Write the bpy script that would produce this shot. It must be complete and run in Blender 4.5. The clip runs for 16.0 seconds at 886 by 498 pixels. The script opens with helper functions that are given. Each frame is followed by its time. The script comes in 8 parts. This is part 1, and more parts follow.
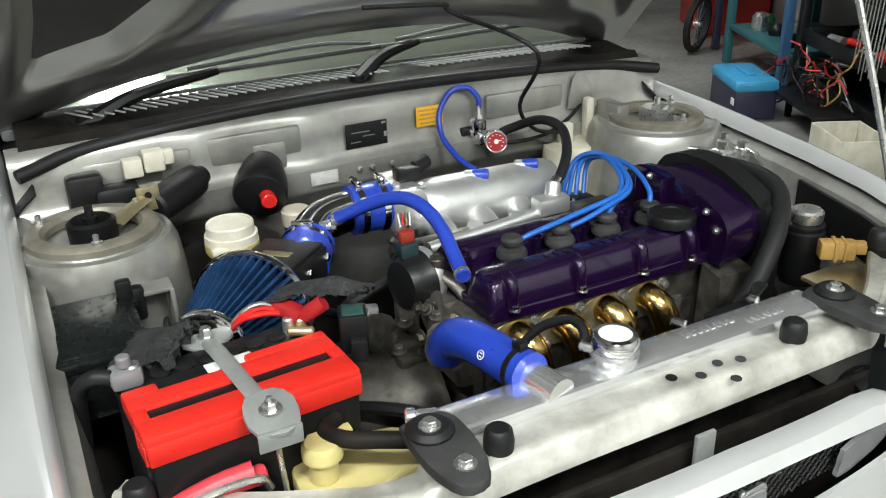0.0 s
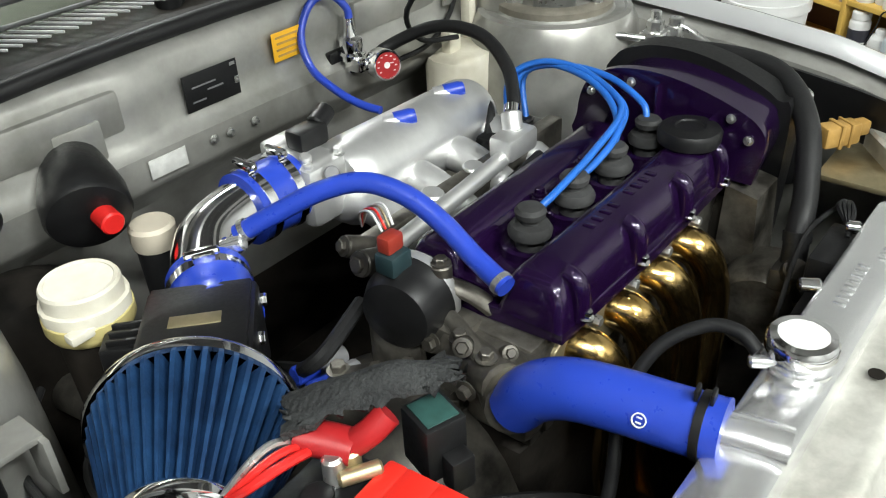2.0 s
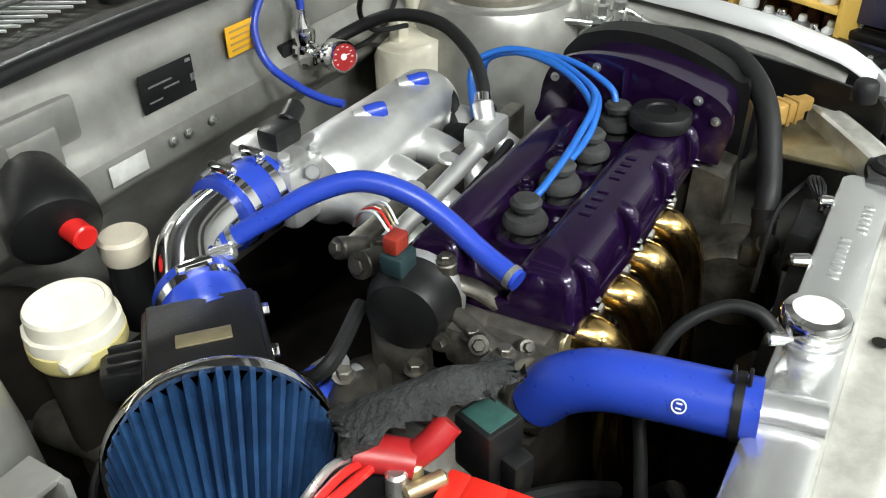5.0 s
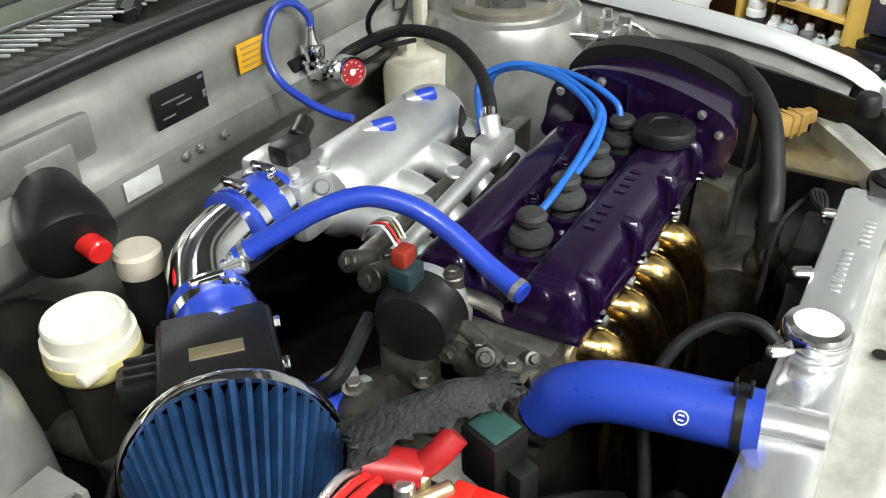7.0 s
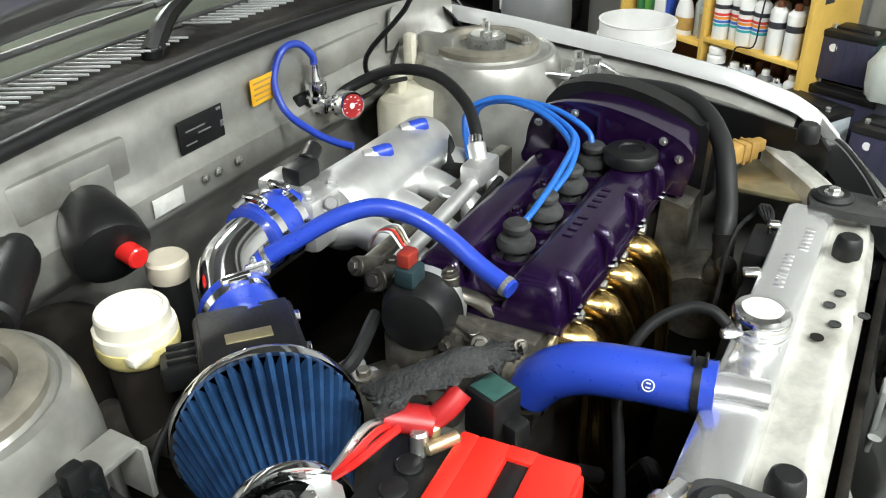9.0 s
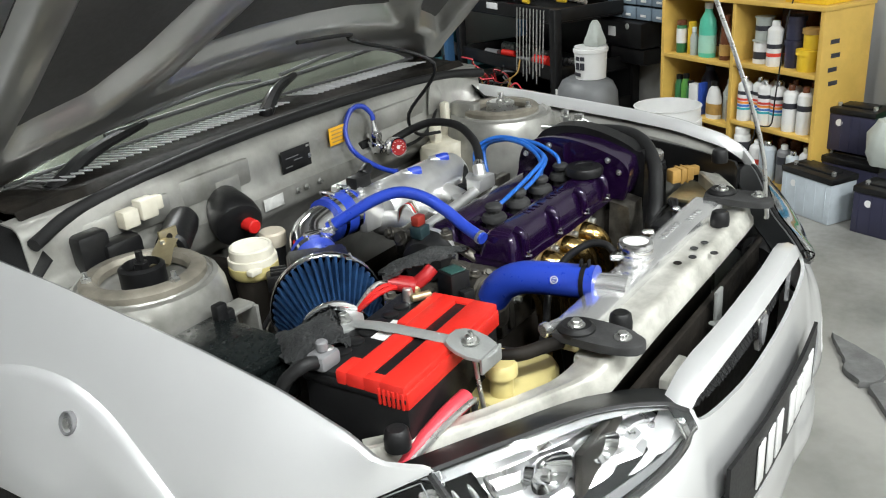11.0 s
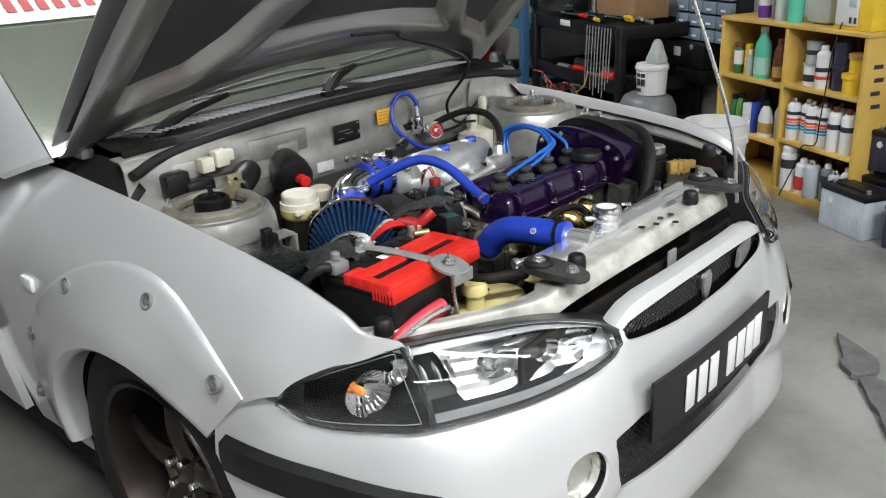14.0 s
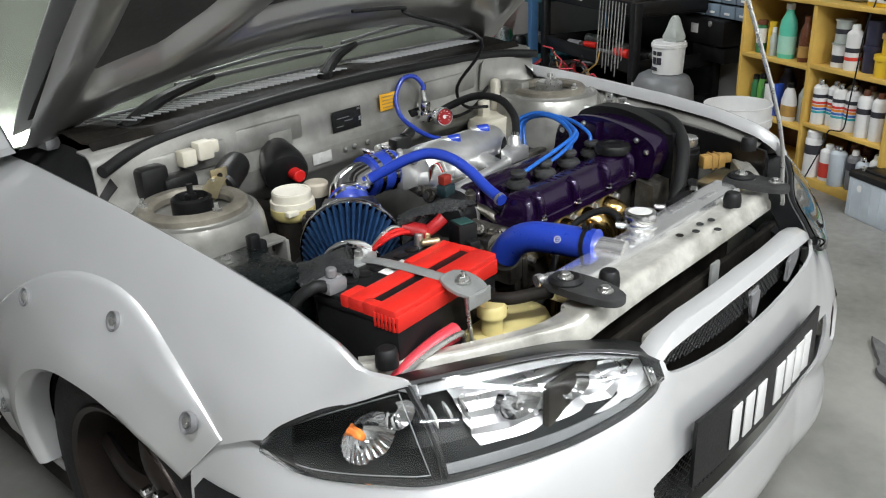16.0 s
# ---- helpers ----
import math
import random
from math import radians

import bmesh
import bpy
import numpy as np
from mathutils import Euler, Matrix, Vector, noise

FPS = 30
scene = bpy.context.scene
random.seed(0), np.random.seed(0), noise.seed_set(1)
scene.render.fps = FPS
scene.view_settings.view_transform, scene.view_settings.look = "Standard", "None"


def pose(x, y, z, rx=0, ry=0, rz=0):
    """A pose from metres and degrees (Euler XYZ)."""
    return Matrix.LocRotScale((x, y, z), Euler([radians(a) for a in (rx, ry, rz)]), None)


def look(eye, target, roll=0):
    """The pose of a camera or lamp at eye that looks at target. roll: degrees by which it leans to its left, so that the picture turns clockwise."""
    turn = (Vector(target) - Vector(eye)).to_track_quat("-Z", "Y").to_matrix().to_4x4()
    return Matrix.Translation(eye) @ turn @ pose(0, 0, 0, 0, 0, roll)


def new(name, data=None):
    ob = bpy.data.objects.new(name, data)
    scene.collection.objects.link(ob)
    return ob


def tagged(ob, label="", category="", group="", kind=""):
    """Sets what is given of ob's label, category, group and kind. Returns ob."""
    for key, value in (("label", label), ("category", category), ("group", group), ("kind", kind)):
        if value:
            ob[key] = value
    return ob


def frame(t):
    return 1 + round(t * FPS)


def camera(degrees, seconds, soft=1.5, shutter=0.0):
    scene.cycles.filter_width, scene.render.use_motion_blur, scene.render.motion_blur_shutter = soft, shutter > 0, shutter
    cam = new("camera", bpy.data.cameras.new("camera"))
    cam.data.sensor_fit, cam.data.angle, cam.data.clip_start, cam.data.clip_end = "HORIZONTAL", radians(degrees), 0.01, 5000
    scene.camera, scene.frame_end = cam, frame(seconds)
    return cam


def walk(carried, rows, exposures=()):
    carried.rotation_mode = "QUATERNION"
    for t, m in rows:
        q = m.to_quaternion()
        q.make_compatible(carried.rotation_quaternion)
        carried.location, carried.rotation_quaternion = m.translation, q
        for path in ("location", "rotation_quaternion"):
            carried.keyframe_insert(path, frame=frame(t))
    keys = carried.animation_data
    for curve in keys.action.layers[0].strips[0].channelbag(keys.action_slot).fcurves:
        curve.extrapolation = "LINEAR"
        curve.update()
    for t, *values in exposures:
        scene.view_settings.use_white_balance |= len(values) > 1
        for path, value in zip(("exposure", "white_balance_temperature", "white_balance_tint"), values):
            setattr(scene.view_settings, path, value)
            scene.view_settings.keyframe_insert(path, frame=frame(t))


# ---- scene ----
cam = camera(55.2, 16.0, soft=1.1)
PATH = [
    (0, (-0.594, -0.597, 1.28), (0.234, 1.022, 0.448), -1.7),
    (0.5, (-0.645, -0.439, 1.258), (0.321, 1.067, 0.364), -3.5),
    (1, (-0.727, -0.284, 1.255), (0.432, 1.032, 0.294), -2.7),
    (1.5, (-0.661, -0.157, 1.218), (0.513, 1.105, 0.204), -5.3),
    (2, (-0.613, -0.047, 1.211), (0.675, 1.035, 0.128), -3.0),
    (2.5, (-0.636, 0.027, 1.213), (0.733, 0.914, 0.056), -1.3),
    (3, (-0.655, 0.053, 1.212), (0.771, 0.837, 0.049), -0.3),
    (3.5, (-0.652, 0.063, 1.211), (0.778, 0.857, 0.059), -0.4),
    (4, (-0.656, 0.061, 1.215), (0.775, 0.875, 0.079), 0.0),
    (4.2, (-0.657, 0.057, 1.213), (0.775, 0.896, 0.097), -0.6),
    (6.5, (-0.658, 0.051, 1.226), (0.754, 0.914, 0.103), -1.6),
    (7, (-0.665, 0.047, 1.229), (0.751, 0.925, 0.122), -1.8),
    (7.5, (-0.665, 0.043, 1.23), (0.746, 0.925, 0.122), -2.0),
    (8, (-0.669, 0.037, 1.234), (0.734, 0.948, 0.138), -2.1),
    (8.5, (-0.714, 0.029, 1.242), (0.725, 0.927, 0.183), -2.1),
    (9, (-0.786, 0.006, 1.256), (0.713, 0.856, 0.242), -1.0),
    (9.2, (-0.805, -0.029, 1.263), (0.682, 0.874, 0.276), -1.8),
    (11.3, (-1.249, -0.51, 1.299), (0.213, 0.627, 0.545), -4.1),
    (11.5, (-1.278, -0.581, 1.291), (0.135, 0.614, 0.532), -3.0),
    (12, (-1.333, -0.711, 1.3), (0.06, 0.523, 0.567), -3.2),
    (12.5, (-1.359, -0.738, 1.292), (0.015, 0.516, 0.559), -2.9),
    (13, (-1.357, -0.733, 1.292), (0.023, 0.525, 0.575), -3.1),
    (13.5, (-1.363, -0.734, 1.296), (0.01, 0.53, 0.576), -3.3),
    (14, (-1.369, -0.735, 1.295), (0.002, 0.531, 0.575), -2.8),
    (14.5, (-1.368, -0.739, 1.296), (-0.001, 0.535, 0.582), -2.9),
    (15, (-1.362, -0.741, 1.296), (0.018, 0.52, 0.584), -2.7),
    (15.5, (-1.339, -0.728, 1.292), (0.024, 0.531, 0.544), -3.0),
    (16, (-1.231, -0.587, 1.282), (0.12, 0.666, 0.504), -2.3),
]
EXPOSURES = [(0.0, 0.12, 6650, 5), (1.0, 0.25, 6650, 5), (2.5, 0.42, 6650, 5), (4.0, 0.45, 6650, 5), (8.0, 0.55, 6650, 5), (9.2, 0.68, 6650, 5), (11.3, 0.2, 6550, 8), (12.5, -0.02, 6500, 10), (16.0, -0.02, 6500, 10)]
walk(cam, [(t, look(eye, target, roll)) for t, eye, target, roll in PATH], EXPOSURES)

# ---- world and light ----
world = bpy.data.worlds.new("world")
scene.world = world
world.use_nodes = True
world.node_tree.nodes["Background"].inputs[0].default_value = (0.75, 0.85, 1.0, 1)
world.node_tree.nodes["Background"].inputs[1].default_value = 0.1

# the room stands at an angle to the car
LAMP = 42.0
LIGHTS = ((-4.1, 1.0, 2.3), (-3.9, 3.0, 1.8), (-6.1, 2.0, 1.5), (-1.0, 2.6, 0.55), (1.6, 2.2, 1.5))
ROOM = Matrix(((0.464, -0.886, 0, 2.768), (0.886, 0.464, 0, 1.1145), (0, 0, 1, 0), (0, 0, 0, 1)))


# ---- materials ----
def mat(name, col, rough=0.5, metal=0.0, var=0.12, scale=6.0, bump=0.08, fine=90.0, coat=0.0, col2=None, rvar=0.05, dist=0.002):
    """A surface with broad and fine variation of colour, gloss and relief."""
    m = bpy.data.materials.new(name)
    m.use_nodes = True
    nt = m.node_tree
    b = nt.nodes["Principled BSDF"]
    tc = nt.nodes.new("ShaderNodeTexCoord")
    n1 = nt.nodes.new("ShaderNodeTexNoise")
    n1.inputs["Scale"].default_value = scale
    n1.inputs["Detail"].default_value = 6
    n1.inputs["Roughness"].default_value = 0.6
    n2 = nt.nodes.new("ShaderNodeTexNoise")
    n2.inputs["Scale"].default_value = fine
    n2.inputs["Detail"].default_value = 3
    for n in (n1, n2):
        nt.links.new(tc.outputs["Object"], n.inputs["Vector"])
    mix = nt.nodes.new("ShaderNodeMix")
    mix.data_type = "RGBA"
    lo = [max(0, c * (1 - var)) for c in col]
    hi = col2 if col2 else [min(1, c * (1 + var)) for c in col]
    mix.inputs[6].default_value = (*lo, 1)
    mix.inputs[7].default_value = (*hi, 1)
    ramp = nt.nodes.new("ShaderNodeMapRange")
    ramp.inputs[1].default_value, ramp.inputs[2].default_value = 0.35, 0.65
    nt.links.new(n1.outputs["Fac"], ramp.inputs[0])
    nt.links.new(ramp.outputs[0], mix.inputs[0])
    nt.links.new(mix.outputs[2], b.inputs["Base Color"])
    rr = nt.nodes.new("ShaderNodeMapRange")
    rr.inputs[1].default_value, rr.inputs[2].default_value = 0.3, 0.7
    rr.inputs[3].default_value, rr.inputs[4].default_value = max(0.02, rough - rvar), min(1, rough + rvar)
    nt.links.new(n2.outputs["Fac"], rr.inputs[0])
    nt.links.new(rr.outputs[0], b.inputs["Roughness"])
    b.inputs["Metallic"].default_value = metal
    if coat:
        b.inputs["Coat Weight"].default_value = coat
        b.inputs["Coat Roughness"].default_value = 0.06
    if bump:
        bp = nt.nodes.new("ShaderNodeBump")
        bp.inputs["Strength"].default_value = bump
        bp.inputs["Distance"].default_value = dist
        nt.links.new(n2.outputs["Fac"], bp.inputs["Height"])
        nt.links.new(bp.outputs["Normal"], b.inputs["Normal"])
    return m


def glass(name, tint=(1, 1, 1), rough=0.02, mixed=0.0):
    m = bpy.data.materials.new(name)
    m.use_nodes = True
    b = m.node_tree.nodes["Principled BSDF"]
    b.inputs["Base Color"].default_value = (*tint, 1)
    b.inputs["Transmission Weight"].default_value = 1.0
    b.inputs["Roughness"].default_value = rough
    b.inputs["IOR"].default_value = 1.45
    return m


def glow(name, col, power):
    m = bpy.data.materials.new(name)
    m.use_nodes = True
    b = m.node_tree.nodes["Principled BSDF"]
    b.inputs["Emission Color"].default_value = (*col, 1)
    b.inputs["Emission Strength"].default_value = power
    return m


SILVER = mat("silver_paint", (0.82, 0.825, 0.83), 0.30, 0.55, 0.03, 1.5, 0.0, 60, coat=0.9, rvar=0.0)
BAYPAINT = mat("dusty_champagne_paint", (0.29, 0.285, 0.255), 0.34, 0.5, 0.35, 5.0, 0.02, 120, coat=0.35, col2=(0.45, 0.445, 0.415))
CREAMPAINT = mat("pale_support_paint", (0.42, 0.41, 0.36), 0.34, 0.25, 0.25, 11.0, 0.03, 120, coat=0.3, col2=(0.70, 0.69, 0.63))
BONNETIN = mat("bonnet_inner_paint", (0.40, 0.40, 0.39), 0.28, 0.85, 0.10, 2.0, 0.0, 60, coat=0.3, rvar=0.0)
BLACKP = mat("black_plastic", (0.008, 0.008, 0.0085), 0.40, 0, 0.3, 14.0, 0.06, 240)
# the near-black below serves grimy parts and also stands in for shade
GRIMESHADE = mat("grime_and_shade_black", (0.006, 0.0055, 0.005), 0.6, 0.0, 0.5, 12.0, 0.2, 90, col2=(0.020, 0.017, 0.014))
RUBBER = mat("black_rubber", (0.012, 0.012, 0.0125), 0.5, 0, 0.3, 10.0, 0.12, 300)
GREYRUB = mat("dusty_grey_rubber", (0.040, 0.040, 0.040), 0.7, 0, 0.3, 20.0, 0.2, 220)
CHROME = mat("chrome", (0.90, 0.90, 0.91), 0.08, 1.0, 0.03, 4.0, 0.0, 60, rvar=0.04)
POLISHED = mat("polished_aluminium", (0.95, 0.955, 0.96), 0.2, 0.88, 0.05, 12.0, 0.0, 120, rvar=0.05)
CASTALU = mat("cast_aluminium", (0.70, 0.70, 0.69), 0.40, 0.8, 0.12, 14.0, 0.06, 160)
DIRTYALU = mat("oily_cast_alloy", (0.11, 0.10, 0.085), 0.42, 0.8, 0.4, 22.0, 0.15, 120, col2=(0.24, 0.225, 0.195))
PURPLE = mat("metallic_purple_paint", (0.013, 0.003, 0.028), 0.22, 0.3, 0.1, 8.0, 0.0, 60, coat=0.5, rvar=0.02)
BLUESIL = mat("blue_silicone", (0.020, 0.054, 0.42), 0.30, 0, 0.05, 12.0, 0.015, 120, coat=0.3, rvar=0.03)
BLUELEAD = mat("blue_lead", (0.02, 0.13, 0.50), 0.32, 0, 0.08, 12.0, 0.03, 300)
REDPL = mat("red_plastic", (0.66, 0.022, 0.014), 0.40, 0, 0.08, 10.0, 0.05, 260)
REDGLOSS = mat("red_glossy_plastic", (0.60, 0.02, 0.018), 0.2, 0, 0.06, 10.0, 0.02, 260)
DARKRED = mat("dark_red_rubber", (0.30, 0.012, 0.014), 0.4, 0, 0.15, 18.0, 0.03, 120)
PINKRED = mat("faded_red_rubber", (0.62, 0.05, 0.07), 0.4, 0, 0.12, 18.0, 0.06, 200)
FILTER = mat("blue_filter_cotton", (0.004, 0.022, 0.070), 0.7, 0, 0.2, 30.0, 0.2, 300, col2=(0.010, 0.042, 0.115))
GOLD = mat("heat_tinted_gold_steel", (0.62, 0.40, 0.13), 0.2, 1.0, 0.2, 18.0, 0.03, 240, col2=(0.72, 0.52, 0.22))
CREAMPL = mat("yellowed_white_plastic", (0.60, 0.56, 0.44), 0.45, 0, 0.1, 14.0, 0.04, 120, col2=(0.70, 0.67, 0.58))
YELLOWPL = mat("yellowed_tank_plastic", (0.55, 0.47, 0.20), 0.42, 0, 0.15, 10.0, 0.06, 160)
BROWNPL = mat("amber_plastic", (0.40, 0.24, 0.07), 0.4, 0, 0.2, 14.0, 0.08, 160)
GREYPL = mat("grey_plastic", (0.16, 0.16, 0.165), 0.45, 0, 0.15, 12.0, 0.08, 240)
ZINC = mat("zinc_plated_steel", (0.62, 0.62, 0.60), 0.30, 0.9, 0.15, 22.0, 0.03, 120)
BRASSY = mat("passivated_steel", (0.42, 0.36, 0.22), 0.38, 0.8, 0.25, 14.0, 0.12, 160)
TOPPLATE = mat("dusty_top_plate", (0.24, 0.22, 0.18), 0.42, 0.4, 0.3, 14.0, 0.1, 160)
GEARALU = mat("black_oily_casting", (0.035, 0.032, 0.028), 0.45, 0.6, 0.4, 22.0, 0.2, 120, col2=(0.10, 0.092, 0.078))
GREYCLAMP = mat("matt_grey_casting", (0.36, 0.37, 0.36), 0.5, 0.5, 0.12, 16.0, 0.15, 200)
STICKER = mat("yellow_sticker", (0.80, 0.42, 0.02), 0.4, 0, 0.06, 10.0, 0.0, 90)
WHITEST = mat("white_paper_label", (0.72, 0.72, 0.70), 0.5, 0, 0.06, 14.0, 0.0, 90)
FOAM = mat("dark_foam", (0.013, 0.014, 0.015), 0.85, 0, 0.3, 40.0, 1.0, 200, col2=(0.030, 0.032, 0.032), dist=0.004)
CONCRETE = mat("concrete_floor", (0.16, 0.16, 0.148), 0.42, 0, 0.2, 1.6, 0.06, 30, col2=(0.29, 0.285, 0.265), rvar=0.12)
PLASTER = mat("white_wall", (0.44, 0.44, 0.425), 0.7, 0, 0.06, 1.5, 0.1, 60)
CEIL = mat("white_ceiling", (0.36, 0.36, 0.355), 0.8, 0, 0.05, 1.5, 0.1, 60)
YELLOWOOD = mat("yellow_painted_board", (0.62, 0.40, 0.09), 0.5, 0, 0.12, 5.0, 0.08, 120)
TYRE = mat("tyre_rubber", (0.018, 0.018, 0.018), 0.65, 0, 0.3, 14.0, 0.15, 160)
RIM = mat("dark_bronze_alloy", (0.055, 0.044, 0.040), 0.35, 0.85, 0.15, 9.0, 0.06, 220)
DARKGLASS = mat("dark_lamp_housing", (0.006, 0.0065, 0.007), 0.3, 0, 0.2, 8.0, 0.0, 60, rvar=0.02)
WHITEPL = mat("white_plastic", (0.74, 0.74, 0.73), 0.4, 0, 0.05, 8.0, 0.03, 160)
ORANGE = mat("orange_bulb_glass", (0.70, 0.20, 0.04), 0.15, 0, 0.05, 8.0, 0.0, 60)
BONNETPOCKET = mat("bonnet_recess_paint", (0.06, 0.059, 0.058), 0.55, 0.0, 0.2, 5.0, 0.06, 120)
# opaque pale metal in place of glass, so the windscreen's reflection looks brighter
SCREEN = mat("boosted_reflection_screen", (0.47, 0.51, 0.42), 0.06, 0.8, 0.03, 1.0, 0.0, 40, rvar=0.01)
STRIPRED = mat("faded_red_print", (0.42, 0.05, 0.05), 0.4, 0, 0.1, 10.0, 0.0, 60)
LAMPDISH = mat("lamp_dish", (0.62, 0.60, 0.56), 0.3, 0.4, 0.05, 8.0, 0.0, 60)
BANDGREY = mat("frosted_grey_plastic", (0.16, 0.163, 0.167), 0.32, 0.2, 0.1, 8.0, 0.0, 60)
# pale grey holds the light that falls on the slats' top edges
SLATLIT = mat("lit_slat_edge", (0.42, 0.42, 0.425), 0.35, 0, 0.15, 8.0, 0.0, 60)
REFLECT = mat("aluminised_reflector", (0.74, 0.74, 0.75), 0.30, 1.0, 0.05, 12.0, 0.0, 60)
TEAL = mat("dark_teal_plastic", (0.016, 0.034, 0.038), 0.4, 0, 0.1, 12.0, 0.0, 60)
PLUGRED = mat("brownish_red_plastic", (0.26, 0.028, 0.016), 0.42, 0, 0.1, 12.0, 0.0, 60)
FADEDLABEL = mat("faded_paper_label", (0.50, 0.50, 0.48), 0.5, 0, 0.2, 30.0, 0.0, 90)
LENS = glass("clear_lens", (0.97, 0.98, 0.98), 0.03)
TUBE = glow("fluorescent_tube", (0.93, 0.97, 1.0), 42.0)


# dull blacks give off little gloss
for m_, s_ in ((GRIMESHADE, 0.12), (RUBBER, 0.3), (BLACKP, 0.35), (GREYRUB, 0.2), (BONNETPOCKET, 0.2), (TYRE, 0.25), (FILTER, 0.2), (DARKGLASS, 0.12)):
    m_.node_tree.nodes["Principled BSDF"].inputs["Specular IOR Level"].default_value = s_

# ---- mesh helpers ----
def thing(name, label, category, loc=(0, 0, 0), group="", kind=""):
    e = new(name)
    e.empty_display_size = 0.05
    e.location = loc
    return tagged(e, label, category, group, kind)


def finish(bm, smooth=True, angle=40):
    bmesh.ops.recalc_face_normals(bm, faces=bm.faces)
    me = bpy.data.meshes.new("mesh")
    bm.to_mesh(me)
    bm.free()
    if smooth:
        me.shade_smooth()
        me.set_sharp_from_angle(angle=radians(angle))
    return me


def part(name, bm, material, parent=None, label="", angle=40, local=False):
    """Links a bmesh, in world places unless local, as one mesh under a thing or a part."""
    ob = new(name, finish(bm, True, angle))
    ob.data.materials.append(material)
    if parent:
        ob.parent = parent
        if not local:
            p, off = parent, Vector((0, 0, 0))
            while p:
                off += p.location
                p = p.parent
            ob.location = -off
    if label:
        ob["label"] = label
    return ob


def solo(name, bm, material, label, category, group="", kind="", angle=40):
    """A thing that is one mesh."""
    ob = new(name, finish(bm, True, angle))
    ob.data.materials.append(material)
    return tagged(ob, label, category, group, kind)


def along(p, q, up=(0, 0, 1)):
    """A frame at p whose z runs to q and whose y leans to up."""
    p, q = Vector(p), Vector(q)
    z = (q - p).normalized()
    u = Vector(up)
    if abs(z.dot(u)) > 0.98:
        u = Vector((0, 1, 0))
    x = u.cross(z).normalized()
    y = z.cross(x)
    return Matrix(((x.x, y.x, z.x, p.x), (x.y, y.y, z.y, p.y), (x.z, y.z, z.z, p.z), (0, 0, 0, 1)))


def box(bm, c, s, bev=0.004, m=None, seg=2):
    """A box of size s round c, with rounded edges, in the frame m."""
    r = bmesh.ops.create_cube(bm, size=1.0)
    vs = r["verts"]
    for v in vs:
        v.co = Vector((v.co.x * s[0], v.co.y * s[1], v.co.z * s[2]))
    if bev:
        es = list({e for v in vs for e in v.link_edges})
        out = bmesh.ops.bevel(bm, geom=es, offset=min(bev, 0.45 * min(s)), segments=seg, affect="EDGES", profile=0.5)
        vs = list({v for f in out["faces"] for v in f.verts} | {v for v in vs if v.is_valid})
    t = Matrix.Translation(c)
    for v in vs:
        v.co = (m @ (t @ v.co)) if m else t @ v.co
    return vs


def lathe(bm, prof, m=None, seg=24, wob=None):
    """Turns a profile of (radius, height) round z."""
    rings = []
    m = m or Matrix()
    for r, h in prof:
        if r < 1e-5:
            rings.append([bm.verts.new(m @ Vector((0, 0, h)))])
        else:
            rings.append([bm.verts.new(m @ Vector((r * (wob(i, h) if wob else 1) * math.cos(2 * math.pi * i / seg), r * (wob(i, h) if wob else 1) * math.sin(2 * math.pi * i / seg), h))) for i in range(seg)])
    for a, b in zip(rings, rings[1:]):
        for i in range(seg):
            j = (i + 1) % seg
            if len(a) == 1 and len(b) > 1:
                bm.faces.new((a[0], b[j], b[i]))
            elif len(b) == 1 and len(a) > 1:
                bm.faces.new((a[i], a[j], b[0]))
            elif len(a) > 1:
                bm.faces.new((a[i], a[j], b[j], b[i]))
    return rings


def cyl(bm, p, q, r, seg=20, bev=0.002, r2=None):
    r2 = r if r2 is None else r2
    d = (Vector(q) - Vector(p)).length
    b = min(bev, r * 0.4, d * 0.4)
    return lathe(bm, [(0, 0), (r - b, 0), (r, b), (r2, d - b), (r2 - b, d), (0, d)], along(p, q), seg)


def smooth_path(pts, res=6):
    pts = [Vector(p) for p in pts]
    if len(pts) < 3:
        return pts
    ext = [pts[0] * 2 - pts[1]] + pts + [pts[-1] * 2 - pts[-2]]
    out = []
    for i in range(1, len(ext) - 2):
        a, b, c, d = ext[i - 1:i + 3]
        for k in range(res):
            t = k / res
            out.append(0.5 * ((2 * b) + (c - a) * t + (2 * a - 5 * b + 4 * c - d) * t * t + (3 * b - a - 3 * c + d) * t ** 3))
    out.append(pts[-1])
    return out


def sweep(bm, pts, r, seg=10, res=6, taper=None, squash=None):
    """A round bar or hose along a smooth path. taper(u): radius factor; squash: (axis, factor)."""
    path = smooth_path(pts, res)
    n = len(path)
    t0 = (path[1] - path[0]).normalized()
    ref = Vector((0, 0, 1)) if abs(t0.z) < 0.9 else Vector((1, 0, 0))
    x = t0.cross(ref).normalized()
    rings = []
    for i, p in enumerate(path):
        t = (path[min(i + 1, n - 1)] - path[max(i - 1, 0)]).normalized()
        x = (x - t * x.dot(t)).normalized()
        y = t.cross(x)
        rr = r * (taper(i / (n - 1)) if taper else 1)
        ring = []
        for k in range(seg):
            a = 2 * math.pi * k / seg
            o = (x * math.cos(a) + y * math.sin(a)) * rr
            if squash:
                ax = Vector(squash[0]).normalized()
                o = o - ax * o.dot(ax) * (1 - squash[1])
            ring.append(bm.verts.new(p + o))
        rings.append(ring)
    for a, b in zip(rings, rings[1:]):
        for k in range(seg):
            j = (k + 1) % seg
            bm.faces.new((a[k], a[j], b[j], b[k]))
    bm.faces.new(rings[0][::-1])
    bm.faces.new(rings[-1])
    return rings


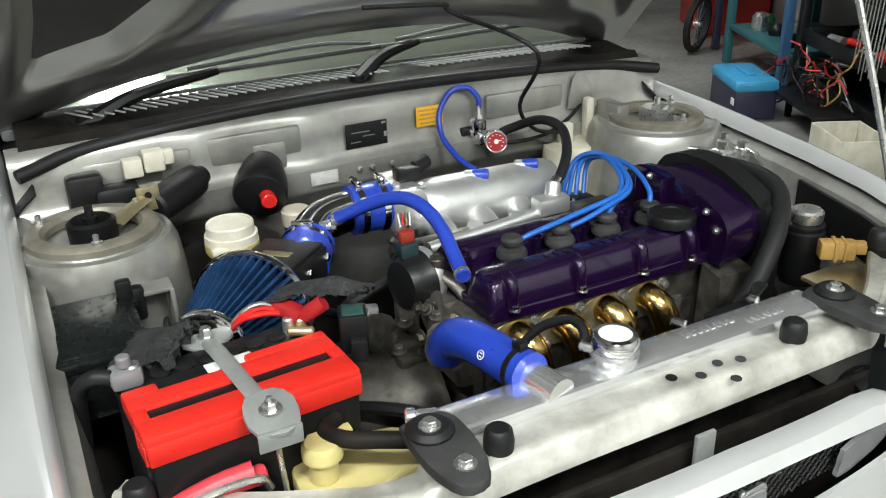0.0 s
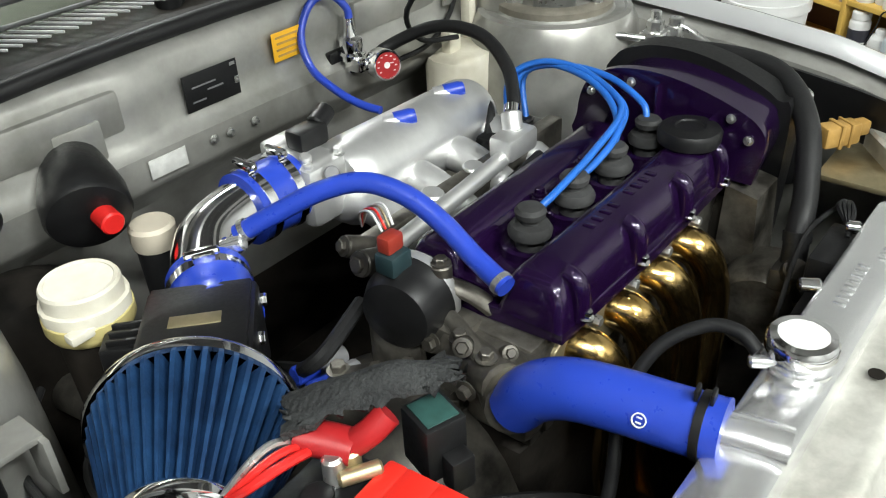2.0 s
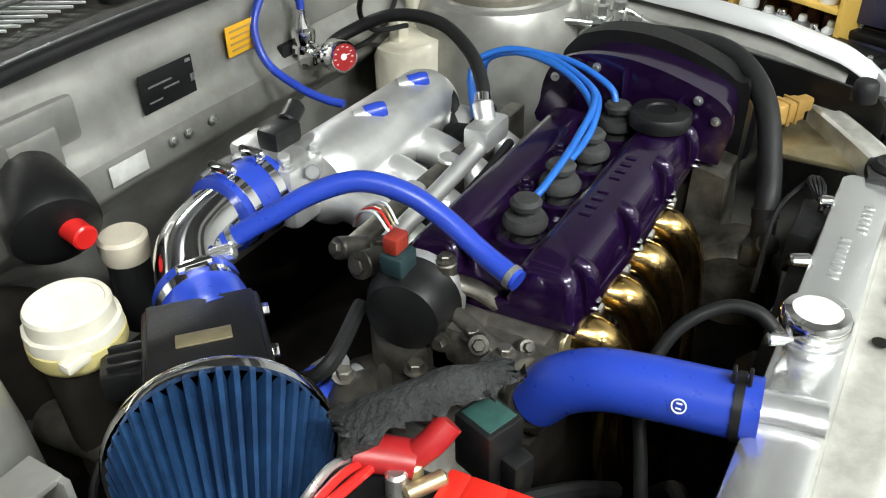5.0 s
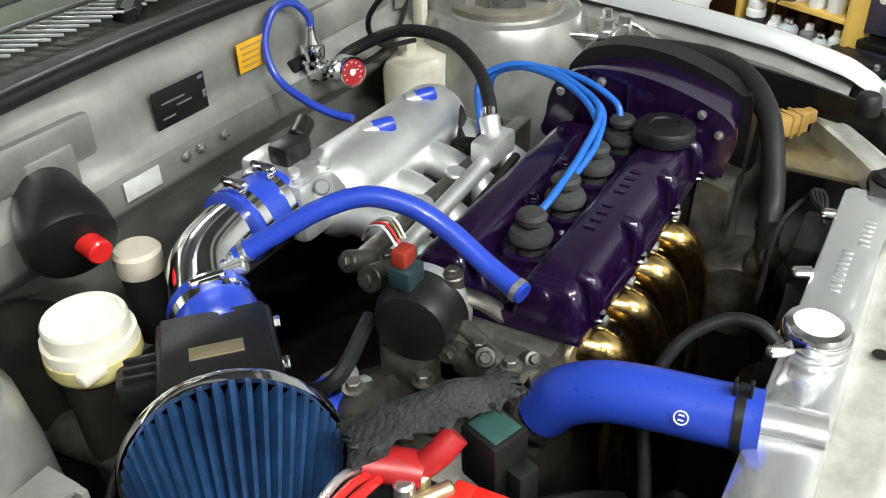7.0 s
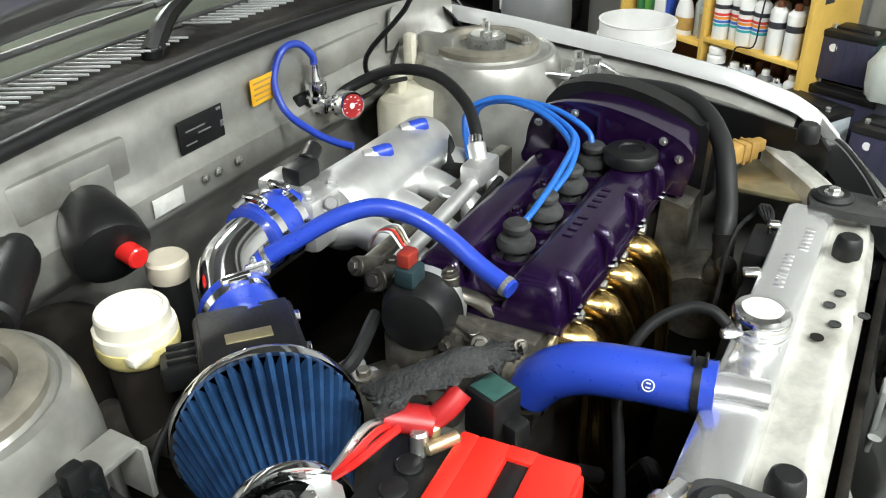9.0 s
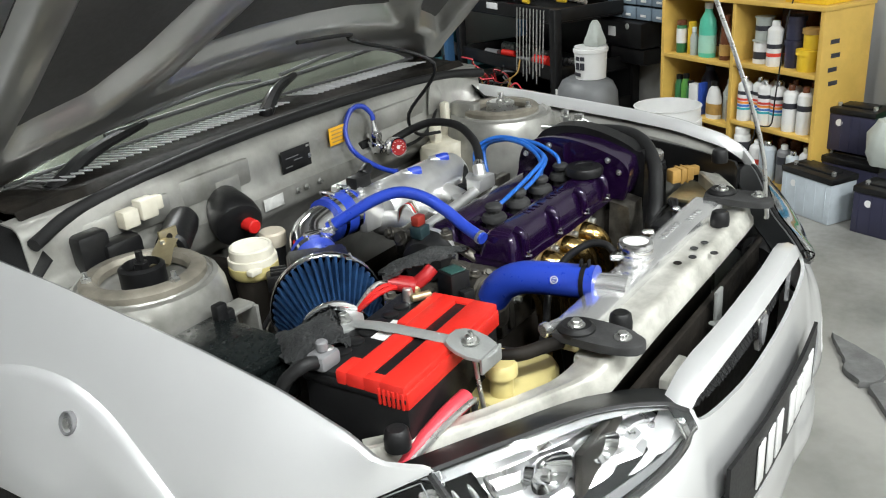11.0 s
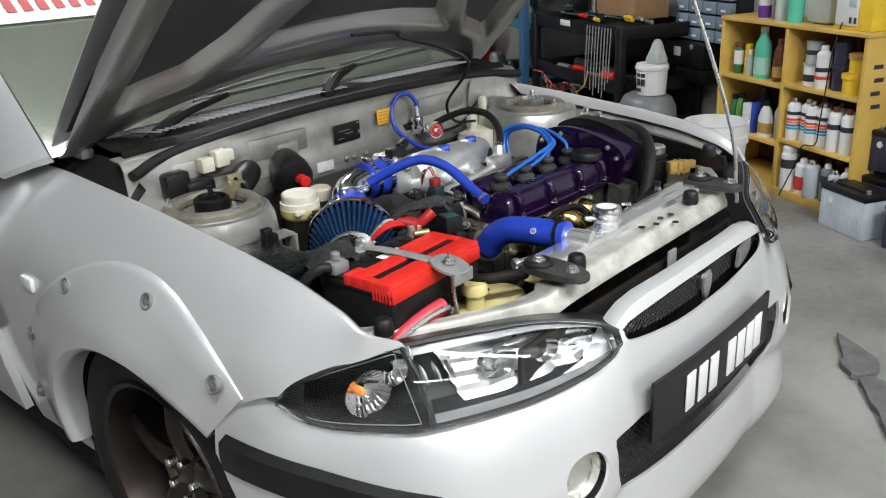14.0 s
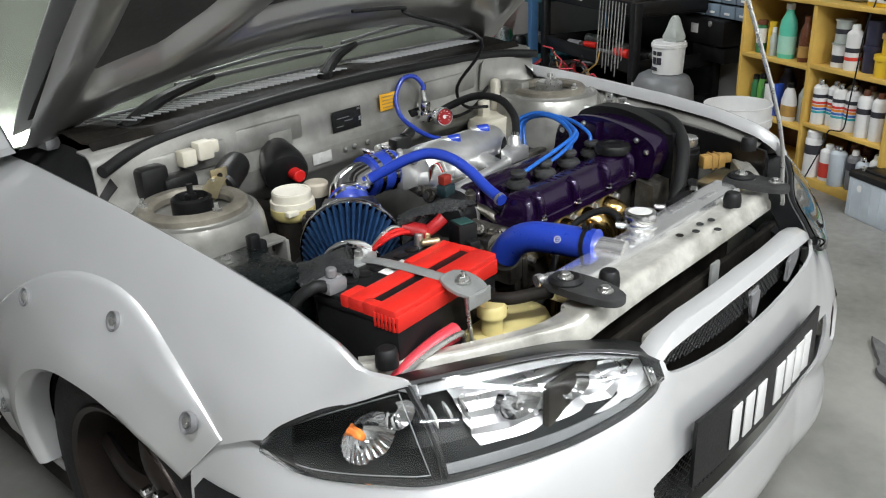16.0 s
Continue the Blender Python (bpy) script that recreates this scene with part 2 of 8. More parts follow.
def prism(bm, poly, h, m=None, bev=0.0):
    """A flat outline in x and y raised by h along z."""
    m = m or Matrix()
    lo = [bm.verts.new(m @ Vector((x, y, 0))) for x, y in poly]
    hi = [bm.verts.new(m @ Vector((x, y, h))) for x, y in poly]
    n = len(poly)
    fs = [bm.faces.new(lo[::-1]), bm.faces.new(hi)]
    for i in range(n):
        j = (i + 1) % n
        fs.append(bm.faces.new((lo[i], lo[j], hi[j], hi[i])))
    if bev:
        es = [e for e in fs[1].edges]
        bmesh.ops.bevel(bm, geom=es, offset=bev, segments=2, affect="EDGES", profile=0.5)


def sheet(bm, rows, thick=0.0):
    """A grid of places, given row by row; with thick, closed into a shell of that depth along its normals."""
    nr, nc = len(rows), len(rows[0])
    pts = [[Vector(p) for p in row] for row in rows]
    top = [[bm.verts.new(p) for p in row] for row in pts]
    for i in range(nr - 1):
        for j in range(nc - 1):
            bm.faces.new((top[i][j], top[i][j + 1], top[i + 1][j + 1], top[i + 1][j]))
    if thick:
        low = []
        for i in range(nr):
            row = []
            for j in range(nc):
                du = pts[i][min(j + 1, nc - 1)] - pts[i][max(j - 1, 0)]
                dv = pts[min(i + 1, nr - 1)][j] - pts[max(i - 1, 0)][j]
                n = du.cross(dv)
                n = n.normalized() if n.length > 1e-9 else Vector((0, 0, 1))
                row.append(bm.verts.new(pts[i][j] - n * thick))
            low.append(row)
        for i in range(nr - 1):
            for j in range(nc - 1):
                bm.faces.new((low[i][j], low[i + 1][j], low[i + 1][j + 1], low[i][j + 1]))
        for i in range(nr - 1):
            bm.faces.new((top[i][0], top[i + 1][0], low[i + 1][0], low[i][0]))
            bm.faces.new((top[i][-1], low[i][-1], low[i + 1][-1], top[i + 1][-1]))
        for j in range(nc - 1):
            bm.faces.new((top[0][j], low[0][j], low[0][j + 1], top[0][j + 1]))
            bm.faces.new((top[-1][j], top[-1][j + 1], low[-1][j + 1], low[-1][j]))
    return top


def cut(ob, cutters):
    """Cuts closed shapes out of a mesh once and for all."""
    for bm in cutters:
        c = new("cutter", finish(bm, False))
        c.matrix_world = ob.matrix_world
        md = ob.modifiers.new("cut", "BOOLEAN")
        md.object, md.operation, md.solver = c, "DIFFERENCE", "EXACT"
        bpy.context.view_layer.update()
        me = bpy.data.meshes.new_from_object(ob.evaluated_get(bpy.context.evaluated_depsgraph_get()))
        ob.modifiers.clear()
        ob.data = me
        bpy.data.objects.remove(c)
    ob.data.shade_smooth()
    ob.data.set_sharp_from_angle(angle=radians(35))


def bolt(bm, p, r=0.006, h=0.006, d=(0, 0, 1), flange=True):
    m = along(p, Vector(p) + Vector(d))
    if flange:
        lathe(bm, [(r * 1.5, 0), (r * 1.5, 0.0015), (r * 1.1, 0.002), (0, 0.002)], m, 14)
    lathe(bm, [(r, 0.001), (r, h - 0.001), (r * 0.85, h), (0, h)], m, 6)


def lerp_table(tab, v):
    """Looks v up in a table of (v, value), straight between its rows."""
    if v <= tab[0][0]:
        return tab[0][1]
    for (a, x), (b, y) in zip(tab, tab[1:]):
        if v <= b:
            return x + (y - x) * (v - a) / (b - a)
    return tab[-1][1]


B = bmesh.new


def nudge(e, x, y, z):
    """Sets a built thing, with its parts, a little aside."""
    e.location = e.location + Vector((x, y, z))


# ---- the room ----
def room_box(name, c, s, material, label="", category="", kind="structure"):
    bm = B()
    box(bm, c, s, 0, ROOM)
    return solo(name, bm, material, label, category, kind=kind)


room_box("floor", (-0.5, 3.2, -0.05), (14, 9.4, 0.1), CONCRETE, "worn grey concrete workshop floor", "floor")
room_box("wall_east", (-0.5, -0.42, 1.6), (14, 0.15, 3.2), PLASTER, "white plastered workshop wall", "wall")
room_box("wall_west", (-0.5, 7.82, 1.6), (14, 0.15, 3.2), PLASTER, "white plastered workshop wall", "wall")
room_box("wall_north", (6.43, 3.7, 1.6), (0.15, 8.1, 3.2), PLASTER, "white plastered workshop wall", "wall")
room_box("wall_south", (-7.43, 3.7, 1.6), (0.15, 8.1, 3.2), PLASTER, "white plastered workshop wall", "wall")
room_box("ceiling", (-0.5, 3.7, 3.25), (14.2, 8.6, 0.1), CEIL, "plain white ceiling", "ceiling")


def strip_light(xr, yr, k):
    p = ROOM @ Vector((xr, yr, 3.2))
    e = thing("ceiling_light", "white twin fluorescent ceiling light, switched on", "light", p, "ceiling lights")
    m = Matrix.Translation(p) @ ROOM.to_3x3().to_4x4()
    bm = B()
    box(bm, (0, 0, -0.03), (0.16, 1.25, 0.06), 0.01, m)
    part("housing", bm, WHITEPL, e)
    for dx in (-0.045, 0.045):
        bm = B()
        cyl(bm, m @ Vector((dx, -0.59, -0.078)), m @ Vector((dx, 0.59, -0.078)), 0.013, 12)
        part("tube", bm, TUBE, e, "glowing glass tube")
    la = bpy.data.lights.new("tube_light", "AREA")
    la.shape, la.size, la.size_y, la.energy, la.color = "RECTANGLE", 0.14, 1.2, LAMP * k, (0.96, 0.985, 1.0)
    lo = new("tube_light", la)
    lo.matrix_world = Matrix.Translation(p + Vector((0, 0, -0.1))) @ ROOM.to_3x3().to_4x4()


for xr, yr, k in LIGHTS:
    strip_light(xr, yr, k)


# ---- the car's body ----
car = thing("car", "silver coupe with its bonnet propped open", "car", (0, 0.6, 0))
PLAN = [(0, -0.122), (0.1, -0.1205), (0.2, -0.115), (0.287, -0.108), (0.378, -0.095), (0.478, -0.060), (0.545, -0.025), (0.600, 0.014), (0.648, 0.066), (0.690, 0.135), (0.720, 0.200), (0.738, 0.270), (0.745, 0.345)]
plan_pts = smooth_path([(-x, y, 0) for x, y in PLAN[::-1]] + [(x, y, 0) for x, y in PLAN[1:]], 8)
TOP = [(0.0, 0.706), (0.20, 0.702), (0.245, 0.695), (0.275, 0.680), (0.305, 0.652), (0.34, 0.630), (0.475, 0.606), (0.595, 0.597), (0.675, 0.595), (0.712, 0.606), (0.735, 0.627), (0.77, 0.627)]
DROP = [(0.0, 0.0), (0.03, 0.008), (0.08, 0.016), (0.2, 0.026), (0.35, 0.034), (0.5, 0.034), (0.6, 0.022), (0.7, 0.030), (0.85, 0.034), (0.93, 0.024), (1.0, 0.0)]


def bulge(x, f):
    """How far the bumper's corners swell out below its top edge."""
    return 0.024 * lerp_table([(0.25, 0), (0.40, 1), (0.56, 1), (0.70, 0.1), (0.8, 0)], abs(x)) * lerp_table([(0, 0), (0.15, 0.6), (0.35, 1), (0.8, 1), (1, 0.6)], f)


def plan_out(i):
    a, b = plan_pts[max(i - 1, 0)], plan_pts[min(i + 1, len(plan_pts) - 1)]
    t = (b - a).normalized()
    return Vector((t.y, -t.x, 0))


rows = []
for k in range(-2, 33):
    f = max(k, 0) / 32
    row = []
    for i, p in enumerate(plan_pts):
        zt = lerp_table(TOP, abs(p.x))
        o = plan_out(i)
        z = zt + (0.17 - zt) * f
        q = Vector((p.x, p.y, z)) + o * (lerp_table(DROP, f) - 0.006 + bulge(p.x, f))
        if k < 0:
            q = Vector((p.x, p.y, zt + (0.004 if k == -1 else 0.0))) - o * (0.018 if k == -1 else 0.035)
        row.append(q)
    rows.append(row)
bm = B()
sheet(bm, rows, -0.006)
bumper = part("front_bumper", bm, SILVER, car, "silver painted plastic front bumper")


def slot(poly, y0=-0.35, y1=0.02):
    bm = B()
    prism(bm, poly, y1 - y0, Matrix(((1, 0, 0, 0), (0, 0, 1, y0), (0, 1, 0, 0), (0, 0, 0, 1))))
    bmesh.ops.recalc_face_normals(bm, faces=bm.faces)
    return bm


def rounded(pts, res=5):
    p = smooth_path([(x, y, 0) for x, y in pts] + [(*pts[0], 0)], res)
    return [(v.x, v.y) for v in p[:-1]]


GRILLE = rounded([(-0.275, 0.666), (-0.24, 0.678), (-0.12, 0.687), (0, 0.689), (0.12, 0.687), (0.24, 0.678), (0.275, 0.666), (0.255, 0.643), (0.12, 0.632), (0, 0.628), (-0.12, 0.628), (-0.255, 0.643)])
INTAKE = rounded([(-0.335, 0.49), (-0.30, 0.502), (0, 0.505), (0.30, 0.502), (0.335, 0.49), (0.315, 0.40), (0.24, 0.365), (0, 0.36), (-0.24, 0.365), (-0.315, 0.40)])
cutters = [slot(GRILLE), slot(INTAKE)]
for sx in (-1, 1):
    cutters.append(slot([(sx * 0.405 + 0.046 * math.cos(a * math.pi / 16), 0.462 + 0.046 * math.sin(a * math.pi / 16)) for a in range(32)], -0.35, 0.0))
for sx in (-1, 1):
    bm = B()
    cyl(bm, (sx * 0.60, 0.593, 0.293), (sx * 0.95, 0.593, 0.293), 0.330, 64)
    cutters.append(bm)
cut(bumper, cutters)


def mesh_net(poly, y_of, name, parent):
    """A net of crossed bars inside an outline, following the bumper's curve."""
    bm = B()
    xs, zs = [p[0] for p in poly], [p[1] for p in poly]
    x0, x1, z0, z1 = min(xs), max(xs), min(zs), max(zs)

    def inside(x, z):
        c = False
        for (ax, az), (bx, bz) in zip(poly, poly[1:] + poly[:1]):
            if (az > z) != (bz > z) and x < (bx - ax) * (z - az) / (bz - az) + ax:
                c = not c
        return c
    s = 0.013
    n = int((x1 - x0 + z1 - z0) / s) + 2
    for k in range(n):
        for sg in (1, -1):
            seg = []
            for j in range(0, 18):
                z = z0 + (z1 - z0) * j / 17
                x = (x0 - (z1 - z0) + k * s + (z - z0)) if sg > 0 else (x0 + k * s - (z - z0))
                if inside(x, z):
                    seg.append((x, y_of(x), z))
            if len(seg) > 1:
                sweep(bm, [seg[0], seg[-1]], 0.0016, 4, 1)
    return part(name, bm, BLACKP, parent, "black mesh")


def front_y(x):
    return lerp_table(PLAN, abs(x))


mesh_net(GRILLE, lambda x: front_y(x) + 0.012, "grille_mesh", car)
mesh_net(INTAKE, lambda x: front_y(x) + 0.0, "intake_mesh", car)
bm = B()
prism(bm, rounded([(-0.019, 0.028), (0.019, 0.028), (0.017, -0.005), (0, -0.036), (-0.017, -0.005)], 5), 0.008, Matrix(((1, 0, 0, 0.008), (0, 0, -1, -0.112), (0, 1, 0, 0.645), (0, 0, 0, 1))), 0.003)
badge = part("badge", bm, CHROME, car, "chrome shield-shaped badge")
bm = B()
prism(bm, rounded([(-0.015, 0.022), (0.015, 0.022), (0.013, -0.004), (0, -0.025), (-0.013, -0.004)], 5), 0.003, Matrix(((1, 0, 0, 0.008), (0, 0, -1, -0.1205), (0, 1, 0, 0.645), (0, 0, 0, 1))), 0.001)
part("emblem", bm, GREYPL, badge, "dark inset of the badge")
bm = B()
prism(bm, rounded([(-0.05, 0.018), (0.05, 0.018), (0.055, 0), (0.05, -0.018), (-0.05, -0.018), (-0.055, 0)], 5), 0.006, Matrix(((0.97, 0, 0, 0.19), (0.20, 0, -1, -0.108), (0, 1, 0, 0.655), (0, 0, 0, 1))), 0.002)
part("model_badge", bm, GREYPL, car, "dark oval badge with a bright rim")
# number plate: dark, with plain bars
rows = []
for k in range(2):
    rows.append([(x, front_y(x) - 0.040, 0.567 - 0.115 * k) for x in [-0.245 + 0.47 * j / 16 for j in range(17)]])
bm = B()
sheet(bm, rows, 0.006)
plate = part("number_plate", bm, BLACKP, car, "black number plate with white bars")
for j in range(7):
    x = -0.128 + j * 0.0435 + (0.03 if j > 2 else 0)
    bm = B()
    box(bm, (x, front_y(x) - 0.0475, 0.504), (0.033, 0.003, 0.073), 0.002)
    part("bar", bm, WHITEPL, plate)
for sx in (-1, 1):
    bm = B()
    m = along((sx * 0.398, -0.070, 0.462), (sx * 0.418, -0.188, 0.462))
    lathe(bm, [(0.046, 0.0), (0.046, 0.052), (0.040, 0.055), (0.036, 0.045), (0.03, 0.015), (0.0, 0.0)], m, 28)
    fog = part("fog_lamp", bm, LAMPDISH, car, "round fog lamp in a recess of the bumper")
    bm = B()
    lathe(bm, [(0.037, 0.040), (0.036, 0.046), (0.02, 0.052), (0.0, 0.054), (0.0, 0.050), (0.02, 0.048), (0.034, 0.042), (0.037, 0.040)], m, 28)
    part("lens", bm, LENS, fog, "clear lens").visible_shadow = False

# wings
CREST = [(-0.1, 0.62), (0.02, 0.685), (0.072, 0.722), (0.15, 0.762), (0.25, 0.787), (0.38, 0.804), (0.65, 0.828), (0.97, 0.848), (1.25, 0.850)]
SIDE = [(0.05, 0.592), (0.072, 0.606), (0.11, 0.648), (0.152, 0.688), (0.183, 0.714), (0.206, 0.727), (0.26, 0.744), (0.40, 0.760), (0.6, 0.770), (1.3, 0.778)]
LOW = [(0.06, 0.715), (0.077, 0.714), (0.112, 0.699), (0.153, 0.682), (0.186, 0.664), (0.207, 0.643), (0.255, 0.629)]
WHEEL_Y, WHEEL_Z, ARCH = 0.593, 0.293, 0.334


def wing_low(y):
    if y < 0.255:
        return lerp_table(LOW, y)
    d = ARCH * ARCH - (y - WHEEL_Y) ** 2
    z = WHEEL_Z + math.sqrt(d) if d > 0 else 0.22
    return max(z, 0.626 - 0.5 * (y - 0.255)) if y < 0.37 else z


def wing_at(y, z):
    """Half width of the body side at y and z."""
    zc, w = lerp_table(CREST, y), lerp_table(SIDE, y)
    xc = min(0.640, w - 0.005)
    base = 0.60
    if z >= base:
        u = (z - base) / max(zc - base, 1e-4)
        return xc + (w - xc) * (max(0.0, 1 - u ** 2.2)) ** 0.75
    return w - 0.06 * ((base - z) / 0.4) ** 2


def wing(sx):
    rows = []
    ys = [0.060 + 0.19 * k / 14 for k in range(14)] + [0.2575 + 0.672 * k / 44 for k in range(45)] + [0.96 + 0.0325 * k for k in range(8)]
    for y in ys:
        zc, zl = lerp_table(CREST, y), wing_low(y)
        row = [(sx * (min(0.64, lerp_table(SIDE, y)) - 0.012), y, zc - 0.022), (sx * (min(0.64, lerp_table(SIDE, y)) - 0.006), y, zc - 0.004)]
        for k in range(21):
            f = (k / 20) ** 1.6
            z = zc + (zl - zc) * f
            row.append((sx * wing_at(y, z), y, z))
        rows.append(row)
    bm = B()
    sheet(bm, rows, -0.004 * sx)
    w = part("wing", bm, SILVER, car, "smooth silver front wing")
    # flare bolted over the arch
    rows = []
    for k in range(49):
        a = radians(46 + 134 * k / 48)
        f = math.sin(math.pi * (0.30 + 0.70 * k / 48))
        row = []
        for r, o in ((ARCH + 0.132 * (0.72 + 0.28 * f), -0.003), (ARCH + 0.131 * (0.72 + 0.28 * f), 0.010), (ARCH + 0.127 * (0.72 + 0.28 * f), 0.014), (ARCH + 0.085, 0.017), (ARCH + 0.035, 0.024), (ARCH + 0.008, 0.033), (ARCH - 0.006, 0.033), (ARCH - 0.012, 0.027), (ARCH - 0.014, 0.012), (ARCH - 0.014, -0.02)):
            y, z = WHEEL_Y - r * math.cos(a), WHEEL_Z + r * math.sin(a)
            row.append((sx * (wing_at(min(max(y, 0.17), 1.2), z) + o * lerp_table([(0, 0.3), (0.12, 0.75), (0.3, 1)], k / 48)), y, z))
        rows.append(row)
    bm = B()
    sheet(bm, rows, -0.004 * sx)
    fl = part("arch_flare", bm, SILVER, car, "silver bolt-on wheel arch flare")
    for a in (52, 79.4, 113.8, 144, 168):
        r = ARCH + 0.106
        y, z = WHEEL_Y - r * math.cos(radians(a)), WHEEL_Z + r * math.sin(radians(a))
        x = wing_at(y, z) + 0.0165
        # raised ring whose grey colour stands in for the shade in a dimple
        bm = B()
        lathe(bm, [(0.0155, -0.004), (0.0155, 0.0045), (0.0145, 0.0055), (0.0125, 0.0045), (0.011, 0.002), (0, 0.0015)], along((sx * x, y, z), (sx * (x + 0.03), y, z + 0.012)), 18)
        dm = part("dimple", bm, GREYPL, fl, "shadowed dimple")
        bm = B()
        lathe(bm, [(0.0065, 0.0), (0.0065, 0.0055), (0.0045, 0.0065), (0, 0.0065)], along((sx * x, y, z), (sx * (x + 0.03), y, z + 0.012)), 14)
        part("screw", bm, ZINC, dm, "zinc screw head")
    bm = B()
    box(bm, (sx * 0.776, 0.952, 0.655), (0.012, 0.050, 0.030), 0.006)
    part("side_repeater", bm, WHITEPL, car, "small clear side repeater lamp")


for sx in (-1, 1):
    wing(sx)


def wheel(sx):
    c = Vector((sx * 0.648, WHEEL_Y, 0.31))
    e = new("wheel")
    e.parent, e.location = car, c - car.location
    m = along(c, c + Vector((sx, 0, 0)))
    bm = B()
    lathe(bm, [(0.215, -0.10), (0.25, -0.105), (0.295, -0.095), (0.308, -0.075), (0.31, 0.0), (0.308, 0.075), (0.295, 0.095), (0.25, 0.105), (0.222, 0.098), (0.215, 0.09), (0.215, -0.10)], m, 48)
    part("tyre", bm, TYRE, e, "black low-profile tyre")
    bm = B()
    lathe(bm, [(0.214, -0.09), (0.222, 0.096), (0.217, 0.103), (0.207, 0.098), (0.196, 0.06), (0.192, -0.05), (0.19, -0.09), (0.214, -0.09)], m, 48)
    for k in range(5):
        a = 2 * math.pi * k / 5 + 0.35
        u = Matrix.Rotation(a, 4, "Z")
        sweep(bm, [m @ (u @ Vector((0.03, 0, 0.035))), m @ (u @ Vector((0.1, 0, 0.055))), m @ (u @ Vector((0.198, 0, 0.045)))], 0.03, 10, 5, lambda t: 1 - 0.25 * t, ((1, 0, 0), 0.5))
    lathe(bm, [(0, 0.055), (0.03, 0.055), (0.055, 0.045), (0.062, 0.0), (0, 0.0)], m, 24)
    part("rim", bm, RIM, e, "dark bronze five-spoke alloy rim")
    bm = B()
    lathe(bm, [(0, -0.02), (0.13, -0.02), (0.13, -0.005), (0.06, -0.005), (0.06, 0.01), (0, 0.01)], m, 40)
    part("brake_disc", bm, ZINC, e, "grey brake disc")
    bm = B()
    box(bm, (0.0, -0.115, 0.0), (0.07, 0.06, 0.06), 0.012, m @ Matrix.Rotation(radians(-60), 4, "Z"))
    part("brake_caliper", bm, BRASSY, e, "gold passivated brake caliper")
    for k in range(5):
        a = 2 * math.pi * k / 5
        bm = B()
        lathe(bm, [(0.0095, 0.03), (0.0095, 0.066), (0.007, 0.07), (0, 0.07)], m @ Matrix.Translation((0.042 * math.cos(a), 0.042 * math.sin(a), 0)), 6)
        part("wheel_nut", bm, CHROME, e)


for sx in (-1, 1):
    wheel(sx)
    # dark wheel well
    bm = B()
    rows = []
    for k in range(25):
        a = radians(-20 + 178 * k / 24)
        rows.append([(sx * x, WHEEL_Y - 0.328 * math.cos(a), WHEEL_Z + 0.328 * math.sin(a)) for x in (0.735, 0.62, 0.45)])
    sheet(bm, rows, 0.004)
    part("arch_liner", bm, GRIMESHADE, car, "black wheel arch liner")
    # body side, door and sill behind the wing
    bm = B()
    rows = []
    for y in (1.185, 1.3, 1.6, 2.0, 2.4):
        rows.append([(sx * x, y, z) for x, z in ((0.68, 0.865), (0.74, 0.85), (0.775, 0.78), (0.786, 0.66), (0.776, 0.55), (0.766, 0.40), (0.745, 0.27))])
    sheet(bm, rows, -0.02 * sx)
    door = part("door", bm, SILVER, car, "silver car door")
    bm = B()
    box(bm, (sx * 0.786, 1.75, 0.53), (0.03, 1.15, 0.09), 0.01)
    part("rub_strip", bm, BLACKP, door, "black rub strip")
    bm = B()
    rows = []
    for k in range(9):
        f = k / 8
        rows.append([(sx * (0.735 - 0.15 * f), 1.10 + 0.77 * f, 0.845 + 0.49 * f), (sx * (0.700 - 0.13 * f), 1.03 + 0.79 * f, 0.872 + 0.49 * f), (sx * (0.660 - 0.10 * f), 1.00 + 0.80 * f, 0.884 + 0.49 * f)])
    sheet(bm, rows, -0.02 * sx)
    part("windscreen_pillar", bm, SILVER, car, "silver windscreen pillar")
    bm = B()
    sheet(bm, [[(sx * 0.72, 1.18, 0.865), (sx * 0.56, 1.9, 1.32)], [(sx * 0.72, 2.4, 0.865), (sx * 0.56, 2.4, 1.33)]], 0.004)
    part("side_window", bm, DARKGLASS, car, "dark side window")
    # lower sill and black moulding along the bumper's flank
    rows = []
    for i, p in enumerate(plan_pts):
        if sx * p.x > 0.50 and p.y < 0.32:
            o = plan_out(i)
            f = min(1.0, (abs(p.x) - 0.50) / 0.10)
            zt = 0.452 + 0.075 * (max(0.0, abs(p.x) - 0.50) / 0.245) ** 1.2
            hh = 0.060 * math.sqrt(f) + 0.002
            q = Vector((p.x, p.y, 0)) + o * (0.028 + bulge(p.x, 0.32))
            rows.append([q + Vector((0, 0, zt + hh / 2 - 0.01)) - o * 0.012, q + o * 0.003 + Vector((0, 0, zt + hh / 2 - 0.016)), q + o * 0.004 + Vector((0, 0, zt)), q + o * 0.003 + Vector((0, 0, zt - hh / 2)), q - o * 0.012 + Vector((0, 0, zt - hh / 2 - 0.004))])
    bm = B()
    sheet(bm, rows, -0.004)
    part("bumper_moulding", bm, BLACKP, car, "black side moulding of the bumper")

# headlights
HT = [(-0.723, 0.206, 0.643), (-0.711, 0.184, 0.664), (-0.681, 0.152, 0.683), (-0.640, 0.111, 0.701), (-0.598, 0.072, 0.715), (-0.495, 0.020, 0.713), (-0.387, -0.027, 0.701), (-0.314, -0.080, 0.686), (-0.286, -0.108, 0.668)]
HB = [(-0.723, 0.204, 0.635), (-0.715, 0.180, 0.613), (-0.693, 0.135, 0.603), (-0.649, 0.062, 0.602), (-0.602, 0.008, 0.603), (-0.478, -0.064, 0.610), (-0.377, -0.102, 0.622), (-0.319, -0.115, 0.636), (-0.287, -0.115, 0.651)]


